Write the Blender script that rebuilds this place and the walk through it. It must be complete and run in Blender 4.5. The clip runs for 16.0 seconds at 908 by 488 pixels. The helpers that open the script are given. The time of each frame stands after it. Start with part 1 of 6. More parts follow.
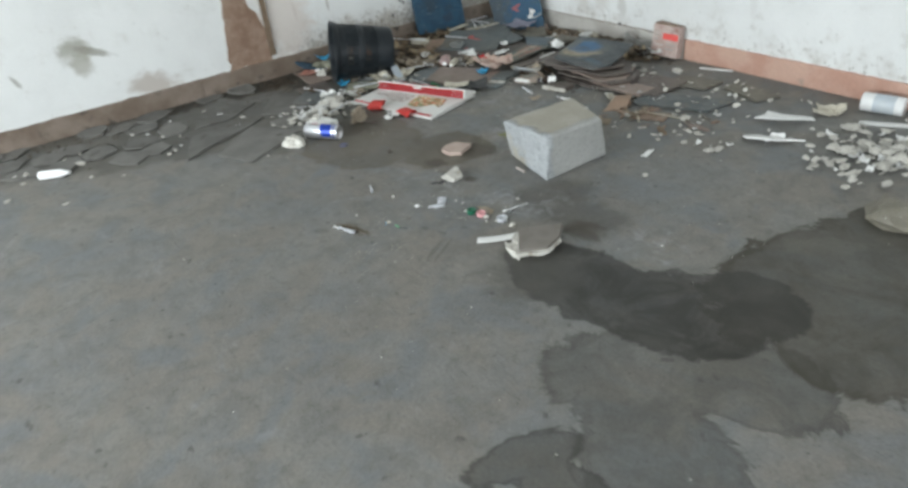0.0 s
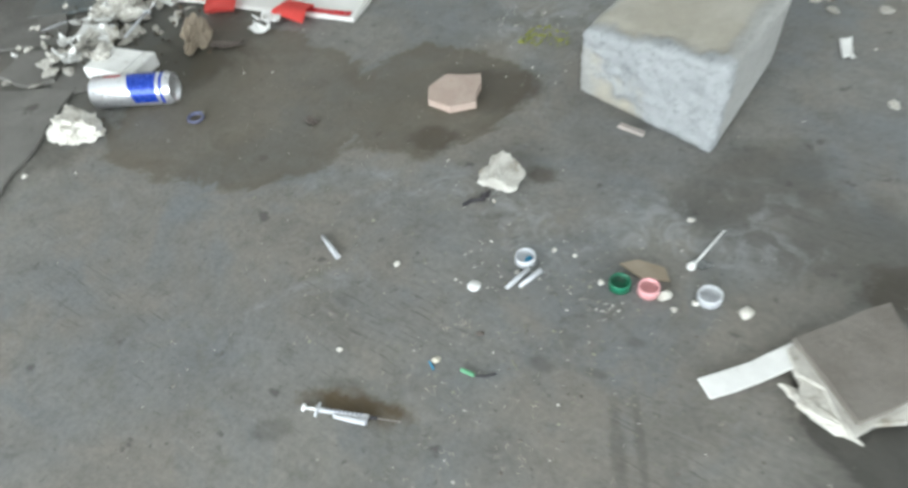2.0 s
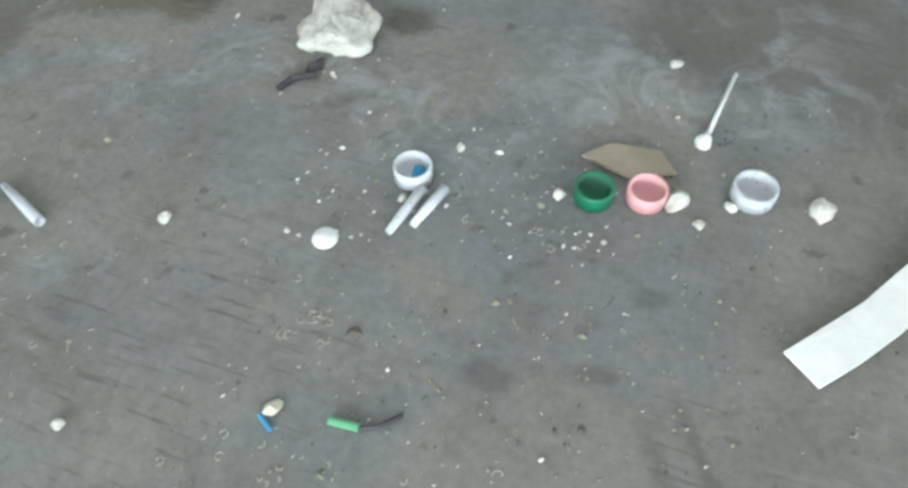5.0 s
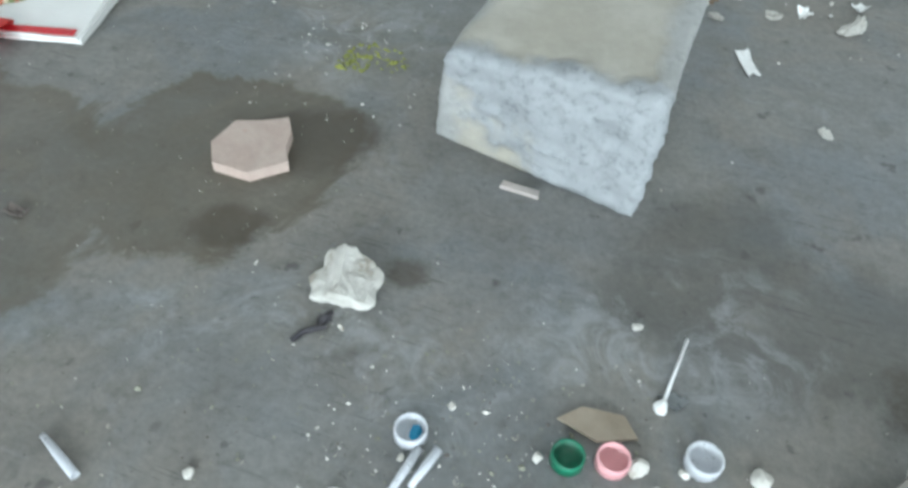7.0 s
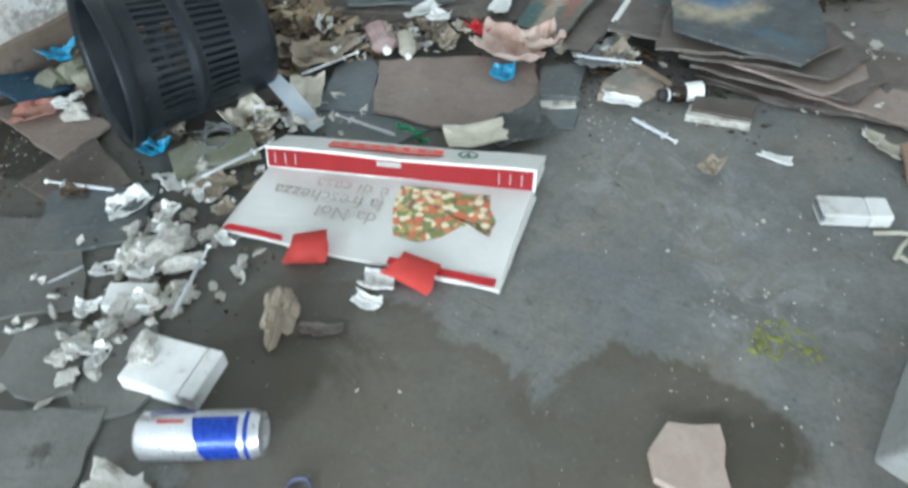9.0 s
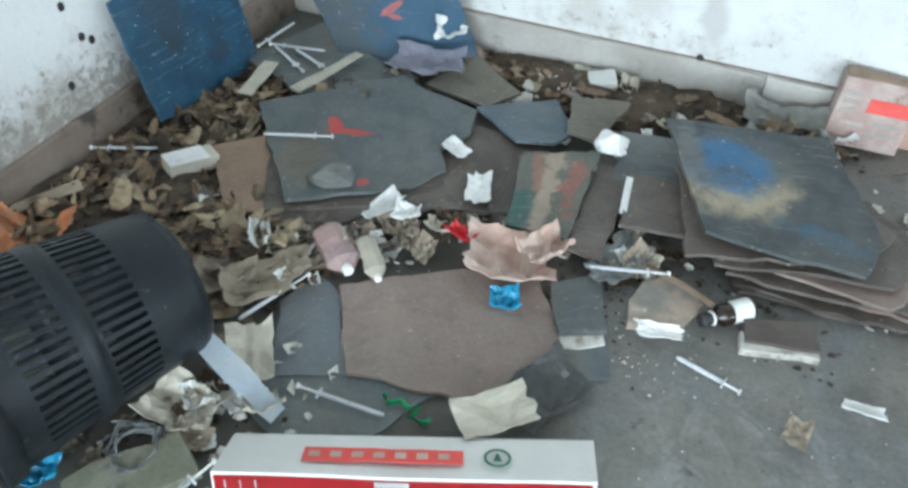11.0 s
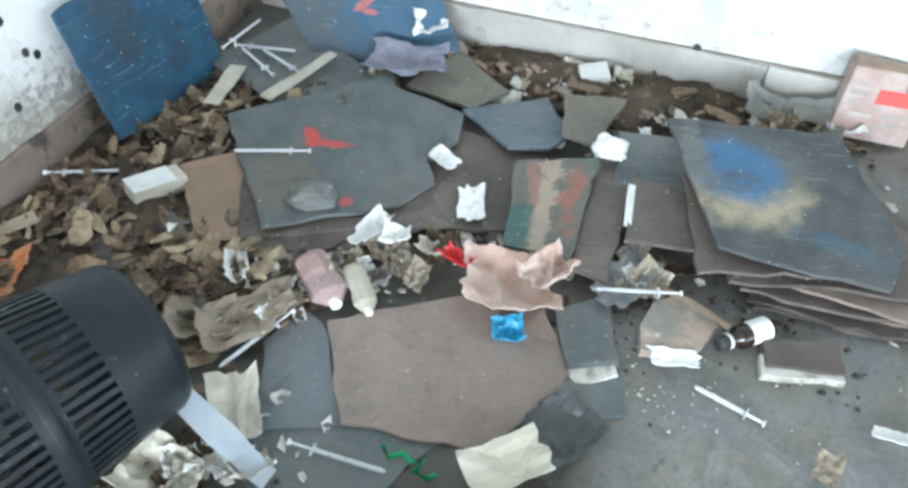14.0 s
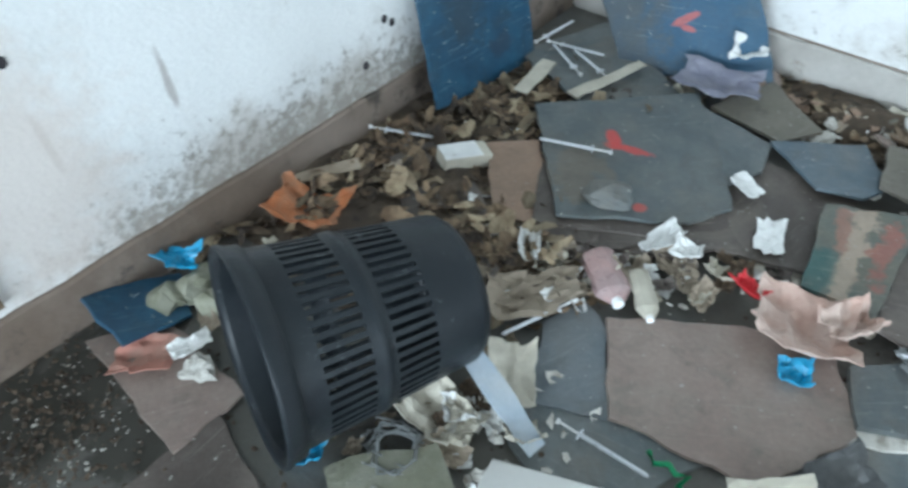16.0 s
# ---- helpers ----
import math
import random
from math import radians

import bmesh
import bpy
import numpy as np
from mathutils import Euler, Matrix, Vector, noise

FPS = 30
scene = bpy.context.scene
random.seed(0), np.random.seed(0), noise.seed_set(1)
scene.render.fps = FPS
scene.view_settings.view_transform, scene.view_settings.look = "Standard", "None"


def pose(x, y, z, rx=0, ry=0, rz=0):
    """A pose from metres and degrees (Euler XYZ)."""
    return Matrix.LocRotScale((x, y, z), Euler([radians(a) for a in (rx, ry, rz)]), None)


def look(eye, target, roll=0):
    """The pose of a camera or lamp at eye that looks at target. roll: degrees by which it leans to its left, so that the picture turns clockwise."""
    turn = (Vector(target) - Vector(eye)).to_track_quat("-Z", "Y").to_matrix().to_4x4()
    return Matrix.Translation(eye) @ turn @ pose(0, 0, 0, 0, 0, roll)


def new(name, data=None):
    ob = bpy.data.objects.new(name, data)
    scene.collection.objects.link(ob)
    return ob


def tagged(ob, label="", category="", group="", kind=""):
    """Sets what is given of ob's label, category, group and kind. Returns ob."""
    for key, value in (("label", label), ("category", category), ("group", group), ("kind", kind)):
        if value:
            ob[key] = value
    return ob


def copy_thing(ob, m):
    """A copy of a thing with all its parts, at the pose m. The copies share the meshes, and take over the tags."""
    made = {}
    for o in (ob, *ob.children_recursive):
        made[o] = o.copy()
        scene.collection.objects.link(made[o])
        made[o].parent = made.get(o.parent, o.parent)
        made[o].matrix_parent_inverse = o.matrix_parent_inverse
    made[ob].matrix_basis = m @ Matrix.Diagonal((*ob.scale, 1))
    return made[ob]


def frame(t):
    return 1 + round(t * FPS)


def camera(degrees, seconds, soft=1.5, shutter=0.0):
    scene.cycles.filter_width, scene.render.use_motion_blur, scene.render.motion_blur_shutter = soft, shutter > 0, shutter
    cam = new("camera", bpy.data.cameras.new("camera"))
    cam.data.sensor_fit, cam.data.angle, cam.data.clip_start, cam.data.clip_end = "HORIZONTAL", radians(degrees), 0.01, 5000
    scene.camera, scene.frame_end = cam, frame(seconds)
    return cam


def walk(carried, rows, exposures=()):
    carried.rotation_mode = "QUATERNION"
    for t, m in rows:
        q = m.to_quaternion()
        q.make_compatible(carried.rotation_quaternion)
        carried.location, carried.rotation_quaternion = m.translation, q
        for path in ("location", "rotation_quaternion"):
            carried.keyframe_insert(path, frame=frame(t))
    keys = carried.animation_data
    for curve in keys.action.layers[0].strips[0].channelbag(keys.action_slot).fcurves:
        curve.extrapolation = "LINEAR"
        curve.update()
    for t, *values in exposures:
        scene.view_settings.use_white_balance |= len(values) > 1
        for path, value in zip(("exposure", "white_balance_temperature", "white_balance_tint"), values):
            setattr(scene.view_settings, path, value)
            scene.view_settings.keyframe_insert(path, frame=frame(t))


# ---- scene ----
# ---- the camera and its walk ----
cam = camera(63.6, 16.0, soft=2.9, shutter=0.3)
PATH = [
    (0, (0.385, -0.007, 2.343), (-1.156, 0.940, 1.275), -6.7),
    (0.5, (-0.480, 0.260, 2.214), (-1.872, 1.306, 1.042), -7.8),
    (1, (-1.368, 0.594, 2.049), (-2.594, 1.722, 0.770), -8.5),
    (1.5, (-2.171, 0.786, 1.926), (-3.150, 2.053, 0.566), -7.5),
    (2, (-2.743, 1.110, 1.638), (-3.679, 2.208, 0.112), -7.4),
    (2.5, (-3.117, 1.301, 1.216), (-3.921, 2.358, -0.411), -3.9),
    (3, (-3.164, 1.340, 0.939), (-3.793, 2.324, -0.807), -2.9),
    (3.5, (-3.230, 1.379, 0.827), (-3.812, 2.292, -0.971), -5.4),
    (4, (-3.251, 1.410, 0.805), (-3.812, 2.303, -1.011), -5.9),
    (4.5, (-3.219, 1.536, 0.840), (-3.731, 2.552, -0.926), -4.0),
    (5, (-3.183, 1.649, 0.889), (-3.628, 2.779, -0.823), -1.5),
    (5.2, (-3.167, 1.662, 0.895), (-3.606, 2.854, -0.778), -0.5),
    (7.5, (-3.381, 1.729, 1.407), (-3.827, 3.187, -0.038), 4.3),
    (8, (-3.590, 1.609, 1.621), (-4.181, 3.120, 0.288), 2.4),
    (8.5, (-3.859, 1.620, 1.718), (-4.683, 2.970, 0.337), 0.3),
    (9, (-4.124, 1.862, 1.769), (-4.985, 3.054, 0.271), -3.3),
    (9.5, (-4.421, 2.116, 1.855), (-5.162, 3.417, 0.382), -2.9),
    (9.7, (-4.545, 2.179, 1.877), (-5.221, 3.541, 0.428), -2.6),
    (11.8, (-5.158, 2.780, 1.839), (-5.772, 4.178, 0.397), 2.0),
    (12, (-5.193, 2.797, 1.831), (-5.829, 4.190, 0.393), 2.0),
    (12.5, (-5.200, 2.791, 1.840), (-5.888, 4.163, 0.406), 1.3),
    (13, (-5.173, 2.790, 1.865), (-5.752, 4.163, 0.385), 1.4),
    (13.5, (-5.151, 2.813, 1.884), (-5.715, 4.181, 0.393), -0.8),
    (14, (-5.167, 2.825, 1.867), (-5.674, 4.191, 0.354), 0.7),
    (14.5, (-5.193, 2.800, 1.884), (-5.733, 4.160, 0.377), 0.9),
    (15, (-5.269, 2.760, 1.865), (-5.888, 4.093, 0.363), 1.4),
    (15.5, (-5.349, 2.676, 1.860), (-6.143, 3.910, 0.356), 0.0),
    (16, (-5.405, 2.585, 1.872), (-6.393, 3.696, 0.389), -1.5),
]
EXPOSURES = [(0.0, -0.50, 6600, 9), (1.0, -0.08, 6650, 9), (1.5, 0.08, 6620, 9), (2.0, 0.0, 6550, 8), (3.5, 0.02, 6500, 6), (5.0, 0.03, 6350, 5), (7.5, -0.02, 6050, 5), (9.0, 0.02, 6030, 5), (9.7, 0.10, 6030, 5), (12.0, -0.03, 5950, 5), (13.0, -0.04, 5950, 5), (13.5, -0.04, 5950, 6), (14.0, 0.48, 6000, 7), (14.5, 0.53, 6000, 7), (15.5, 0.50, 5950, 6), (16.0, 0.04, 5800, 5)]
walk(cam, [(t, look(eye, target, roll)) for t, eye, target, roll in PATH], EXPOSURES)

# ---- world, large lights ----
world = bpy.data.worlds.new("overcast_sky")
scene.world = world
world.use_nodes = True
sky = world.node_tree.nodes.new("ShaderNodeTexSky")
sky.sky_type, sky.sun_disc = "NISHITA", False
sky.sun_elevation, sky.sun_rotation = radians(48), radians(150)
world.node_tree.links.new(sky.outputs[0], world.node_tree.nodes["Background"].inputs[0])
world.node_tree.nodes["Background"].inputs[1].default_value = 0.12


def lamp_area(name, m, w, h, watts, colour):
    data = bpy.data.lights.new(name, "AREA")
    data.shape, data.size, data.size_y, data.energy, data.color = "RECTANGLE", w, h, watts, colour
    ob = new(name, data)
    ob.matrix_world = m
    return ob


LX, RY, EX, SY, TOP = -7.355, 5.785, 6.0, -6.6, 4.4   # left wall, right wall, far walls behind the walk, ceiling
lamp_area("daylight_east", look((EX - 0.02, 1.4, 2.2), (-4, 2.2, 0.6)), 4.6, 2.6, 310, (0.88, 0.95, 1.0))
lamp_area("daylight_south", look((-4.0, SY + 0.02, 2.2), (-4.6, 3.0, 0.9)), 4.4, 2.6, 850, (0.88, 0.95, 1.0))
lamp_area("daylight_south_east", look((1.6, SY + 0.02, 2.2), (-2.0, 3.0, 0.8)), 3.0, 2.6, 600, (0.88, 0.95, 1.0))


# ---- materials ----
def link(nt, a, b):
    nt.links.new(a, b)


def mix(nt, fac, a, b, blend="MIX"):
    n = nt.nodes.new("ShaderNodeMix")
    n.data_type, n.blend_type = "RGBA", blend
    for sock, v in ((n.inputs[0], fac), (n.inputs[6], a), (n.inputs[7], b)):
        if isinstance(v, (int, float)):
            sock.default_value = v
        elif isinstance(v, tuple):
            sock.default_value = (*v, 1)
        else:
            link(nt, v, sock)
    return n.outputs[2]


def calc(nt, op, a, b=0.0, c=0.0):
    n = nt.nodes.new("ShaderNodeMath")
    n.operation = op
    for sock, v in zip(n.inputs, (a, b, c)):
        if isinstance(v, (int, float)):
            sock.default_value = v
        else:
            link(nt, v, sock)
    return n.outputs[0]


def step(nt, value, lo, hi):
    n = nt.nodes.new("ShaderNodeMapRange")
    n.interpolation_type = "SMOOTHSTEP"
    link(nt, value, n.inputs[0])
    n.inputs[1].default_value, n.inputs[2].default_value = lo, hi
    return n.outputs[0]


def grain(nt, coord, scale, detail=5.0, rough=0.6, distort=0.0):
    n = nt.nodes.new("ShaderNodeTexNoise")
    n.inputs["Scale"].default_value, n.inputs["Detail"].default_value = scale, detail
    n.inputs["Roughness"].default_value, n.inputs["Distortion"].default_value = rough, distort
    link(nt, coord, n.inputs["Vector"])
    return n.outputs[0]


def reach(nt, coord, x, y, rx, ry, turn=0.0):
    """Distance from (x, y), 1 on the ellipse's rim."""
    m = nt.nodes.new("ShaderNodeMapping")
    m.vector_type = "TEXTURE"
    m.inputs["Location"].default_value = (x, y, 0)
    m.inputs["Rotation"].default_value = (0, 0, radians(turn))
    m.inputs["Scale"].default_value = (rx, ry, 1000.0)
    link(nt, coord, m.inputs["Vector"])
    d = nt.nodes.new("ShaderNodeVectorMath")
    d.operation = "LENGTH"
    link(nt, m.outputs[0], d.inputs[0])
    return d.outputs["Value"]


def pool(nt, coord, spots, wave, soft):
    """A stain that joins several ellipses, with an uneven shore: how far inside, and the tide mark on its rim."""
    d = None
    for x, y, rx, ry, turn in spots:
        e = reach(nt, coord, x, y, rx, ry, turn)
        d = e if d is None else calc(nt, "SMOOTH_MIN", d, e, 0.25)
    d = calc(nt, "MULTIPLY_ADD", calc(nt, "SUBTRACT", grain(nt, coord, 3.1, 10.0, 0.68, 0.9), 0.5), wave * 1.35, d)
    fill = calc(nt, "SUBTRACT", 1.0, step(nt, d, 1.0 - soft, 1.0 + soft))
    rim = calc(nt, "MULTIPLY", fill, step(nt, d, 0.80, 0.99))
    return fill, rim


def ellipse(nt, coord, x, y, rx, ry, wob=0.25, wscale=3.0, soft=0.08, turn=0.0):
    """1 inside a wavering ellipse of the object's own plane, 0 outside."""
    m = nt.nodes.new("ShaderNodeMapping")
    m.vector_type = "TEXTURE"
    m.inputs["Location"].default_value = (x, y, 0)
    m.inputs["Rotation"].default_value = (0, 0, radians(turn))
    m.inputs["Scale"].default_value = (rx, ry, 1000.0)
    link(nt, coord, m.inputs["Vector"])
    d = nt.nodes.new("ShaderNodeVectorMath")
    d.operation = "LENGTH"
    link(nt, m.outputs[0], d.inputs[0])
    w = calc(nt, "MULTIPLY_ADD", calc(nt, "SUBTRACT", grain(nt, coord, wscale, 6.0), 0.5), wob * 4, d.outputs["Value"])
    return calc(nt, "SUBTRACT", 1.0, step(nt, w, 1.0 - soft, 1.0 + soft))


def begin(name):
    m = bpy.data.materials.new(name)
    m.use_nodes = True
    nt = m.node_tree
    tc = nt.nodes.new("ShaderNodeTexCoord")
    return m, nt, nt.nodes["Principled BSDF"], tc.outputs["Object"]


def bump(nt, bsdf, height, strength, distance=0.01):
    n = nt.nodes.new("ShaderNodeBump")
    n.inputs["Strength"].default_value, n.inputs["Distance"].default_value = strength, distance
    link(nt, height, n.inputs["Height"])
    link(nt, n.outputs[0], bsdf.inputs["Normal"])


def shade(name, a, b, scale=5.0, fine=45.0, rough=0.8, relief=0.3, metal=0.0, vary=0.12, dirt=None, dirt_at=0.62, see=0.0, dirt_scale=9.0, island=False, grainy=0.55):
    """A worn surface: two tones in broad clouds, fine grain, an optional dirt colour in patches."""
    m, nt, bsdf, co = begin(name)
    info = nt.nodes.new("ShaderNodeObjectInfo")
    shift = nt.nodes.new("ShaderNodeVectorMath")
    shift.operation = "MULTIPLY_ADD"
    link(nt, info.outputs["Random"], shift.inputs[0])
    shift.inputs[1].default_value = (37.0, 53.0, 29.0)
    link(nt, co, shift.inputs[2])
    co = shift.outputs[0]
    colour = mix(nt, step(nt, grain(nt, co, scale), 0.35, 0.65), a, b)
    fine_n = grain(nt, co, fine, 6.0, 0.7)
    colour = mix(nt, grainy, colour, mix(nt, fine_n, (0.45, 0.45, 0.45), (1.0, 1.0, 1.0)), "MULTIPLY")
    shuffle = nt.nodes.new("ShaderNodeNewGeometry").outputs["Random Per Island"] if island else info.outputs["Random"]
    colour = mix(nt, 1.0, colour, mix(nt, shuffle, (1 - vary,) * 3, (1 + vary,) * 3), "MULTIPLY")
    if dirt:
        colour = mix(nt, step(nt, grain(nt, co, dirt_scale, 8.0, 0.7), dirt_at, dirt_at + 0.12), colour, dirt)
    link(nt, colour, bsdf.inputs["Base Color"])
    bsdf.inputs["Metallic"].default_value = metal
    r = calc(nt, "MULTIPLY_ADD", calc(nt, "SUBTRACT", fine_n, 0.5), 0.25, rough)
    link(nt, r, bsdf.inputs["Roughness"])
    if see:
        bsdf.inputs["Transmission Weight"].default_value = see
        bsdf.inputs["IOR"].default_value = 1.3
    if relief:
        bump(nt, bsdf, fine_n, relief)
    return m


def floor_material():
    m, nt, bsdf, co = begin("stained_concrete")
    broad = grain(nt, co, 0.9, 6.0)
    mid = grain(nt, co, 5.0, 8.0, 0.65, 0.4)
    fine = grain(nt, co, 55.0, 8.0, 0.75)
    c = mix(nt, step(nt, broad, 0.32, 0.68), (0.166, 0.173, 0.174), (0.218, 0.207, 0.184))
    c = mix(nt, calc(nt, "MULTIPLY", step(nt, grain(nt, co, 1.5, 7.0, 0.6, 0.9), 0.42, 0.60), 0.9), c, (0.200, 0.184, 0.160))
    c = mix(nt, calc(nt, "MULTIPLY", step(nt, grain(nt, co, 1.9, 7.0, 0.62, 0.6), 0.48, 0.64), 0.85), c, (0.160, 0.170, 0.174))
    c = mix(nt, calc(nt, "MULTIPLY", step(nt, mid, 0.42, 0.70), 0.6), c, (0.132, 0.129, 0.117))
    c = mix(nt, calc(nt, "MULTIPLY", step(nt, grain(nt, co, 13.0, 9.0, 0.7, 0.5), 0.49, 0.70), 0.6), c, (0.112, 0.109, 0.098))
    c = mix(nt, calc(nt, "MULTIPLY", step(nt, grain(nt, co, 7.0, 7.0, 0.68, 1.6), 0.54, 0.68), 0.35), c, (0.150, 0.148, 0.118))
    c = mix(nt, 0.42, c, mix(nt, step(nt, fine, 0.3, 0.7), (0.60, 0.60, 0.60), (1.32, 1.32, 1.32)), "MULTIPLY")
    # pale dusty scuffs, short trowel scratches
    c = mix(nt, calc(nt, "MULTIPLY", step(nt, grain(nt, co, 2.2, 9.0, 0.75, 1.2), 0.58, 0.72), 0.5), c, (0.274, 0.281, 0.285))
    c = mix(nt, calc(nt, "MULTIPLY", step(nt, grain(nt, co, 26.0, 9.0, 0.8, 1.5), 0.60, 0.68), 0.5), c, (0.288, 0.288, 0.277))
    for turn, along, across, tone, amount in ((-58, 7.0, 110.0, (0.094, 0.090, 0.083), 0.75), (24, 3.0, 70.0, (0.30, 0.305, 0.30), 0.22), (-12, 2.4, 60.0, (0.29, 0.285, 0.27), 0.2), (-70, 9.0, 150.0, (0.085, 0.082, 0.075), 0.6)):
        comb = nt.nodes.new("ShaderNodeMapping")
        comb.inputs["Rotation"].default_value = (0, 0, radians(turn))
        comb.inputs["Scale"].default_value = (along, across, 1.0)
        link(nt, co, comb.inputs["Vector"])
        scratch = calc(nt, "MULTIPLY", step(nt, grain(nt, comb.outputs[0], 1.0, 3.0), 0.58, 0.68), step(nt, grain(nt, co, 2.9 + 0.01 * turn, 4.0), 0.5, 0.64))
        c = mix(nt, calc(nt, "MULTIPLY", scratch, amount), c, tone)
    # small dark spots
    c = mix(nt, calc(nt, "MULTIPLY", step(nt, grain(nt, co, 9.0, 4.0, 0.55), 0.655, 0.72), 0.65), c, (0.062, 0.058, 0.054))
    c = mix(nt, calc(nt, "MULTIPLY", step(nt, grain(nt, co, 24.0, 4.0, 0.6, 0.6), 0.64, 0.72), 0.6), c, (0.072, 0.068, 0.062))
    c = mix(nt, calc(nt, "MULTIPLY", step(nt, grain(nt, co, 42.0, 3.0, 0.5), 0.68, 0.74), 0.6), c, (0.072, 0.068, 0.065))
    # the large damp pool: a dark core, a browner arm, a paler skirt with a dark tongue
    cloud = step(nt, grain(nt, co, 2.6, 7.0, 0.65, 0.8), 0.32, 0.66)
    skirt, skirt_rim = pool(nt, co, [(-1.42, 1.98, 0.42, 0.36, 20), (-1.02, 1.72, 0.38, 0.34, -20), (-1.0, 2.35, 0.35, 0.30, 0), (-0.72, 1.52, 0.36, 0.30, 0)], 1.0, 0.06)
    c = mix(nt, calc(nt, "MULTIPLY_ADD", skirt_rim, 0.25, calc(nt, "MULTIPLY", skirt, calc(nt, "MULTIPLY_ADD", cloud, 0.34, 0.30))), c, (0.052, 0.050, 0.043))
    arm, arm_rim = pool(nt, co, [(-1.30, 3.35, 0.46, 0.80, -8), (-0.85, 2.95, 0.42, 0.42, 0), (-1.15, 4.0, 0.42, 0.40, 0)], 0.8, 0.05)
    c = mix(nt, calc(nt, "MULTIPLY_ADD", arm_rim, 0.2, calc(nt, "MULTIPLY", arm, calc(nt, "MULTIPLY_ADD", cloud, 0.25, 0.58))), c, (0.046, 0.041, 0.029))
    fill, rim = pool(nt, co, [(-2.12, 2.37, 0.60, 0.31, 3), (-1.62, 2.52, 0.46, 0.36, 20), (-1.45, 2.75, 0.34, 0.34, 0)], 0.6, 0.05)
    inner = calc(nt, "MULTIPLY", fill, calc(nt, "MULTIPLY_ADD", cloud, 0.34, 0.64))
    inner = calc(nt, "MAXIMUM", inner, calc(nt, "MULTIPLY", rim, 0.88))
    c = mix(nt, calc(nt, "MULTIPLY", inner, 0.97), c, (0.018, 0.017, 0.013))
    tongue, tongue_rim = pool(nt, co, [(-1.36, 1.28, 0.12, 0.30, -12), (-1.12, 1.30, 0.22, 0.14, 30)], 1.2, 0.08)
    c = mix(nt, calc(nt, "MULTIPLY_ADD", tongue_rim, 0.35, calc(nt, "MULTIPLY", tongue, 0.55)), c, (0.040, 0.039, 0.034))
    soft_dark, _ = pool(nt, co, [(-2.75, 2.88, 0.30, 0.20, 20), (-3.0, 3.0, 0.25, 0.2, 0), (-2.4, 2.2, 0.3, 0.3, 0), (-3.1, 2.80, 0.16, 0.10, 0)], 1.8, 0.45)
    c = mix(nt, calc(nt, "MULTIPLY", soft_dark, 0.55), c, (0.060, 0.057, 0.050))
    dusty, _ = pool(nt, co, [(-3.15, 2.72, 0.32, 0.20, 20), (-3.62, 2.46, 0.26, 0.14, 0), (-4.15, 3.55, 0.30, 0.24, 10), (-4.6, 3.9, 0.4, 0.3, 0), (-2.1, 2.92, 0.20, 0.20, 0), (-4.0, 2.45, 0.3, 0.08, 25)], 2.0, 0.5)
    dusty = calc(nt, "MULTIPLY", dusty, step(nt, grain(nt, co, 6.5, 9.0, 0.74, 1.2), 0.46, 0.64))
    c = mix(nt, calc(nt, "MULTIPLY", dusty, 0.55), c, (0.300, 0.308, 0.312))
    # the brown seep by the bag, darker under the shards
    brown, brim = pool(nt, co, [(-4.86, 2.46, 0.54, 0.44, 22), (-4.27, 2.88, 0.34, 0.34, 0), (-5.22, 2.62, 0.42, 0.34, 10)], 0.8, 0.06)
    c = mix(nt, calc(nt, "MULTIPLY_ADD", brim, 0.14, calc(nt, "MULTIPLY", brown, calc(nt, "MULTIPLY_ADD", cloud, 0.22, 0.50))), c, (0.088, 0.071, 0.045))
    seep, _ = pool(nt, co, [(-5.32, 2.56, 0.20, 0.28, -30), (-4.10, 2.68, 0.10, 0.07, 20), (-4.07, 3.0, 0.15, 0.13, 0), (-3.67, 2.69, 0.06, 0.05, 0), (-2.55, 2.75, 0.14, 0.10, 0)], 2.2, 0.35)
    c = mix(nt, calc(nt, "MULTIPLY", seep, 0.62), c, (0.046, 0.034, 0.019))
    smudge, _ = pool(nt, co, [(-3.03, 1.95, 0.11, 0.018, 122), (-2.99, 1.99, 0.12, 0.012, 122), (-3.12, 2.24, 0.03, 0.018, 20), (-3.16, 2.10, 0.035, 0.016, 10), (-3.78, 1.52, 0.05, 0.03, 40), (-3.70, 1.73, 0.07, 0.02, 25), (-3.30, 2.05, 0.03, 0.02, 0), (-3.70, 2.46, 0.05, 0.02, 40)], 1.6, 0.5)
    c = mix(nt, calc(nt, "MULTIPLY", smudge, 0.42), c, (0.065, 0.061, 0.053))
    rust = ellipse(nt, co, -3.635, 1.69, 0.125, 0.036, 0.5, 16.0, 0.55, 20)
    c = mix(nt, calc(nt, "MULTIPLY", rust, 0.85), c, (0.075, 0.048, 0.016))
    # grime along the left wall
    sep = nt.nodes.new("ShaderNodeSeparateXYZ")
    link(nt, co, sep.inputs[0])
    slant = calc(nt, "MULTIPLY_ADD", calc(nt, "MINIMUM", sep.outputs[1], 1.9), -0.62, sep.outputs[0])
    edge = calc(nt, "MULTIPLY_ADD", calc(nt, "SUBTRACT", grain(nt, co, 2.2, 8.0, 0.65), 0.5), 1.1, slant)
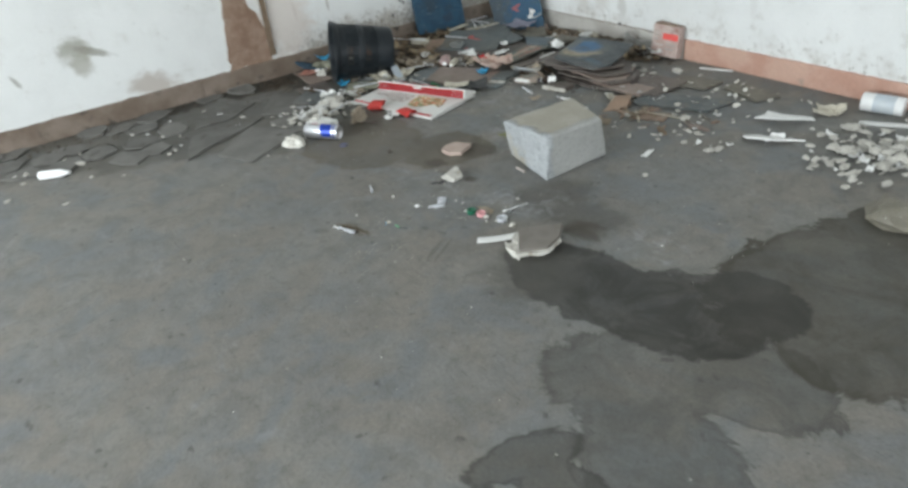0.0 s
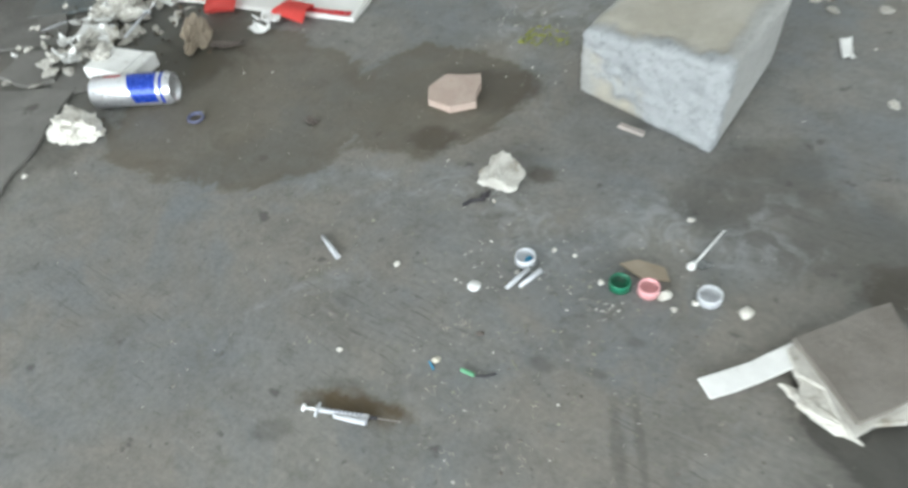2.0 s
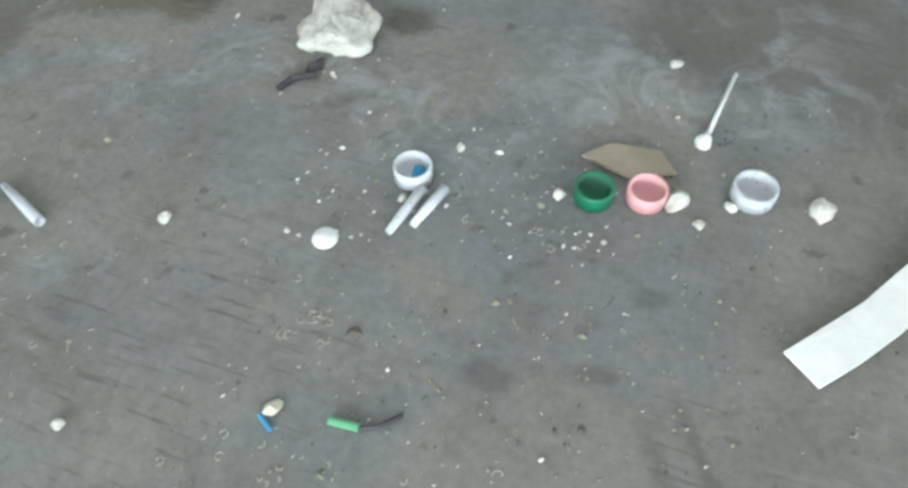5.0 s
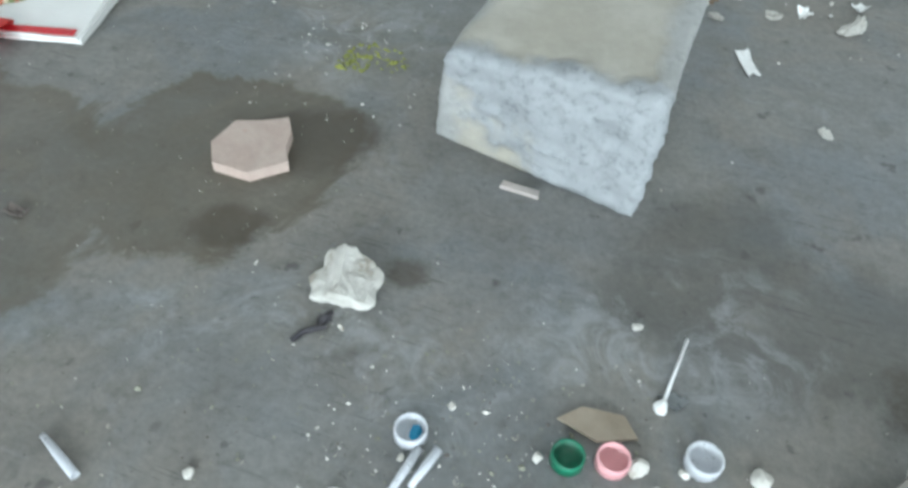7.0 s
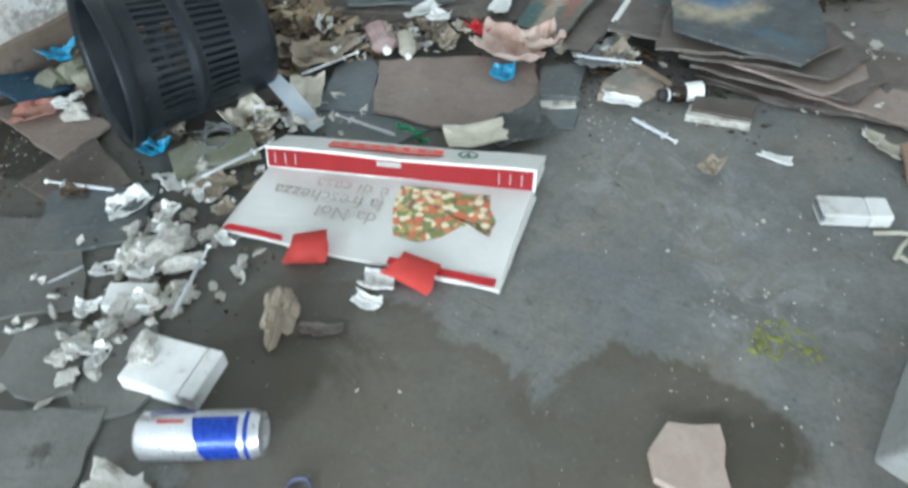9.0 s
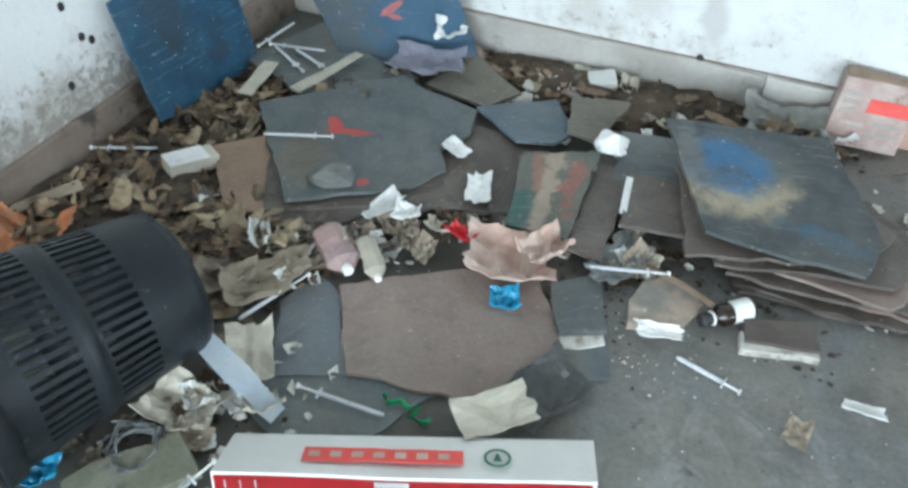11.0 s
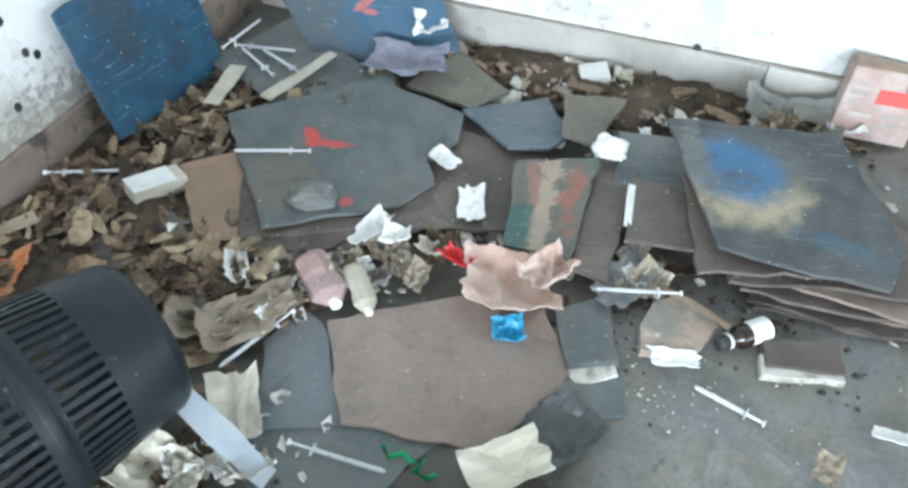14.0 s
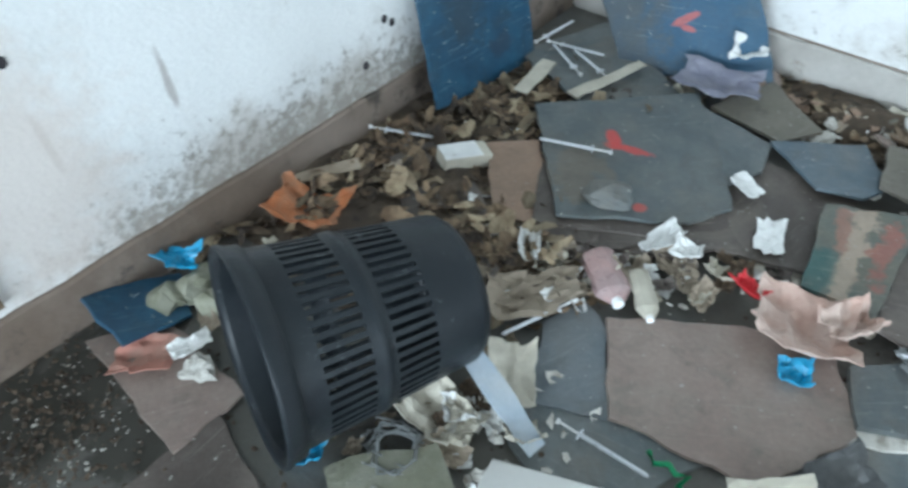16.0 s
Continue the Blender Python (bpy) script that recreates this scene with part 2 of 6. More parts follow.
    grime = calc(nt, "SUBTRACT", 1.0, step(nt, edge, -6.62, -6.42))
    c = mix(nt, calc(nt, "MULTIPLY", grime, calc(nt, "MULTIPLY_ADD", cloud, 0.25, 0.5)), c, (0.070, 0.066, 0.054))
    soil, _ = pool(nt, co, [(-7.15, 2.72, 0.20, 0.26, 0), (-7.12, 2.35, 0.16, 0.40, 0), (-6.85, 2.78, 0.16, 0.12, 0), (-7.2, 1.7, 0.12, 0.6, 0)], 2.4, 0.25)
    c = mix(nt, calc(nt, "MULTIPLY", soil, 0.85), c, (0.030, 0.028, 0.021))
    link(nt, c, bsdf.inputs["Base Color"])
    wet = calc(nt, "MAXIMUM", inner, calc(nt, "MULTIPLY", brown, 0.8))
    link(nt, calc(nt, "MULTIPLY_ADD", wet, -0.16, 0.72), bsdf.inputs["Roughness"])
    bump(nt, bsdf, calc(nt, "ADD", fine, mid), 0.10, 0.005)
    return m


def wall_material(name, horizontal):
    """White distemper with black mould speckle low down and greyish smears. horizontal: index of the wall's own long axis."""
    m, nt, bsdf, co = begin(name)
    sep = nt.nodes.new("ShaderNodeSeparateXYZ")
    link(nt, co, sep.inputs[0])
    z, along = sep.outputs[2], sep.outputs[horizontal]
    c = mix(nt, step(nt, grain(nt, co, 1.3, 5.0), 0.3, 0.7), (0.76, 0.77, 0.76), (0.69, 0.70, 0.69))
    c = mix(nt, calc(nt, "MULTIPLY", step(nt, grain(nt, co, 2.6, 8.0, 0.7), 0.58, 0.75), 0.45), c, (0.55, 0.52, 0.47))
    flat = nt.nodes.new("ShaderNodeCombineXYZ")
    link(nt, along, flat.inputs[0])
    link(nt, z, flat.inputs[1])
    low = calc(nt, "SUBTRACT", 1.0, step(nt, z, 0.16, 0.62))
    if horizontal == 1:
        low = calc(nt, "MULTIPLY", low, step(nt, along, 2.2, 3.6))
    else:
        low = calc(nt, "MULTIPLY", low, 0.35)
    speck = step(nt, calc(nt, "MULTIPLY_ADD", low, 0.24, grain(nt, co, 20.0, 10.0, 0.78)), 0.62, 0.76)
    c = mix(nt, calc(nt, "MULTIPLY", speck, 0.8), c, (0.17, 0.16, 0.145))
    smear = step(nt, calc(nt, "MULTIPLY_ADD", low, 0.42, grain(nt, co, 5.0, 9.0, 0.7)), 0.55, 0.88)
    c = mix(nt, calc(nt, "MULTIPLY", smear, 0.6), c, (0.36, 0.32, 0.27))
    if horizontal == 1:
        marks = [(0.84, 0.76, 0.13, 0.11, 0, (0.27, 0.26, 0.21)), (0.98, 0.72, 0.16, 0.035, -22, (0.24, 0.23, 0.19)), (0.87, 0.62, 0.09, 0.10, 0, (0.36, 0.35, 0.30)), (0.28, 0.60, 0.02, 0.07, 25, (0.30, 0.29, 0.26)),
                 (3.08, 0.635, 0.012, 0.10, 4, (0.36, 0.33, 0.31)), (3.475, 0.66, 0.012, 0.10, 3, (0.36, 0.33, 0.31)), (1.45, 0.27, 0.22, 0.11, -15, (0.42, 0.36, 0.31)), (2.95, 0.55, 0.28, 0.40, 0, (0.62, 0.55, 0.50))]
    else:
        marks = [(-5.15, 0.40, 0.05, 0.16, 5, (0.52, 0.51, 0.49)), (-5.45, 0.42, 0.10, 0.10, 0, (0.60, 0.58, 0.55)), (-5.75, 0.36, 0.10, 0.06, 0, (0.58, 0.56, 0.53)), (-3.6, 0.75, 0.03, 0.35, 3, (0.66, 0.66, 0.65)), (-6.4, 0.6, 0.16, 0.25, 0, (0.56, 0.54, 0.52))]
    for x, y, rx, ry, turn, colour in marks:
        c = mix(nt, calc(nt, "MULTIPLY", ellipse(nt, flat.outputs[0], x, y, rx, ry, 0.5, 9.0, 0.5, turn), 0.75), c, colour)
    c = mix(nt, 0.25, c, mix(nt, grain(nt, co, 70.0, 5.0), (0.6, 0.6, 0.6), (1.2, 1.2, 1.2)), "MULTIPLY")
    link(nt, c, bsdf.inputs["Base Color"])
    bsdf.inputs["Roughness"].default_value = 0.85
    bump(nt, bsdf, calc(nt, "ADD", grain(nt, co, 6.0, 8.0), grain(nt, co, 60.0, 4.0)), 0.3, 0.008)
    return m


def wear(nt, co, c, bsdf, dust, scratch, amount=1.0):
    """Dust in smudges, fine scratches two ways, pale chips and dark grime on a painted or raw board."""
    c = mix(nt, calc(nt, "MULTIPLY", step(nt, grain(nt, co, 2.4, 9.0, 0.68, 0.8), 0.46, 0.66), 0.55 * amount), c, dust)
    c = mix(nt, calc(nt, "MULTIPLY", step(nt, grain(nt, co, 9.0, 9.0, 0.72, 0.6), 0.50, 0.66), 0.38 * amount), c, tuple(0.45 * v for v in dust))
    for turn, along, across, lo in ((0.5, 4.0, 70.0, 0.61), (-0.7, 3.0, 95.0, 0.63), (1.4, 6.0, 120.0, 0.64)):
        stretch = nt.nodes.new("ShaderNodeMapping")
        stretch.inputs["Scale"].default_value = (along, across, 4.0)
        stretch.inputs["Rotation"].default_value = (0, 0, turn)
        link(nt, co, stretch.inputs["Vector"])
        c = mix(nt, calc(nt, "MULTIPLY", step(nt, grain(nt, stretch.outputs[0], 1.0, 4.0), lo, lo + 0.08), 0.38 * amount), c, scratch)
    c = mix(nt, calc(nt, "MULTIPLY", step(nt, grain(nt, co, 24.0, 8.0, 0.75), 0.6, 0.7), 0.4 * amount), c, scratch)
    c = mix(nt, calc(nt, "MULTIPLY", step(nt, grain(nt, co, 48.0, 3.0, 0.5), 0.69, 0.73), 0.7 * amount), c, (0.5, 0.49, 0.46))
    fine = grain(nt, co, 60.0, 6.0, 0.7)
    c = mix(nt, 0.6, c, mix(nt, fine, (0.42, 0.42, 0.42), (1.28, 1.28, 1.28)), "MULTIPLY")
    link(nt, c, bsdf.inputs["Base Color"])
    link(nt, calc(nt, "MULTIPLY_ADD", grain(nt, co, 5.0, 7.0, 0.65), 0.6, 0.26), bsdf.inputs["Roughness"])
    bump(nt, bsdf, calc(nt, "ADD", fine, grain(nt, co, 11.0, 8.0, 0.7)), 0.3)


def board_material(name, a, b, patches, scratch=(0.35, 0.36, 0.34), dust=(0.17, 0.155, 0.13), amount=0.75):
    """A painted board with patches (x, y, rx, ry, turn, colour, raggedness) under its wear."""
    m, nt, bsdf, co = begin(name)
    c = mix(nt, step(nt, grain(nt, co, 6.0, 7.0), 0.35, 0.65), a, b)
    for x, y, rx, ry, turn, colour, wob in patches:
        c = mix(nt, calc(nt, "MULTIPLY", ellipse(nt, co, x, y, rx, ry, wob, 11.0, 0.3, turn), 0.88), c, colour)
    wear(nt, co, c, bsdf, dust, scratch, amount)
    return m


def raw_board(name, a, b, dust, scratch, vary=0.2, amount=1.0):
    """Unpainted or evenly painted board: two tones, each piece a little different, worn."""
    m, nt, bsdf, co = begin(name)
    info = nt.nodes.new("ShaderNodeObjectInfo")
    shift = nt.nodes.new("ShaderNodeVectorMath")
    shift.operation = "MULTIPLY_ADD"
    link(nt, info.outputs["Random"], shift.inputs[0])
    shift.inputs[1].default_value = (37.0, 53.0, 29.0)
    link(nt, co, shift.inputs[2])
    co = shift.outputs[0]
    c = mix(nt, step(nt, grain(nt, co, 4.0, 7.0), 0.36, 0.64), a, b)
    c = mix(nt, 1.0, c, mix(nt, info.outputs["Random"], (1 - vary,) * 3, (1 + vary,) * 3), "MULTIPLY")
    wear(nt, co, c, bsdf, dust, scratch, amount)
    return m


FLOOR = floor_material()
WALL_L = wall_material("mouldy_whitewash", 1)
WALL_R = wall_material("smeared_whitewash", 0)
CEIL = shade("dull_white_ceiling", (0.72, 0.72, 0.70), (0.66, 0.66, 0.64), 1.0, 30, 0.9, 0.2)
SKIRT = shade("pale_cement_skirting", (0.46, 0.43, 0.39), (0.56, 0.54, 0.50), 3.0, 30, 0.8, 0.4, dirt=(0.22, 0.18, 0.14), dirt_at=0.6, dirt_scale=4)
SKIRT_RED = shade("faded_terracotta_paint", (0.50, 0.29, 0.22), (0.58, 0.38, 0.30), 3.0, 30, 0.75, 0.3, dirt=(0.35, 0.27, 0.22), dirt_at=0.62, dirt_scale=4)
SKIRT_BROWN = shade("grimy_brown_skirting", (0.194, 0.144, 0.108), (0.288, 0.230, 0.187), 3.0, 25, 0.85, 0.5, dirt=(0.072, 0.061, 0.050), dirt_at=0.55, dirt_scale=5)
BARE = shade("bare_brown_plaster", (0.24, 0.15, 0.105), (0.34, 0.24, 0.18), 6.0, 40, 0.95, 0.7, dirt=(0.13, 0.09, 0.07))
SLATE = raw_board("slate_green_board", (0.092, 0.112, 0.117), (0.144, 0.158, 0.156), (0.200, 0.178, 0.145), (0.26, 0.27, 0.27))
BLUEGREY = raw_board("blue_grey_board", (0.130, 0.160, 0.178), (0.170, 0.188, 0.198), (0.155, 0.153, 0.137), (0.28, 0.30, 0.30), 0.1, 0.8)
BROWN = raw_board("brown_hardboard", (0.225, 0.168, 0.142), (0.280, 0.218, 0.186), (0.260, 0.228, 0.190), (0.36, 0.32, 0.28), 0.12, 0.8)
DARKBROWN = raw_board("dark_hardboard", (0.090, 0.072, 0.062), (0.136, 0.112, 0.097), (0.190, 0.163, 0.137), (0.25, 0.22, 0.19), 0.25)
KHAKI = raw_board("khaki_board", (0.150, 0.138, 0.106), (0.190, 0.174, 0.138), (0.130, 0.116, 0.095), (0.28, 0.26, 0.22), 0.15)
TAN = raw_board("tan_board", (0.340, 0.225, 0.155), (0.240, 0.165, 0.115), (0.270, 0.190, 0.135), (0.42, 0.33, 0.25), 0.15, 0.8)
BLUE = board_material("chipped_blue_paint", (0.012, 0.060, 0.115), (0.022, 0.095, 0.165), [(0.25, 0.45, 0.10, 0.16, 20, (0.025, 0.050, 0.075), 0.7), (0.48, 0.2, 0.08, 0.05, 0, (0.025, 0.05, 0.085), 0.7)], (0.16, 0.25, 0.32), (0.035, 0.060, 0.080), 1.1)
BLUE_SLATE = board_material("blue_slate_paint", (0.049, 0.078, 0.107), (0.070, 0.086, 0.094), [(0.47, 0.28, 0.34, 0.40, 25, (0.018, 0.085, 0.160), 0.5), (0.25, 0.24, 0.055, 0.016, 35, (0.451, 0.107, 0.098), 0.6), (0.27, 0.20, 0.03, 0.012, -10, (0.451, 0.107, 0.098), 0.5)], (0.164, 0.205, 0.230), (0.075, 0.095, 0.105))
REDMARK = board_material("slate_with_red_mark", (0.086, 0.106, 0.110), (0.128, 0.141, 0.137), [(-0.062, 0.165, 0.026, 0.052, 12, (0.58, 0.060, 0.050), 0.5), (-0.06, 0.11, 0.045, 0.022, -20, (0.58, 0.060, 0.050), 0.5), (0.005, 0.075, 0.055, 0.022, -28, (0.55, 0.066, 0.057), 0.7), (-0.074, -0.239, 0.024, 0.018, 0, (0.440, 0.074, 0.057), 0.6), (-0.25, -0.02, 0.16, 0.10, 60, (0.150, 0.130, 0.100), 0.8)], (0.22, 0.23, 0.22))
PAINTED = board_material("smeared_paint_board", (0.100, 0.122, 0.108), (0.150, 0.145, 0.115), [(0.0, 0.04, 0.045, 0.22, -15, (0.420, 0.330, 0.250), 1.3), (0.08, 0.0, 0.035, 0.16, -18, (0.300, 0.120, 0.090), 1.3), (-0.04, 0.1, 0.025, 0.10, -10, (0.280, 0.150, 0.110), 1.3), (-0.13, -0.12, 0.05, 0.12, -20, (0.035, 0.105, 0.098), 0.7)], (0.36, 0.34, 0.29))
OVAL = board_material("slate_with_blue_oval", (0.040, 0.050, 0.056), (0.075, 0.086, 0.088), [(-0.177, 0.06, 0.215, 0.195, -12, (0.430, 0.360, 0.240), 0.30), (-0.14, 0.19, 0.20, 0.17, -10, (0.085, 0.097, 0.099), 0.35), (-0.20, 0.13, 0.165, 0.165, -10, (0.030, 0.140, 0.290), 0.18), (0.12, -0.20, 0.14, 0.05, -20, (0.045, 0.100, 0.150), 0.7), (-0.34, 0.2, 0.05, 0.16, 10, (0.150, 0.160, 0.155), 0.7)], (0.22, 0.24, 0.24), (0.110, 0.112, 0.105), 1.1)
PLASTER = shade("white_plaster", (0.74, 0.72, 0.66), (0.58, 0.555, 0.50), 14.0, 60, 0.9, 0.6, dirt=(0.30, 0.27, 0.22), dirt_at=0.53, dirt_scale=14)


def block_material():
    """Beige cast skin, and a pitted face where the block broke, with bluish skylight painted in."""
    m, nt, bsdf, co = begin("cast_and_skylit_broken_concrete")
    sep = nt.nodes.new("ShaderNodeSeparateXYZ")
    link(nt, co, sep.inputs[0])
    # mask of the broken front and flanks, also used for their painted skylight
    ragged_y = calc(nt, "MULTIPLY_ADD", grain(nt, co, 9.0, 7.0), -0.16, sep.outputs[1])
    broken = calc(nt, "SUBTRACT", 1.0, step(nt, ragged_y, -0.385, -0.335))
    flank = calc(nt, "MULTIPLY_ADD", grain(nt, co, 8.0, 8.0, 0.7), 0.12, calc(nt, "ABSOLUTE", sep.outputs[0]))
    broken = calc(nt, "MAXIMUM", broken, calc(nt, "MULTIPLY", step(nt, flank, 0.255, 0.305), 0.6))
    skin = mix(nt, step(nt, grain(nt, co, 4.0, 6.0), 0.35, 0.65), (0.385, 0.360, 0.300), (0.440, 0.418, 0.360))
    fine = grain(nt, co, 32.0, 9.0, 0.75)
    pits = step(nt, grain(nt, co, 34.0, 9.0, 0.8), 0.48, 0.68)
    # cool pale tones put the skylight on these sides into the colour
    face = mix(nt, pits, mix(nt, grain(nt, co, 6.0, 5.0), (0.34, 0.36, 0.37), (0.54, 0.56, 0.57)), (0.25, 0.262, 0.27))
    c = mix(nt, broken, skin, face)
    c = mix(nt, 0.5, c, mix(nt, fine, (0.6, 0.6, 0.6), (1.3, 1.3, 1.3)), "MULTIPLY")
    link(nt, c, bsdf.inputs["Base Color"])
    bsdf.inputs["Roughness"].default_value = 0.92
    bump(nt, bsdf, calc(nt, "MULTIPLY", fine, calc(nt, "MULTIPLY_ADD", broken, 0.8, 0.2)), 0.9, 0.02)
    return m


MOTTLED = shade("mottled_stone", (0.46, 0.36, 0.29), (0.26, 0.25, 0.22), 11.0, 45, 0.85, 0.6, dirt=(0.60, 0.55, 0.48), dirt_at=0.57, dirt_scale=12)
BLOCK = block_material()
PINKSTONE = shade("pale_pink_tile", (0.56, 0.43, 0.365), (0.62, 0.50, 0.43), 9.0, 50, 0.8, 0.4, dirt=(0.42, 0.29, 0.23), dirt_at=0.58)
TILEGREY = shade("grey_brown_tile", (0.185, 0.165, 0.142), (0.225, 0.205, 0.18), 8.0, 60, 0.75, 0.35, dirt=(0.30, 0.28, 0.25), dirt_at=0.68)
PAPER = shade("white_paper", (0.82, 0.82, 0.80), (0.72, 0.72, 0.70), 9.0, 40, 0.7, 0.15, dirt=(0.42, 0.38, 0.33), dirt_at=0.58, grainy=0.25)
CARD = shade("cream_card", (0.62, 0.58, 0.48), (0.52, 0.48, 0.39), 9.0, 40, 0.8, 0.2, dirt=(0.3, 0.27, 0.2), dirt_at=0.64)
LITTER = shade("brown_litter", (0.130, 0.085, 0.052), (0.255, 0.183, 0.115), 9.0, 50, 0.9, 0.5, vary=0.65, island=True, dirt=(0.040, 0.030, 0.023), dirt_at=0.48, dirt_scale=12)
TANPAPER = shade("tan_paper", (0.42, 0.35, 0.27), (0.33, 0.27, 0.20), 8.0, 40, 0.85, 0.3, vary=0.3, island=True, dirt=(0.2, 0.16, 0.12), dirt_at=0.62)
PINK = shade("pink_paper", (0.66, 0.44, 0.36), (0.74, 0.60, 0.52), 5.0, 40, 0.75, 0.25, dirt=(0.34, 0.17, 0.12), dirt_at=0.60, dirt_scale=5)
ORANGE = shade("orange_paper", (0.50, 0.17, 0.06), (0.40, 0.20, 0.11), 9.0, 40, 0.75, 0.3, dirt=(0.22, 0.14, 0.09))
FLESH = shade("pink_rubber", (0.55, 0.24, 0.18), (0.48, 0.27, 0.21), 12.0, 40, 0.6, 0.2)
LILAC = shade("grey_lilac_cloth", (0.24, 0.24, 0.31), (0.31, 0.31, 0.37), 12.0, 90, 0.85, 0.3)
BIN = shade("black_bin_plastic", (0.013, 0.017, 0.021), (0.022, 0.027, 0.031), 5.0, 70, 0.38, 0.18, vary=0.0, dirt=(0.115, 0.125, 0.130), dirt_at=0.61, dirt_scale=24, grainy=0.35)
BLACKFILM = shade("dark_plastic_film", (0.045, 0.048, 0.05), (0.09, 0.092, 0.09), 8.0, 40, 0.35, 0.2)
GREYFILM = shade("cloudy_plastic", (0.42, 0.44, 0.44), (0.30, 0.32, 0.32), 12.0, 40, 0.3, 0.1, see=0.5)
ALU = shade("brushed_aluminium", (0.78, 0.79, 0.82), (0.73, 0.74, 0.77), 3.0, 60, 0.30, 0.0, metal=0.85, vary=0.0, grainy=0.06)
CANBLUE = shade("blue_can_print", (0.012, 0.055, 0.42), (0.012, 0.05, 0.36), 8.0, 60, 0.28, 0.02, metal=0.3, grainy=0.15)
RED = shade("red_print", (0.60, 0.018, 0.028), (0.52, 0.016, 0.024), 8.0, 50, 0.45, 0.05, grainy=0.15)
REDTAPE = shade("red_ribbon", (0.86, 0.115, 0.10), (0.78, 0.095, 0.08), 12.0, 90, 0.6, 0.1, grainy=0.25)
BAGWHITE = shade("glossy_white_bag", (0.80, 0.79, 0.76), (0.74, 0.73, 0.70), 5.0, 50, 0.42, 0.06, dirt=(0.62, 0.59, 0.54), dirt_at=0.66, grainy=0.15)
INK = shade("grey_print", (0.42, 0.38, 0.35), (0.52, 0.45, 0.41), 8.0, 50, 0.6, 0.0)
CLEAR = shade("milky_plastic", (0.82, 0.84, 0.87), (0.78, 0.80, 0.84), 20.0, 80, 0.3, 0.0, see=0.35, grainy=0.05)
WHITEP = shade("white_plastic", (0.85, 0.85, 0.84), (0.80, 0.80, 0.79), 20.0, 80, 0.35, 0.03, grainy=0.15)
DARKP = shade("dark_rubber", (0.03, 0.028, 0.035), (0.05, 0.045, 0.05), 20.0, 80, 0.6, 0.05)
STEEL = shade("steel_needle", (0.45, 0.42, 0.40), (0.35, 0.32, 0.30), 20.0, 80, 0.35, 0.0, metal=0.9)
GREEN = shade("green_plastic", (0.010, 0.16, 0.085), (0.012, 0.13, 0.07), 12.0, 60, 0.35, 0.03, grainy=0.15)
BRIGHTGREEN = shade("bright_green_plastic", (0.01, 0.36, 0.13), (0.01, 0.30, 0.11), 12.0, 60, 0.35, 0.03)
PALEGREEN = shade("pale_green_plastic", (0.16, 0.42, 0.25), (0.13, 0.36, 0.2), 12.0, 60, 0.4, 0.03)
ROSE = shade("rose_plastic", (0.70, 0.36, 0.37), (0.64, 0.32, 0.33), 12.0, 60, 0.35, 0.03, grainy=0.15)
CYAN = shade("sky_blue_plastic", (0.03, 0.36, 0.62), (0.05, 0.30, 0.50), 12.0, 60, 0.35, 0.05)
PALEBLUE = shade("pale_blue_plastic", (0.50, 0.58, 0.66), (0.60, 0.64, 0.66), 6.0, 60, 0.4, 0.05)
PINKCLEAR = shade("pink_clear_plastic", (0.72, 0.48, 0.45), (0.62, 0.47, 0.46), 7.0, 60, 0.3, 0.05, see=0.25, dirt=(0.42, 0.34, 0.31), dirt_at=0.60)
AMBER = shade("dark_amber_glass", (0.018, 0.012, 0.010), (0.03, 0.018, 0.012), 10.0, 60, 0.12, 0.0, grainy=0.15)
WOOD = shade("old_wood", (0.20, 0.14, 0.09), (0.27, 0.20, 0.14), 14.0, 60, 0.85, 0.4, dirt=(0.12, 0.085, 0.06))
BRICK = shade("faded_printed_carton", (0.46, 0.33, 0.29), (0.56, 0.46, 0.42), 10.0, 50, 0.85, 0.3, dirt=(0.24, 0.12, 0.10), dirt_at=0.56, dirt_scale=6)
YELLOW = shade("yellow_green_moss", (0.30, 0.31, 0.06), (0.24, 0.26, 0.08), 20.0, 60, 0.9, 0.4)
OLIVE = shade("olive_debris", (0.24, 0.24, 0.17), (0.33, 0.33, 0.26), 12.0, 50, 0.9, 0.5, dirt=(0.12, 0.12, 0.09))


def food_material():
    m, nt, bsdf, co = begin("food_photo_print")
    v = nt.nodes.new("ShaderNodeTexVoronoi")
    v.inputs["Scale"].default_value = 42.0
    v.inputs["Randomness"].default_value = 1.0
    link(nt, co, v.inputs["Vector"])
    hue = nt.nodes.new("ShaderNodeSeparateColor")
    link(nt, v.outputs["Color"], hue.inputs[0])
    c = mix(nt, step(nt, hue.outputs[0], 0.3, 0.5), (0.62, 0.42, 0.18), (0.60, 0.17, 0.08))
    c = mix(nt, step(nt, hue.outputs[1], 0.6, 0.7), c, (0.22, 0.27, 0.09))
    c = mix(nt, step(nt, hue.outputs[2], 0.7, 0.8), c, (0.78, 0.70, 0.50))
    c = mix(nt, step(nt, v.outputs["Distance"], 0.5, 0.95), c, (0.20, 0.13, 0.07))
    link(nt, c, bsdf.inputs["Base Color"])
    bsdf.inputs["Roughness"].default_value = 0.45
    return m


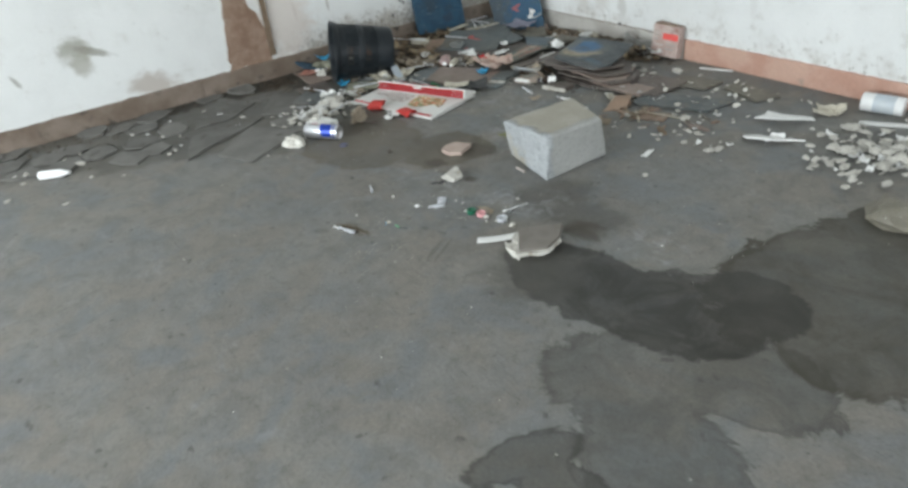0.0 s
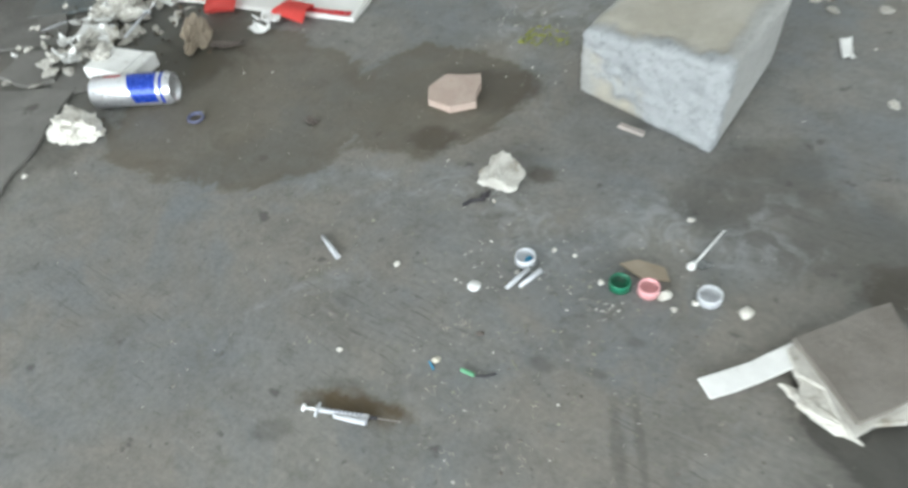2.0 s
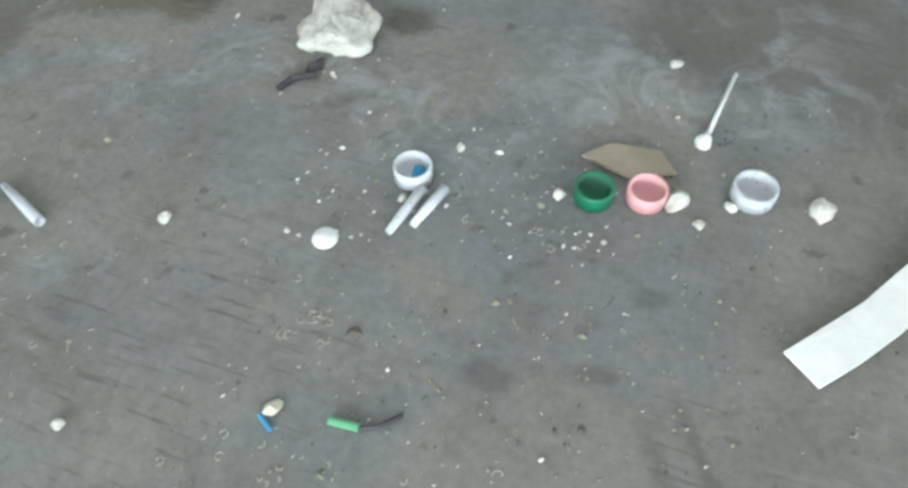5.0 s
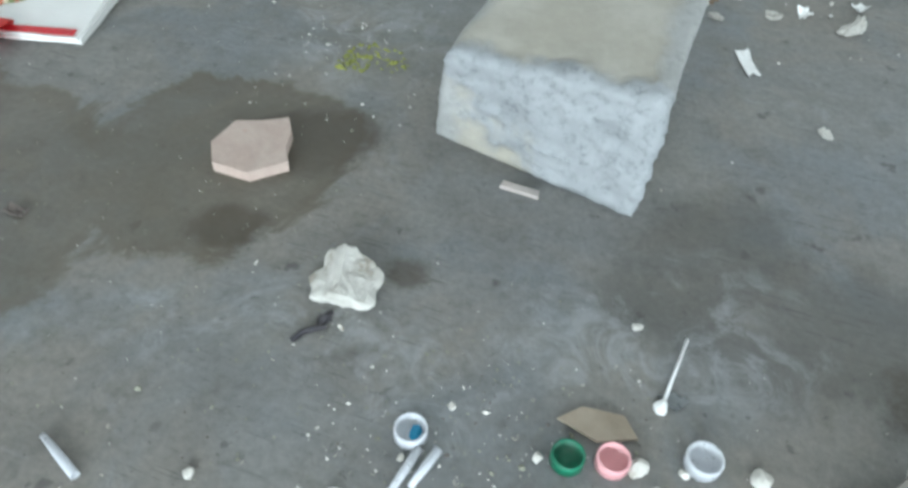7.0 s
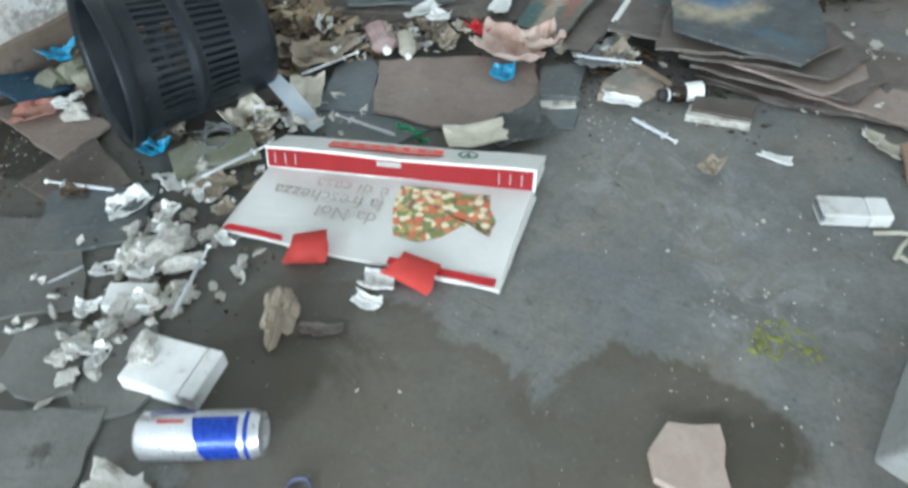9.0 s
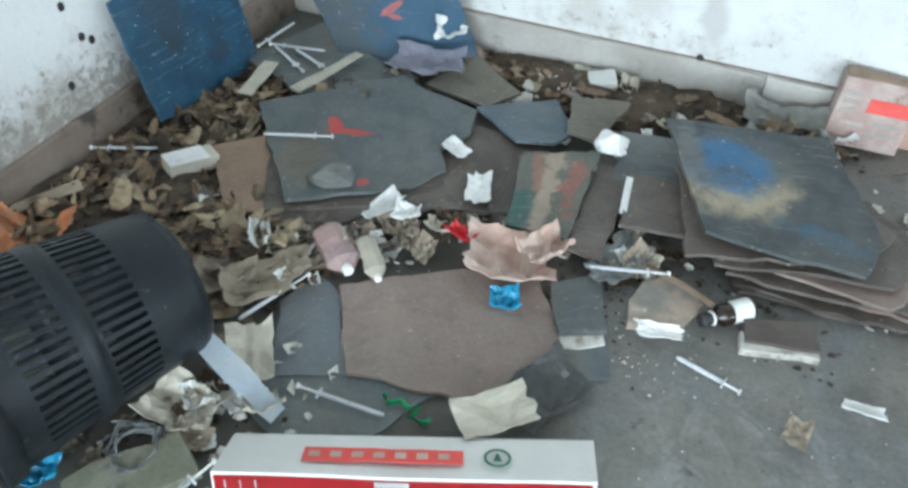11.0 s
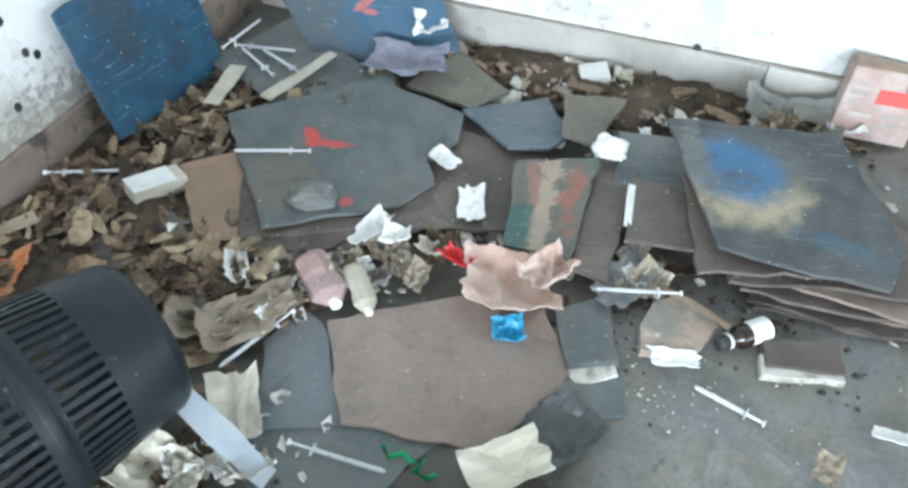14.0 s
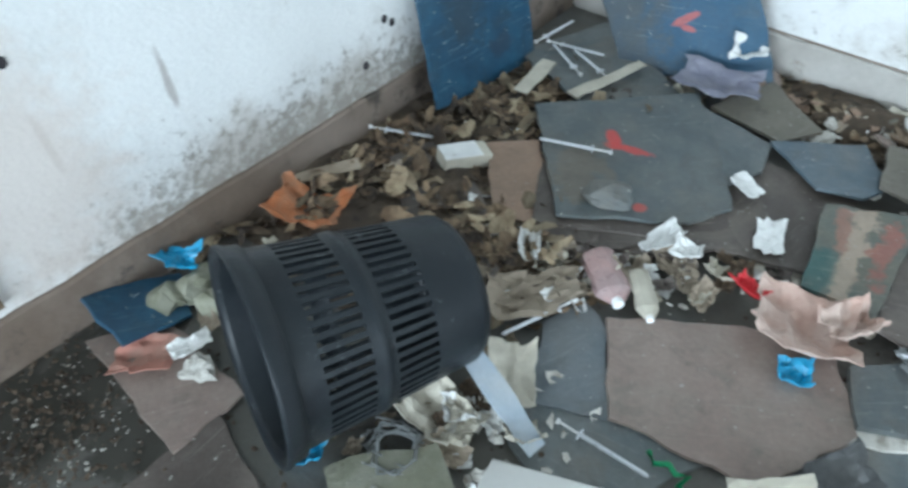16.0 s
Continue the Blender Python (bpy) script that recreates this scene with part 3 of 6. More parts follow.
SOIL = shade("brown_dirt", (0.060, 0.044, 0.031), (0.115, 0.085, 0.058), 7.0, 55, 0.95, 0.8, dirt=(0.028, 0.022, 0.017), dirt_at=0.52, dirt_scale=11)
LEAF = shade("dry_leaf", (0.245, 0.182, 0.115), (0.390, 0.318, 0.215), 14.0, 60, 0.85, 0.5, vary=0.6, island=True, dirt=(0.100, 0.070, 0.046), dirt_at=0.53, dirt_scale=15)
FOOD = food_material()
BIN.node_tree.nodes["Principled BSDF"].inputs["Specular IOR Level"].default_value = 0.28
MARKS = shade("blue_grey_marks", (0.10, 0.11, 0.20), (0.13, 0.14, 0.22), 8.0, 50, 0.6, 0.0)
BLUESLATE2 = raw_board("dark_blue_board", (0.080, 0.122, 0.155), (0.125, 0.158, 0.180), (0.170, 0.165, 0.150), (0.24, 0.27, 0.29), 0.1)
RAG = shade("grey_dirty_rag", (0.24, 0.235, 0.22), (0.31, 0.305, 0.285), 8.0, 60, 0.9, 0.4, dirt=(0.14, 0.13, 0.115))
FLOOR_PLATE = shade("grimy_screed", (0.145, 0.14, 0.128), (0.19, 0.185, 0.17), 4.0, 45, 0.85, 0.5, vary=0.15, dirt=(0.085, 0.08, 0.07), dirt_at=0.56, dirt_scale=5)


# ---- building tools ----
def mesh_of(name, bm, material, smooth=False):
    me = bpy.data.meshes.new(name)
    bmesh.ops.recalc_face_normals(bm, faces=bm.faces)
    for f in bm.faces:
        f.smooth = smooth
    bm.to_mesh(me)
    bm.free()
    me.materials.append(material)
    return me


def thing(name, bm, material, m, label, category, group="", kind="", smooth=False):
    ob = new(name, mesh_of(name, bm, material, smooth))
    ob.matrix_world = m
    return tagged(ob, label, category, group, kind)


def base(name, m, label, category, group="", kind=""):
    ob = new(name)
    ob.empty_display_size = 0.05
    ob.matrix_world = m
    return tagged(ob, label, category, group, kind)


def part(name, bm, material, parent, label="", smooth=False, m=None):
    ob = new(name, mesh_of(name, bm, material, smooth))
    ob.parent = parent
    if m is not None:
        ob.matrix_local = m
    return tagged(ob, label)


def box(a, b, bevel=0.0, into=None):
    bm = into or bmesh.new()
    made = bmesh.ops.create_cube(bm, size=1)["verts"]
    for v in made:
        v.co = [a[i] + (v.co[i] + 0.5) * (b[i] - a[i]) for i in range(3)]
    if bevel:
        edges = list({e for v in made for e in v.link_edges})
        bmesh.ops.bevel(bm, geom=edges, offset=bevel, segments=2, affect="EDGES", profile=0.5)
    return bm


def lathe(profile, n=32, into=None, close=False):
    """Turn (radius, height) pairs about z."""
    bm = into or bmesh.new()
    rings = []
    for r, z in profile:
        rings.append([bm.verts.new((r * math.cos(math.tau * i / n), r * math.sin(math.tau * i / n), z)) for i in range(n)])
    for a, b in zip(rings, rings[1:]):
        for i in range(n):
            bm.faces.new((a[i], a[(i + 1) % n], b[(i + 1) % n], b[i]))
    if close:
        bm.faces.new(rings[0])
        bm.faces.new(rings[-1])
    return bm


def lying(x, y, z, yaw):
    """A thing turned about z, then laid down: its axis along yaw."""
    return pose(x, y, z, 0, 0, yaw) @ pose(0, 0, 0, 0, 90, 0)


def ragged(outline, rng, step_len=0.05, wild=0.008):
    pts = []
    n = len(outline)
    for i in range(n):
        a, b = Vector(outline[i]), Vector(outline[(i + 1) % n])
        d = b - a
        side = Vector((-d.y, d.x)).normalized()
        k = max(1, int(d.length / step_len))
        for j in range(k):
            off = 0 if j == 0 else rng.uniform(-wild, wild)
            pts.append(a + d * (j / k) + side * off)
    return pts


def slab(outline, thick, seed, wild=0.008, sag=0.0):
    """A broken sheet: a polygon with chipped edges, a thickness and a slight warp."""
    rng = random.Random(seed)
    pts = ragged(outline, rng, 0.06, wild)
    bm = bmesh.new()

    def lift(p):
        return sag * (noise.noise(Vector((p.x * 2.2, p.y * 2.2, seed * 1.7))))
    mid = sum(pts, Vector((0, 0))) / len(pts)
    loops = []
    for z, shrink in ((0, 0.995), (thick * 0.35, 1.0), (thick, 0.992)):
        loops.append([bm.verts.new((*(mid + (p - mid) * shrink * rng.uniform(0.995, 1.005)), z + lift(p))) for p in pts])
    n = len(pts)
    for a, b in zip(loops, loops[1:]):
        for i in range(n):
            bm.faces.new((a[i], a[(i + 1) % n], b[(i + 1) % n], b[i]))
    for loop, z in ((loops[0], 0), (loops[-1], thick)):
        inner = [bm.verts.new((*(mid + (p - mid) * 0.5), z + lift(mid + (p - mid) * 0.5))) for p in pts]
        c = bm.verts.new((*mid, z + lift(mid)))
        for i in range(n):
            bm.faces.new((loop[i], loop[(i + 1) % n], inner[(i + 1) % n], inner[i]))
            bm.faces.new((inner[i], inner[(i + 1) % n], c))
    return bm


def crumple(w, d, h, seed, n=12, curl=0.4):
    """A crumpled sheet: folds in straight creases, an uneven outline, both sides."""
    rng = random.Random(seed)
    folds = [(rng.uniform(0, math.tau), rng.uniform(-0.4, 0.4), rng.uniform(0.3, 1.0)) for _ in range(6)]
    bm = bmesh.new()
    cut = [1 - rng.random() * 0.28 for _ in range(16)]
    grid = {}
    for i in range(n + 1):
        for j in range(n + 1):
            u, v = 2 * i / n - 1, 2 * j / n - 1
            k = cut[int((math.atan2(v, u) / math.tau + 0.5) * 15.99)]
            z = 0
            for a, o, s in folds:
                t = u * math.cos(a) + v * math.sin(a) - o
                z += s * abs(t) * 0.34
            z += noise.noise(Vector((u * 2.2, v * 2.2, seed * 3.1))) * 0.7
            z += curl * max(0, math.hypot(u, v) - 0.6)
            jig = Vector((rng.uniform(-0.25, 0.25), rng.uniform(-0.25, 0.25))) / n
            grid[i, j] = [(u * k + jig.x) * w / 2, (v * k + jig.y) * d / 2, z]
    lo = min(g[2] for g in grid.values())
    hi = max(g[2] for g in grid.values())
    vs = {k: bm.verts.new((g[0], g[1], 0.002 + (g[2] - lo) / (hi - lo) * h)) for k, g in grid.items()}
    for i in range(n):
        for j in range(n):
            if (i + j) % 2:
                bm.faces.new((vs[i, j], vs[i + 1, j], vs[i + 1, j + 1]))
                bm.faces.new((vs[i, j], vs[i + 1, j + 1], vs[i, j + 1]))
            else:
                bm.faces.new((vs[i, j], vs[i + 1, j], vs[i, j + 1]))
                bm.faces.new((vs[i + 1, j], vs[i + 1, j + 1], vs[i, j + 1]))
    bmesh.ops.recalc_face_normals(bm, faces=bm.faces)
    bmesh.ops.solidify(bm, geom=bm.faces[:], thickness=0.003)
    return bm


def chunk(w, d, h, seed, sub=3, rough=0.35, into=None, at=None):
    """A broken lump with facets and a flat underside."""
    bm = into or bmesh.new()
    made = bmesh.ops.create_icosphere(bm, subdivisions=sub, radius=1)["verts"]
    rng = random.Random(seed)
    cuts = []
    for _ in range(9):
        a = Vector((rng.uniform(-1, 1), rng.uniform(-1, 1), rng.uniform(-0.6, 1))).normalized()
        cuts.append((a, rng.uniform(0.55, 0.85)))
    for v in made:
        p = v.co.copy()
        for a, k in cuts:
            o = p.dot(a) - k
            if o > 0:
                p -= a * o
        p *= 1 + rough * 0.5 * noise.noise(p * 2.3 + Vector((seed, 0, 0))) + rough * 0.22 * noise.noise(p * 7 + Vector((0, seed, 0)))
        p.z = max(p.z, -0.55)
        v.co = Vector((p.x * w / 1.6, p.y * d / 1.6, (p.z + 0.55) * h / 1.35))
        if at is not None:
            v.co = at @ v.co
    return bm


def tube(points, r, n=6, into=None):
    """A thin round cord along points."""
    bm = into or bmesh.new()
    rings = []
    for i, p in enumerate(points):
        p = Vector(p)
        d = (Vector(points[min(i + 1, len(points) - 1)]) - Vector(points[max(i - 1, 0)])).normalized()
        s = d.orthogonal().normalized()
        t = d.cross(s)
        rings.append([bm.verts.new(p + (s * math.cos(math.tau * k / n) + t * math.sin(math.tau * k / n)) * r) for k in range(n)])
    for a, b in zip(rings, rings[1:]):
        for k in range(n):
            bm.faces.new((a[k], a[(k + 1) % n], b[(k + 1) % n], b[k]))
    bm.faces.new(rings[0])
    bm.faces.new(rings[-1])
    return bm


# ---- the room ----
thing("floor", box((LX - 0.25, SY - 0.25, -0.12), (EX + 0.25, RY + 0.25, 0)), FLOOR, pose(0, 0, 0), "grey stained concrete floor with damp patches", "floor", kind="structure")
thing("ceiling", box((LX - 0.25, SY - 0.25, TOP), (EX + 0.25, RY + 0.25, TOP + 0.15)), CEIL, pose(0, 0, 0), "dull white plastered ceiling", "ceiling", kind="structure")
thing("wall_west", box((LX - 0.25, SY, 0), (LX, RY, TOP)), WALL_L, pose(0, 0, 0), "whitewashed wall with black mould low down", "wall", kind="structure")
thing("wall_north", box((LX - 0.25, RY, 0), (EX + 0.25, RY + 0.25, TOP)), WALL_R, pose(0, 0, 0), "whitewashed wall with grey smears", "wall", kind="structure")


def pierced(name, x0, x1, gaps, m, sill=0.85, head=3.5):
    """A wall along its own x with window openings through it."""
    bm = bmesh.new()
    at = x0
    for a, b in gaps:
        box((at, 0, 0), (a, 0.25, TOP), into=bm)
        box((a, 0, 0), (b, 0.25, sill), into=bm)
        box((a, 0, head), (b, 0.25, TOP), into=bm)
        at = b
    box((at, 0, 0), (x1, 0.25, TOP), into=bm)
    thing(name, bm, WALL_R, m, "whitewashed wall with open window holes", "wall", kind="structure")


pierced("wall_south", LX - 0.25, EX + 0.25, [(-6.2, -1.8), (0.1, 3.1)], pose(0, SY - 0.25, 0))
pierced("wall_east", SY, RY, [(-0.9, 3.7)], pose(EX + 0.25, 0, 0, 0, 0, 90))

H_SK = 0.2


def skirting(name, a, b, material, label, depth=0.022, north=True):
    rng = random.Random(name)
    bm = bmesh.new()
    n = max(2, int((b - a) / 0.08))
    rows = []
    for i in range(n + 1):
        s = a + (b - a) * i / n
        out = depth + rng.uniform(-0.003, 0.003)
        top = H_SK + rng.uniform(-0.006, 0.004)
        pts = [(0.0, 0.0), (out, 0.0), (out, top - 0.008), (out - 0.009, top), (0.0, top)]
        rows.append([bm.verts.new((s, RY - o, z) if north else (LX + o, s, z)) for o, z in pts])
    for p, q in zip(rows, rows[1:]):
        for k in range(4):
            bm.faces.new((p[k], p[k + 1], q[k + 1], q[k]))
    bm.faces.new(rows[0])
    bm.faces.new(rows[-1])
    thing(name, bm, material, pose(0, 0, 0), label, "skirting", kind="structure")


skirting("baseboard_north_pale", LX + 0.03, -4.88, SKIRT, "pale cement skirting with grimy patches")
skirting("baseboard_north_middle", -4.87, -4.31, SKIRT, "pale cement skirting, chipped", 0.034)
skirting("baseboard_north_red", -4.30, EX, SKIRT_RED, "faded terracotta painted skirting")
skirting("baseboard_west", SY, 1.9, SKIRT_BROWN, "brown grimy cement skirting", north=False)
skirting("baseboard_west_brown", 1.905, RY - 0.03, SKIRT_BROWN, "brown grimy cement skirting", north=False)
thing("trim_north", box((LX, RY - 0.006, H_SK + 0.001), (-4.55, RY, H_SK + 0.008)), SKIRT_BROWN, pose(0, 0, 0), "dark gap line above the skirting", "trim", kind="structure")


def wall_patch(name, y, z, outline, material, label, seed, out=0.006):
    bm = slab(outline, out, seed, 0.02)
    thing(name, bm, material, Matrix.Translation((LX, y, z)) @ Matrix(((0, 0, 1, 0), (1, 0, 0, 0), (0, 1, 0, 0), (0, 0, 0, 1))), label, "wall patch", kind="structure")


wall_patch("peeled_plaster", 2.45, 0.55, [(-0.22, -0.36), (0.27, -0.36), (0.26, -0.1), (0.22, 0.10), (0.12, 0.30), (0.16, 0.75), (-0.02, 0.75), (-0.16, 0.2)], BARE, "brown bare plaster where paint has peeled", 11)
for i, (y, z) in enumerate([(4.36, 0.62), (4.40, 0.48), (4.28, 0.33), (4.44, 0.45), (3.07, 0.91)]):
    wall_patch("nail_hole", y, z, [(-0.010, -0.016), (0.004, -0.018), (0.014, -0.008), (0.012, 0.010), (0.002, 0.017), (-0.011, 0.012), (-0.015, -0.002)], DARKP, "small black hole in the wall", 40 + i, 0.004)
bm = chunk(0.03, 0.02, 0.025, 4, 2)
thing("nail_stub", bm, DARKP, pose(-5.17, RY - 0.012, 0.205), "dark stub on the skirting edge", "nail", kind="structure")


# ---- boards and slabs ----
def sheet(name, x, y, z, yaw, outline, material, label, category="board", thick=0.014, seed=0, tip=(0, 0), wild=0.008, sag=0.006, group="broken boards"):
    return thing(name, slab(outline, thick, seed, wild, sag), material, pose(x, y, z, tip[0], tip[1], yaw), label, category, group)


# blue board stood against the west wall
upright = Matrix.Translation((-7.175, 4.47, 0.02)) @ Matrix(((0, -0.20, 0.98, 0), (1, 0, 0, 0), (0, 0.98, 0.20, 0), (0, 0, 0, 1))) @ pose(0, 0, 0, 0, 0, -4)
thing("blue_board", slab([(0.02, 0.06), (0.36, 0.045), (0.70, 0.05), (0.69, 0.36), (0.66, 0.63), (0.34, 0.605), (-0.01, 0.575)], 0.016, 21, 0.006, 0.006), BLUE, upright, "square blue painted board, chipped, leaning on the wall", "board", "broken boards")
u, v = Vector((0.947, 0.32, 0)), Vector((-0.143, 0.424, 0.894)).normalized()
v = (v - u * v.dot(u)).normalized()
w = u.cross(v)
lean = Matrix.Translation((-6.81, 5.36, 0.04)) @ Matrix((u, v, w)).transposed().to_4x4()
thing("leaning_board", slab([(0.0, 0.0), (0.35, -0.02), (0.70, 0.0), (0.60, 0.24), (0.45, 0.52), (0.12, 0.50), (-0.16, 0.30)], 0.014, 22, 0.006, 0.006), BLUE_SLATE, lean, "blue and slate painted board leaning in the corner", "board", "broken boards")

B = "broken boards"
sheet("broken_board", -5.61, 4.04, 0.018, 35, [(-0.36, 0.23), (0.07, 0.23), (0.33, 0.14), (0.32, -0.14), (0.15, -0.25), (0.01, -0.32), (-0.37, -0.14)], BROWN, "large brown hardboard piece with chipped corner", seed=1, tip=(1.5, 0))
sheet("broken_board", -6.04, 3.85, 0.004, 68, [(-0.02, 0.15), (0.15, 0.15), (0.14, 0.02), (-0.05, -0.24), (-0.22, -0.09)], BLUEGREY, "blue grey board piece on the floor", seed=2)
sheet("broken_board", -5.84, 3.62, 0.001, 9, [(-0.32, 0.16), (0.01, 0.14), (0.32, 0.12), (0.16, -0.10), (-0.12, -0.16), (-0.3, -0.05)], SLATE, "dark green grey board flat on the floor", seed=3, thick=0.008)
sheet("broken_tile", -5.26, 4.27, 0.02, 45, [(-0.05, 0.11), (0.15, 0.11), (0.03, -0.14), (-0.12, -0.09)], SLATE, "grey tile piece with a white broken edge", "tile", 0.03, 4)
sheet("broken_board", -5.18, 4.09, 0.002, 28, [(-0.08, 0.09), (0.09, 0.08), (0.06, -0.09), (-0.07, -0.08)], SLATE, "dark board scrap on the floor", seed=5)
sheet("broken_board", -6.32, 4.70, 0.085, 47, [(-0.33, 0.42), (0.38, 0.42), (0.34, 0.1), (0.26, -0.28), (0.08, -0.33), (-0.38, -0.24)], REDMARK, "large slate green board with a red mark", seed=6, tip=(2, 1), sag=0.012)
sheet("broken_board", -6.33, 4.66, 0.062, 40, [(-0.3, 0.36), (0.36, 0.36), (0.3, -0.30), (0.05, -0.36), (-0.4, -0.27)], DARKBROWN, "dark board under a slate board", seed=7, tip=(1, 0), sag=0.012)
sheet("broken_board", -6.30, 4.64, 0.040, 52, [(-0.4, 0.3), (0.3, 0.38), (0.3, -0.33), (-0.02, -0.40), (-0.42, -0.25)], DARKBROWN, "dark board at the bottom of the stack", seed=8, sag=0.012)
sheet("broken_board", -6.60, 4.36, 0.055, 46, [(-0.13, 0.27), (0.09, 0.25), (0.05, -0.14), (0.13, -0.25), (-0.15, -0.16)], TAN, "tan brown board piece with rough edges", seed=9, tip=(3, -2))
sheet("broken_board", -6.15, 4.39, 0.05, 38, [(-0.3, 0.09), (0.34, 0.09), (0.36, -0.08), (0.1, -0.05), (-0.07, -0.08), (-0.34, -0.01)], DARKBROWN, "long dark strip of broken board", seed=10, wild=0.018)
sheet("broken_board", -6.08, 5.02, 0.082, -16, [(-0.29, 0.11), (0.06, 0.13), (0.15, -0.03), (0.13, -0.19), (-0.1, -0.1)], SLATE, "slate grey piece of broken board", seed=11)
sheet("broken_board", -5.72, 5.15, 0.075, 38, [(-0.22, 0.18), (0.16, 0.18), (0.14, -0.1), (0.02, -0.17), (-0.13, -0.12)], BLUESLATE2, "blue slate board piece lying on others", seed=12, tip=(-3, 2))
sheet("broken_board", -5.50, 5.26, 0.10, 20, [(-0.09, 0.14), (0.17, 0.13), (0.01, -0.17), (-0.12, -0.11)], KHAKI, "khaki shard of thin board", seed=13, tip=(5, 3))
sheet("broken_board", -5.81, 4.78, 0.05, 81, [(-0.12, 0.2), (0.25, 0.2), (0.32, -0.15), (-0.16, -0.24), (-0.32, 0.09)], DARKBROWN, "dark brown board among the heap", seed=14)
sheet("broken_board", -5.52, 4.72, 0.098, 22, [(-0.09, 0.23), (0.22, 0.23), (0.13, -0.02), (0.04, -0.27), (-0.17, -0.19)], PAINTED, "board smeared with red and green paint", seed=15, tip=(2, -3))
sheet("broken_board", -5.32, 4.76, 0.06, 18, [(0.01, 0.28), (0.16, 0.28), (-0.02, -0.31), (-0.14, -0.25)], DARKBROWN, "narrow dark board strip", seed=16)
sheet("broken_board", -5.21, 5.14, 0.06, 14, [(-0.13, 0.17), (0.1, 0.15), (0.19, -0.18), (-0.16, -0.17)], SLATE, "slate board with dark blue tint", seed=17)
sheet("broken_board", -5.10, 4.82, 0.085, 3, [(-0.16, 0.17), (0.13, 0.15), (0.15, -0.13), (-0.14, -0.18)], DARKBROWN, "dark maroon brown board", seed=18, tip=(-2, 2))
sheet("broken_board", -6.08, 5.35, 0.065, 73, [(-0.16, 0.18), (0.2, 0.16), (0.08, -0.2), (-0.12, -0.15)], KHAKI, "brown grey board piece near the corner", seed=19)
sheet("broken_board", -6.86, 5.25, 0.05, 69, [(-0.25, 0.28), (0.28, 0.3), (0.16, -0.45), (-0.25, -0.22)], SLATE, "slate board under the corner rubbish", seed=20)
sheet("broken_board", -4.71, 4.95, 0.172, 12, [(-0.43, 0.38), (0.2, 0.40), (0.27, 0.1), (0.31, -0.17), (0.22, -0.35), (-0.05, -0.31), (-0.29, -0.25)], OVAL, "large dark board with a blue oval", seed=23, tip=(3, 1), sag=0.012)
rng = random.Random(5)
for i in range(6):
    sheet("broken_board", -4.62 + rng.uniform(-0.06, 0.06) + 0.03 * (5 - i), 4.87 - 0.008 * (5 - i) + rng.uniform(-0.03, 0.03), 0.012 + i * 0.022, 2 + rng.uniform(-11, 11),
          [(-0.40, 0.28), (0.2, 0.30), (0.36, 0.05), (0.34 - 0.03 * i, -0.18), (0.05, -0.24 + 0.015 * i), (-0.36, -0.22)], BROWN if i == 3 else DARKBROWN, "brown board in a low stack", seed=30 + i, tip=(rng.uniform(-2, 2), rng.uniform(-2, 2)), wild=0.012, sag=0.012)
sheet("broken_board", -4.20, 4.74, 0.02, 8, [(-0.52, 0.1), (0.22, 0.12), (0.4, -0.02), (0.28, -0.12), (-0.32, -0.06)], DARKBROWN, "long dark broken board on the floor", seed=37, wild=0.012)
sheet("broken_tile", -4.62, 4.42, 0.004, 23, [(-0.11, 0.06), (0.13, 0.05), (0.1, -0.07), (-0.13, -0.03)], DARKBROWN, "brown tile piece with a white plaster edge", "tile", 0.04, 38)
sheet("plaster_piece", -4.625, 4.405, 0.002, 23, [(-0.12, 0.03), (0.12, 0.03), (0.105, -0.08), (-0.14, -0.045)], PLASTER, "white plaster backing under a brown tile", "plaster", 0.03, 39, group="", wild=0.012)
sheet("plaster_piece", -5.265, 4.245, 0.002, 45, [(-0.05, 0.08), (0.13, 0.08), (0.03, -0.155), (-0.13, -0.11)], PLASTER, "white plaster backing under a grey tile", "plaster", 0.025, 40, group="", wild=0.012)
sheet("broken_board", -3.55, 4.80, 0.01, 22, [(-0.38, 0.15), (0.44, 0.15), (0.29, -0.15), (-0.35, -0.14)], SLATE, "grey board flat on the floor", seed=41)
sheet("broken_board", -4.15, 4.74, 0.035, 27, [(-0.47, 0.12), (0.0, 0.14), (0.3, 0.03), (0.22, -0.21)], BROWN, "brown grey board on a low stack", seed=42, tip=(2, 2))
sheet("broken_board", -4.10, 4.95, 0.02, 10, [(-0.3, 0.25), (0.35, 0.2), (0.3, -0.25), (-0.3, -0.2)], DARKBROWN, "dark board by the wall", seed=43)
sheet("broken_board", -3.51, 4.42, 0.004, 31, [(-0.12, 0.08), (0.16, 0.08), (0.12, -0.08), (-0.16, -0.07)], TAN, "small tan scrap of board", seed=44, thick=0.01)
sheet("broken_board", -3.89, 4.45, 0.02, 46, [(-0.03, 0.12), (0.12, 0.12), (0.06, -0.11), (-0.15, -0.13)], TAN, "folded brown card scrap", seed=45, tip=(8, -5))
sheet("broken_board", -3.75, 5.25, 0.01, 15, [(-0.2, 0.14), (0.22, 0.12), (0.15, -0.14), (-0.22, -0.1)], KHAKI, "pale grey board by the wall", seed=46)
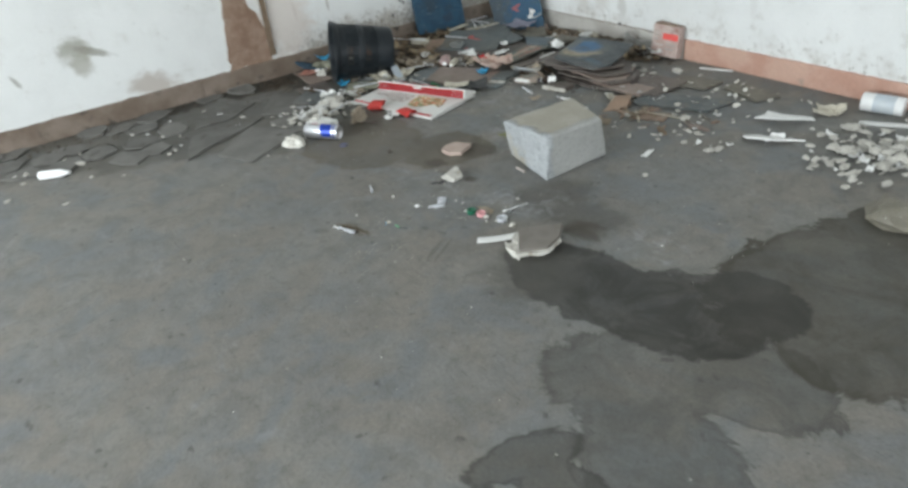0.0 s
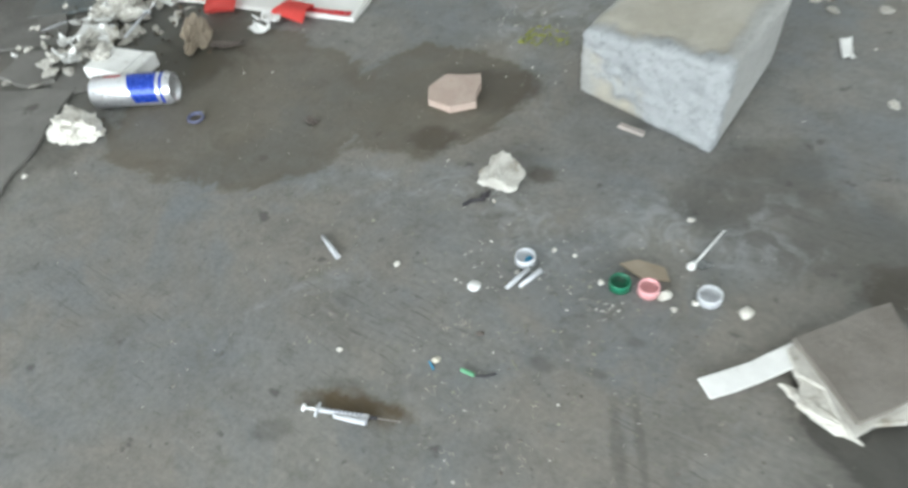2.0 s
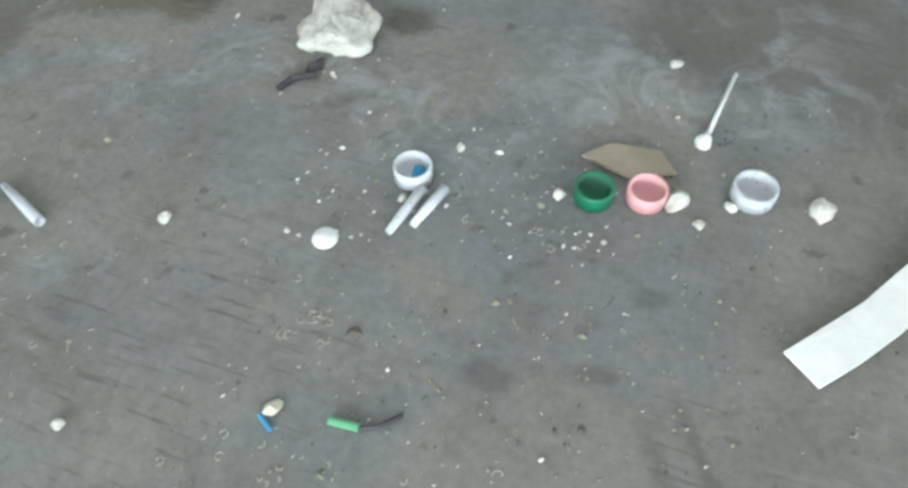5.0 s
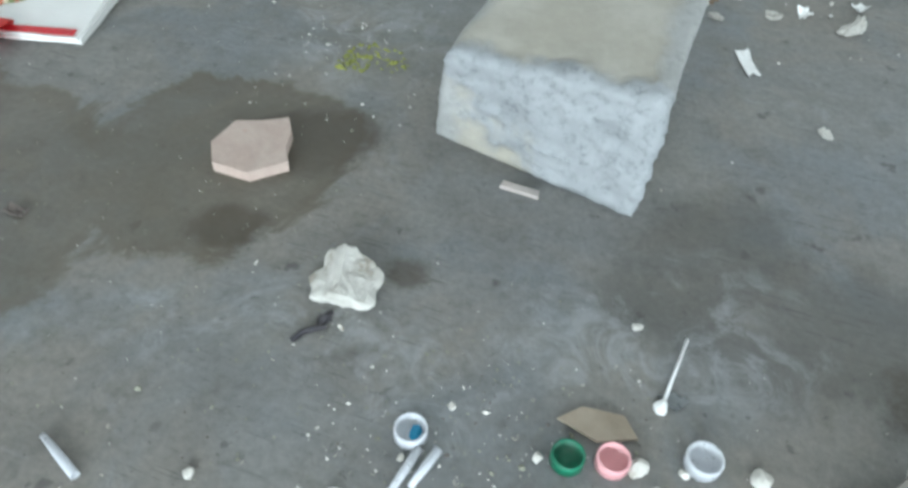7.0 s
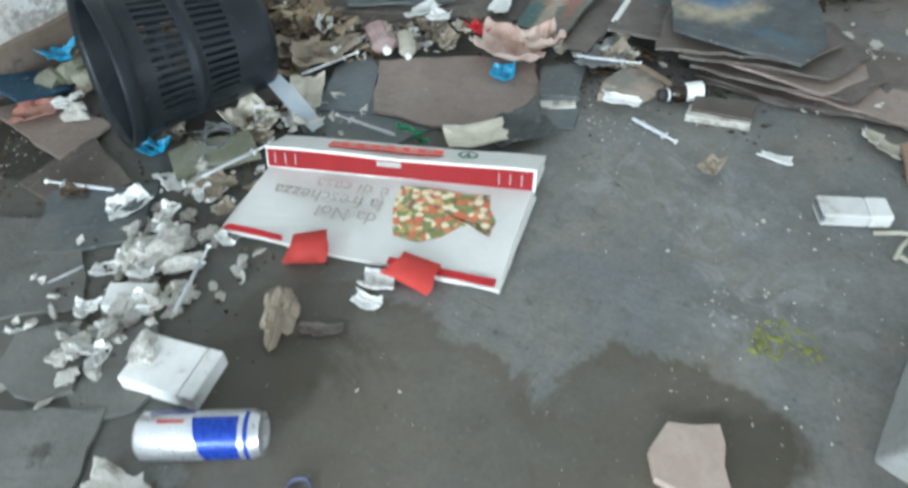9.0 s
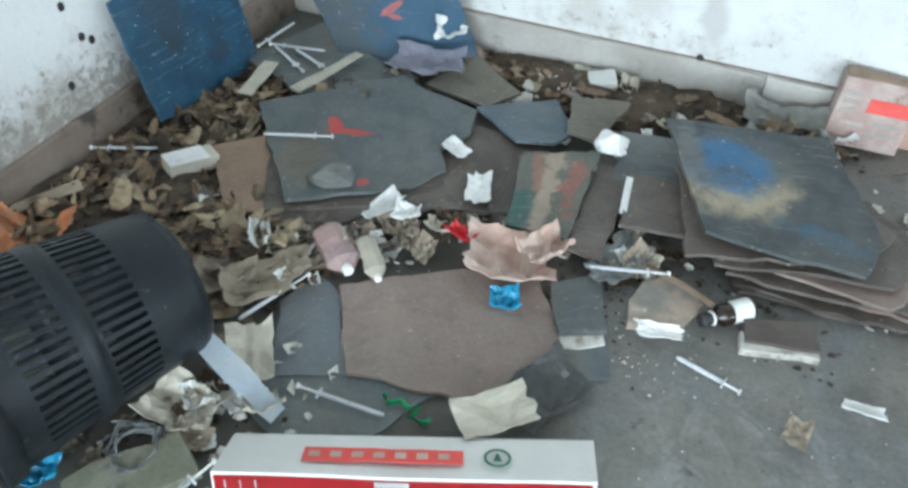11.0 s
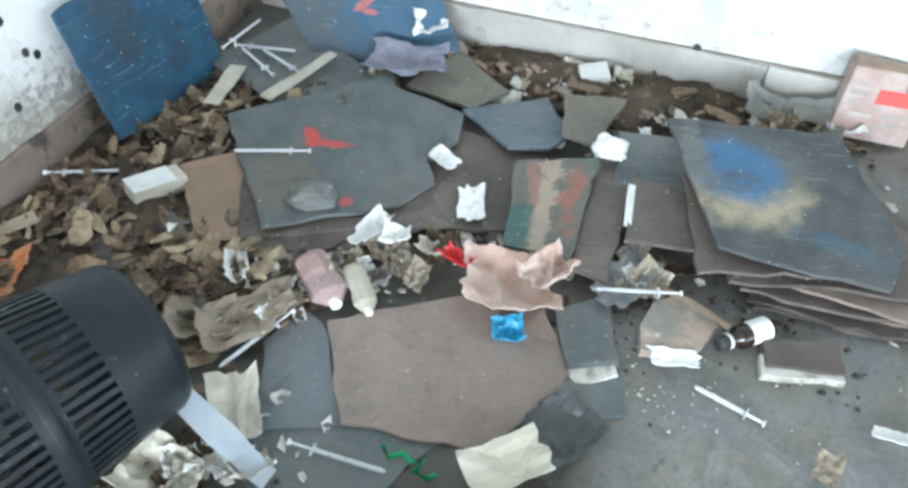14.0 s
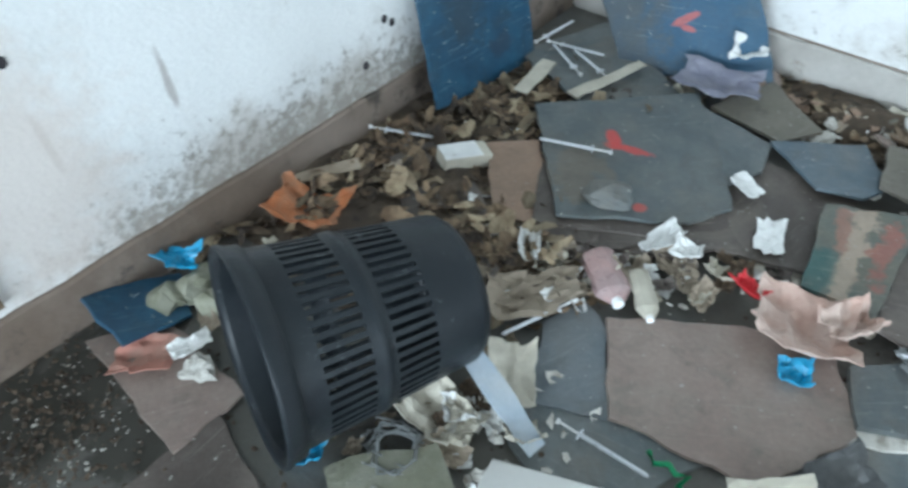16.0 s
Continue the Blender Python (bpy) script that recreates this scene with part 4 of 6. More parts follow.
sheet("broken_board", -3.25, 5.35, 0.01, -10, [(-0.22, 0.12), (0.25, 0.1), (0.2, -0.12), (-0.2, -0.1)], KHAKI, "pale grey board by the wall", seed=47)
sheet("broken_board", -6.95, 2.98, 0.012, 62, [(-0.23, 0.23), (0.03, 0.23), (0.21, -0.16), (-0.01, -0.29)], BROWN, "mauve brown board near the wall", seed=48)
sheet("broken_board", -6.58, 2.86, 0.006, 94, [(-0.18, 0.16), (0.16, 0.14), (0.03, -0.24), (-0.2, -0.12)], DARKBROWN, "dark brown board half under the bin", seed=49)
sheet("broken_board", -6.30, 2.70, 0.004, 40, [(-0.2, 0.18), (0.2, 0.16), (0.18, -0.14), (-0.2, -0.16)], SLATE, "dark grey board on the floor", seed=50)
sheet("broken_board", -7.21, 3.08, 0.055, 78, [(-0.17, 0.12), (0.17, 0.12), (0.12, -0.10), (-0.02, -0.13), (-0.12, -0.16)], BLUE, "small chipped dark blue board scrap", seed=52, tip=(0, 20))
sheet("broken_board", -6.90, 4.16, 0.04, 75, [(-0.06, 0.23), (0.19, 0.21), (0.07, -0.3), (-0.22, -0.14)], DARKBROWN, "dark brown board among litter", seed=53)
sheet("mortar_slab", -6.17, 3.16, 0.02, 52, [(-0.17, 0.08), (0.0, 0.09), (0.15, 0.08), (0.17, -0.07), (-0.02, -0.06), (-0.15, -0.09)], OLIVE, "grey green mortar slab with pale edge", "mortar", 0.035, 54, tip=(3, -3), wild=0.014, group="")
sheet("pink_tile_shard", -4.19, 2.93, 0.002, 84, [(-0.05, 0.09), (0.05, 0.09), (0.13, -0.02), (-0.02, -0.12), (-0.10, -0.06), (-0.11, 0.04)], PINKSTONE, "pale pink stone tile shard on damp floor", "tile", 0.03, 55, group="")
sheet("flat_stone", -5.01, 4.40, 0.004, 78, [(-0.06, 0.09), (0.06, 0.09), (0.13, -0.01), (0.07, -0.12), (-0.05, -0.1), (-0.15, 0.05)], MOTTLED, "flesh and grey coloured flat stone piece", "stone", 0.035, 56, group="", wild=0.015)


# ---- the concrete block ----
def concrete_block():
    """A skewed, chipped hexahedron: the top is shorter than the foot and overhangs in front."""
    foot = [Vector(v) for v in ((-0.300, -0.228, 0), (0.262, -0.350, 0), (0.250, 0.262, 0), (-0.280, 0.360, 0))]
    head = [Vector(v) for v in ((-0.240, -0.330, 0.325), (0.262, -0.335, 0.330), (0.288, 0.172, 0.330), (-0.200, 0.342, 0.328))]
    bm = box((0, 0, 0), (1, 1, 1))
    bmesh.ops.subdivide_edges(bm, edges=bm.edges[:], cuts=27, use_grid_fill=True)
    for vert in bm.verts:
        a, b, c = vert.co
        low = foot[0].lerp(foot[1], a).lerp(foot[3].lerp(foot[2], a), b)
        high = head[0].lerp(head[1], a).lerp(head[3].lerp(head[2], a), b)
        vert.co = low.lerp(high, c)
    for _ in range(3):
        bmesh.ops.smooth_vert(bm, verts=bm.verts, factor=0.5, use_axis_x=True, use_axis_y=True, use_axis_z=True)
    bm.normal_update()
    for vert in bm.verts:
        q = vert.co.copy()
        front = max(0.0, min(1.0, (-0.22 - q.y) / 0.08))
        chip = max(0.0, noise.noise(q * 6 + Vector((3, 0, 0)))) * max(0.0, 1 - abs(vert.normal.z - 0.6) * 2.2)
        rough = 0.003 * noise.noise(q * 7) + 0.0022 * noise.noise(q * 45) + front * (0.010 * noise.noise(q * 14) + 0.011 * noise.noise(q * 33) + 0.006 * noise.noise(q * 70))
        q += vert.normal * (rough - 0.022 * chip)
        q.z = 0.0 if vert.co.z < 0.012 else max(q.z, 0)
        vert.co = q
    return bm


thing("concrete_block", concrete_block(), BLOCK, pose(-3.5, 3.4, 0), "pale grey concrete block with a rough broken face", "block", smooth=True)


# ---- broken floor tile with its strip ----
tile = base("broken_tile_chunk", pose(-2.61, 2.43, 0.0, 0, 0, 52), "grey brown tile chunk on white plaster, lying on damp floor", "tile")
part("tile_face", slab([(-0.115, 0.126), (0.165, 0.130), (0.135, -0.01), (0.06, -0.115), (-0.115, -0.124)], 0.022, 61, 0.008), TILEGREY, tile, "", m=pose(0, 0, 0.042, 1, -3, 0))
part("plaster_back", slab([(-0.135, 0.115), (0.150, 0.120), (0.145, -0.02), (0.065, -0.135), (-0.135, -0.145)], 0.02, 62, 0.022), PLASTER, tile, "white crumbling plaster", m=pose(0, 0, 0.024, 1, -3, 0))
part("plaster_foot", slab([(-0.14, 0.09), (0.11, 0.09), (0.10, -0.03), (0.03, -0.12), (-0.12, -0.13), (-0.195, -0.02)], 0.024, 63, 0.02), PLASTER, tile, "white crumbling plaster", m=pose(0, 0, 0.002))
part("plaster_lip", chunk(0.16, 0.05, 0.026, 65, 3, 1.0), PLASTER, tile, "white crumbling plaster", m=pose(-0.150, -0.055, 0, 0, 0, 112))
thing("white_strip", slab([(-0.14, 0.03), (0.0, 0.024), (0.15, 0.036), (0.15, -0.028), (0.0, -0.036), (-0.14, -0.032)], 0.006, 64, 0.003, 0.012), PAPER, pose(-2.83, 2.305, 0.014, 0, -4, 52), "white paper strip, one end under a tile", "strip")


# ---- syringes ----
def syringe(m, label, needle=True, drawn=0.035, r=0.007, back=0.07, marks=9):
    s = base("syringe", m, label, "syringe", "used syringes")
    barrel = part("barrel", lathe([(0.0, -back), (r, -back), (r, 0.065), (r * 0.6, 0.072), (0.0, 0.072)], 14), CLEAR, s, smooth=True)
    fl = bmesh.new()
    bmesh.ops.create_cone(fl, cap_ends=True, segments=14, radius1=r * 3, radius2=r * 3, depth=0.004)
    for vert in fl.verts:
        vert.co.y *= 0.45
    part("finger_flange", fl, CLEAR, s, m=pose(0, 0, -back, 0, 0, 90))
    rod = box((-r * 0.6, -0.001, -back - 0.002 - drawn), (r * 0.6, 0.001, -back))
    box((-0.001, -r * 0.6, -back - 0.002 - drawn), (0.001, r * 0.6, -back), into=rod)
    plunger = part("plunger", rod, WHITEP, s)
    e = -back - drawn
    part("thumb_rest", lathe([(0.0, e - 0.006), (r * 1.4, e - 0.006), (r * 1.5, e - 0.004), (r * 1.4, e), (0.0, e)], 14), WHITEP, plunger, smooth=True)
    for i in range(marks):
        part("graduation", wrap(r * 1.03, -0.045 + i * 0.0115, -0.0415 + i * 0.0115, 100, 200, 6), MARKS, barrel)
    if needle:
        hub = part("hub", lathe([(0.0, 0.07), (r * 0.75, 0.07), (r * 0.6, 0.092), (0.0, 0.092)], 10), DARKP, s, "dark needle hub", True)
        part("needle", lathe([(0.0, 0.092), (0.0022, 0.092), (0.0016, 0.153), (0.0, 0.155)], 6), STEEL, hub)
    return s


def wrap(r, z0, z1, a0, a1, n=14, slant=0.0):
    """A curved patch on a cylinder's face."""
    bm = bmesh.new()
    rows = [[bm.verts.new((r * math.cos(a), r * math.sin(a), z)) for z in (z0 + slant * k / n, z1)] for k in range(n + 1) for a in (radians(a0 + (a1 - a0) * k / n),)]
    for p, q in zip(rows, rows[1:]):
        bm.faces.new((p[0], q[0], q[1], p[1]))
    return bm


def on_floor(x, y, z, yaw):
    return lying(x, y, z, yaw)


first = syringe(on_floor(-3.648, 1.653, 0.008, 23), "white plastic syringe with needle on stained concrete")
plain = syringe(on_floor(-4.843, 4.192, 0.012, 165), "long thin white syringe lying among the rubbish", False, 0.05, 0.0075, 0.085, 0)
for x, y, z, yaw in ((-6.209, 3.833, 0.05, 250), (-6.60, 4.585, 0.128, 201), (-7.148, 4.310, 0.075, 24), (-5.75, 3.62, 0.03, 3), (-5.191, 4.447, 0.075, 197),
                     (-7.17, 5.40, 0.08, 85), (-7.018, 5.192, 0.085, 150), (-6.906, 5.216, 0.09, 157), (-6.958, 5.286, 0.085, 11), (-6.437, 2.79, 0.035, 21), (-6.03, 3.10, 0.09, 253), (-5.729, 2.626, 0.05, 295)):
    copy_thing(plain, on_floor(x, y, z, yaw) @ Matrix.Diagonal((0.88, 0.88, 1.35, 1)))


def needle_cap(x, y, yaw, length, m=CLEAR):
    bm = lathe([(0.0, 0.0), (0.006, 0.0), (0.0085, length * 0.5), (0.009, length), (0.0075, length), (0.0065, length * 0.5)], 10)
    thing("needle_cap", bm, m, on_floor(x, y, 0.009, yaw) @ pose(0, 0, -length / 2), "clear plastic needle cap on the floor", "cap", "needle caps", smooth=True)


needle_cap(-3.622, 1.649, 20, 0.09)
needle_cap(-3.503, 2.265, 80, 0.098)
needle_cap(-3.472, 2.283, 76, 0.085)
needle_cap(-4.071, 2.077, -22, 0.11)
needle_cap(-6.16, 2.47, 70, 0.12)
needle_cap(-7.17, 2.98, -70, 0.1, WHITEP)


def bottle_cap(x, y, material, label, r=0.031, tip=0):
    bm = lathe([(r * 0.55, 0.003), (r, 0.003), (r, 0.026), (r * 0.97, 0.03), (r * 0.84, 0.03), (r * 0.82, 0.008), (0.0, 0.007)], 28)
    thing("bottle_cap", bm, material, pose(x, y, 0, tip, 0, 0), label, "bottle cap", "bottle caps", smooth=True)


bottle_cap(-3.52, 2.337, CLEAR, "clear plastic bottle cap lying open side up")
bottle_cap(-3.242, 2.390, GREEN, "dark green plastic bottle cap open side up")
bottle_cap(-3.165, 2.413, ROSE, "pink plastic bottle cap open side up")
bottle_cap(-3.012, 2.471, CLEAR, "milky white plastic bottle cap open side up", 0.034)
thing("blue_scrap", chunk(0.02, 0.03, 0.008, 3, 2), CYAN, pose(-3.512, 2.34, 0.009), "blue scrap inside a clear cap", "scrap")
thing("white_disc", lathe([(0, 0), (0.018, 0), (0.02, 0.004), (0.018, 0.008), (0, 0.009)], 20), WHITEP, pose(-3.598, 2.178, 0.001), "round white plastic disc", "disc", smooth=True)
thing("cotton_swab", tube([(0, -0.09, 0.006), (0, 0, 0.006), (0, 0.09, 0.008)], 0.004), WHITEP, pose(-3.086, 2.649, 0, 0, 0, -8), "thin white plastic stick on the floor", "stick", smooth=True)
thing("swab_head", chunk(0.028, 0.03, 0.016, 8, 2), PAPER, pose(-3.10, 2.56, 0), "small white cotton head", "scrap")
thing("film_disc", slab([(-0.03, 0), (0, 0.02), (0.03, 0.01), (0.01, -0.02)], 0.003, 71), GREYFILM, pose(-3.08, 2.585, 0), "clear round film scrap", "scrap")
thing("brown_leaf", slab([(-0.075, 0.0), (-0.03, 0.035), (0.05, 0.03), (0.075, -0.015), (0.0, -0.035)], 0.006, 72, 0.008, 0.015), TANPAPER, pose(-3.205, 2.478, 0.004, 0, 0, 10), "brown paper scrap beside the caps", "scrap")
thing("blue_fibre", tube([(0.004, 0.0, 0.004), (0.016, -0.007, 0.004), (0.028, -0.014, 0.004)], 0.003), CYAN, pose(-3.559, 1.899, 0), "short blue plastic thread", "thread")
thing("plaster_chip", chunk(0.026, 0.018, 0.012, 14, 2), CARD, pose(-3.545, 1.912, 0, 0, 0, 60), "cream chip beside a blue thread", "chip")
thing("green_fibre", lathe([(0, -0.02), (0.006, -0.02), (0.006, 0.02), (0, 0.02)], 8), PALEGREEN, on_floor(-3.447, 1.924, 0.006, 5), "short pale green plastic tube", "tube")
thing("dark_wire", tube([(0.02, 0.0, 0.003), (0.045, 0.008, 0.003), (0.07, 0.028, 0.003)], 0.003), DARKP, pose(-3.447, 1.924, 0, 0, 0, 8), "curved dark wire end", "wire")
thing("paper_wad", chunk(0.118, 0.130, 0.075, 9, 4, 0.42), PLASTER, pose(-3.775, 2.60, 0, 0, 0, 20), "crumpled white paper wad", "paper")
for x, y, sz in ((-3.12, 2.421, 0.055), (-2.907, 2.473, 0.055), (-3.292, 2.377, 0.03), (-3.847, 2.131, 0.03), (-3.176, 2.735, 0.03), (-3.04, 2.44, 0.025), (-3.08, 2.39, 0.025), (-3.79, 1.80, 0.022), (-3.47, 2.42, 0.022), (-3.52, 2.29, 0.02)):
    thing("plaster_chip", chunk(sz * 0.75, sz * 0.6, sz * 0.4, int(sz * 900 + x * 70), 2), PLASTER, pose(x, y, 0, 0, 0, x * 900), "small white plaster chip on concrete", "chip", "plaster chips")


# ---- drink can ----
can = base("drink_can", on_floor(-5.284, 2.285, 0.064, 34), "slim silver and blue drink can lying down", "can")
can_body = part("body", lathe([(0.050, -0.165), (0.064, -0.152), (0.064, 0.140), (0.056, 0.158), (0.057, 0.164)], 40), ALU, can, smooth=True)
part("bottom", lathe([(0.0, -0.150), (0.03, -0.153), (0.046, -0.167), (0.050, -0.165)], 40), ALU, can, smooth=True)
part("lid", lathe([(0.057, 0.164), (0.053, 0.166), (0.050, 0.156), (0.0, 0.156)], 40), ALU, can, smooth=True)


part("blue_field", wrap(0.0645, -0.012, 0.112, 165, 290, slant=0.03), CANBLUE, can_body, "blue printed field")
part("blue_field", wrap(0.0645, -0.15, -0.012, 20, 150, slant=0.02), CANBLUE, can_body, "blue printed field")
part("red_print", wrap(0.0648, -0.10, -0.03, 172, 180), RED, can_body, "red printed mark")
part("blue_band", wrap(0.0645, 0.126, 0.138, 150, 300), CANBLUE, can_body, "blue printed band")

# ---- white packet, grey packet, small boxes ----
pk = base("cigarette_packet", pose(-5.535, 2.395, 0, 0, 0, 15), "closed white cardboard packet, slightly crushed", "packet")
part("body", box((-0.125, -0.085, 0.0), (0.075, 0.085, 0.062), 0.006), PAPER, pk)
part("lid", box((0.077, -0.086, 0.0), (0.125, 0.086, 0.063), 0.006), PAPER, pk)
pk = base("cigarette_packet", pose(-4.058, 4.075, 0, 0, 0, 29), "grey white crushed cardboard packet", "packet")
part("body", box((-0.115, -0.05, 0.0), (0.04, 0.05, 0.052), 0.008), PAPER, pk, m=pose(0, 0, 0, 0, 2, 0))
part("lid", box((0.042, -0.052, 0.0), (0.115, 0.048, 0.053), 0.008), PAPER, pk)
part("crease", box((-0.118, -0.051, 0.020), (-0.1, 0.051, 0.05), 0.006), GREYFILM, pk, "torn grey corner")
bx = base("small_box", pose(-6.888, 4.321, 0.05, 0, 8, 62), "small cream cardboard box among litter", "box")
part("body", box((-0.10, -0.05, 0.0), (0.10, 0.05, 0.06), 0.005), CARD, bx)
part("flap", box((-0.10, -0.049, 0.061), (0.06, 0.049, 0.064)), PAPER, bx)
bx = base("small_box", pose(-5.56, 5.66, 0.02, 0, -10, 20), "small white cardboard box by the skirting", "box")
part("body", box((-0.065, -0.06, 0.0), (0.065, 0.06, 0.06), 0.005), PAPER, bx)
part("flap", box((-0.06, -0.055, 0.061), (0.06, 0.055, 0.064)), PAPER, bx)
bx = base("small_box", pose(-5.873, 2.51, 0.0, 0, 5, 35), "small white cardboard box among plaster rubble", "box")
part("body", box((-0.075, -0.05, 0.0), (0.075, 0.05, 0.05), 0.005), PAPER, bx)
part("end_flap", box((0.076, -0.048, 0.002), (0.08, 0.048, 0.047)), CARD, bx)

# ---- flattened paper carrier bag ----
def lettering(words, size, material, parent, label, m):
    """Flat printed words as a mesh part."""
    curve = bpy.data.curves.new("words", "FONT")
    curve.body, curve.size, curve.extrude = words, size, 0.0008
    holder = bpy.data.objects.new("words", curve)
    me = bpy.data.meshes.new_from_object(holder)
    bpy.data.objects.remove(holder)
    me.materials.clear()
    me.materials.append(material)
    ob = new("lettering", me)
    ob.parent = parent
    ob.matrix_local = m
    return tagged(ob, label)


bag = base("carrier_bag", pose(-5.46, 3.29, 0.006, 1.0, 0, 17), "flattened white and red printed paper carrier bag", "bag")
part("back_panel", slab([(-0.49, -0.262), (0.488, -0.288), (0.52, 0.34), (-0.50, 0.235)], 0.008, 80, 0.003, 0.01), BAGWHITE, bag)
front = part("front_panel", slab([(-0.497, -0.272), (-0.1, -0.280), (0.496, -0.298), (0.512, 0.18), (-0.484, 0.09)], 0.012, 81, 0.003, 0.014), BAGWHITE, bag, m=pose(0, 0, 0.016))


def wedge(inset=0.0, z_low=0.028, z_high=0.108, x0=-0.487, x1=0.517, skin=False):
    """The bag's folded top: a steep front face and a roof that falls to the back."""
    bm = bmesh.new()
    rows = []
    for k in range(15):
        u = k / 14
        x, w = x0 + (x1 - x0) * u, (x0 + (x1 - x0) * u + 0.487) / 1.004
        front, back = 0.075 + 0.095 * w, 0.256 + 0.105 * w
        lift = 0.005 * math.sin(9 * w) + 0.004 * noise.noise(Vector((x * 5, 1.0, 0)))
        steep = 0.016 / 0.056
        pts = [(front + steep * (z_low - 0.028) - inset, z_low), (front + steep * (z_high - 0.028) - inset, z_high + lift)]
        if not skin:
            pts += [(back - 0.01, 0.044 + lift), (back, 0.036), (back, 0.026), (front, 0.026)]
        rows.append([bm.verts.new((x, y, z)) for y, z in pts])
    n = len(rows[0])
    for p, q in zip(rows, rows[1:]):
        for k in range(n - 1 if skin else n):
            bm.faces.new((p[k], p[(k + 1) % n], q[(k + 1) % n], q[k]))
    if skin:
        bmesh.ops.solidify(bm, geom=bm.faces[:], thickness=0.001)
    else:
        bm.faces.new(rows[0])
        bm.faces.new(rows[-1])
    return bm


ROOF = pose(0, 0.143, 0.119, -22.5, 0, 5.6)
fold = part("top_fold", wedge(), BAGWHITE, bag)
part("red_band", wedge(0.003, 0.034, 0.099, -0.480, 0.506, True), RED, fold, "red printed band")
part("red_print", slab([(-0.26, 0.05), (0.17, 0.05), (0.17, 0.105), (-0.26, 0.105)], 0.002, 87, 0.003), REDTAPE, fold, "faded red printed panel", m=ROOF)
for k in range(7):
    part("print_bar", box((-0.245 + k * 0.058, 0.066, 0.002), (-0.215 + k * 0.058, 0.088, 0.004)), PINK, fold, m=ROOF)
part("green_mark", lathe([(0.030, 0), (0.037, 0), (0.037, 0.002), (0.030, 0.002)], 24), GREEN, fold, "small green round mark", m=ROOF @ pose(0.262, 0.080, 0.0))
part("green_mark", slab([(-0.012, -0.014), (0.012, -0.014), (0.003, 0.016), (-0.003, 0.016)], 0.002, 89, 0.001), GREEN, fold, "small green tree-shaped mark", m=ROOF @ pose(0.262, 0.080, 0.0))
part("red_edge", slab([(-0.492, -0.268), (-0.26, -0.272), (-0.27, -0.248), (-0.480, -0.240)], 0.002, 84, 0.002), RED, bag, "red printed edge", m=pose(0, 0, 0.0315))
part("red_edge", slab([(0.12, -0.284), (0.486, -0.294), (0.486, -0.262), (0.12, -0.252)], 0.002, 85, 0.002), RED, bag, "red printed edge", m=pose(0, 0, 0.0315))
part("food_picture", slab([(0.045, 0.082), (0.2, 0.098), (0.370, 0.112), (0.385, 0.04), (0.420, -0.01), (0.416, -0.085), (0.375, -0.045), (0.31, -0.06), (0.26, -0.125), (0.19, -0.165), (0.10, -0.155), (0.06, -0.05)], 0.002, 86, 0.010), FOOD, front, "printed picture of mixed food", m=pose(0, 0, 0.0165))
part("side_edge", slab([(0.490, -0.292), (0.502, -0.292), (0.524, 0.16), (0.510, 0.16)], 0.020, 88, 0.002), BAGWHITE, bag)
for words, y in (("da Noi", -0.078), ("la freschezza", -0.010), ("\u00e8 di casa", 0.055)):
    lettering(words, 0.082, INK, front, "upside-down grey printed words", pose(0.018, y, 0.0225, 0, 0, 181))
for x0 in (-0.452, -0.412, -0.372, 0.385, 0.425, 0.465):
    part("print_bar", wedge(0.005, 0.048, 0.086, x0, x0 + 0.004, True), PAPER, fold)
part("print_panel", wedge(0.005, 0.074, 0.097, -0.06, 0.03, True), PAPER, fold, "small white printed panel")
for x, tw, tall, wide in ((-0.155, 20, 0.044, 0.054), (0.215, -15, 0.030, 0.070)):
    bm = bmesh.new()
    rows = []
    for k in range(23):
        a = radians(-85 + 335 * k / 22)
        fan = 1 + 0.35 * max(0, -math.cos(a + math.pi))
        rows.append([bm.verts.new((sx * wide * fan + 0.02 * math.sin(a + x), -0.058 * math.cos(a) + 0.006 * sx * math.sin(3 * a), 0.004 + tall + tall * math.sin(a))) for sx in (-1, -0.3, 0.4, 1)])
    for p, q in zip(rows, rows[1:]):
        for k in range(3):
            bm.faces.new((p[k], p[k + 1], q[k + 1], q[k]))
    bmesh.ops.solidify(bm, geom=bm.faces[:], thickness=0.002)
    part("handle", bm, REDTAPE, bag, "looped red ribbon handle", True, pose(x, -0.292, 0.0, 0, 0, tw))
thing("torn_paper", crumple(0.13, 0.10, 0.06, 91, 11), PAPER, pose(-5.24, 2.985, 0, 0, 0, 20), "crumpled white paper by the bag handle", "paper")
thing("torn_paper", crumple(0.12, 0.06, 0.04, 92, 9), PAPER, pose(-5.22, 2.905, 0, 0, 0, 10), "crumpled white paper by the bag handle", "paper")


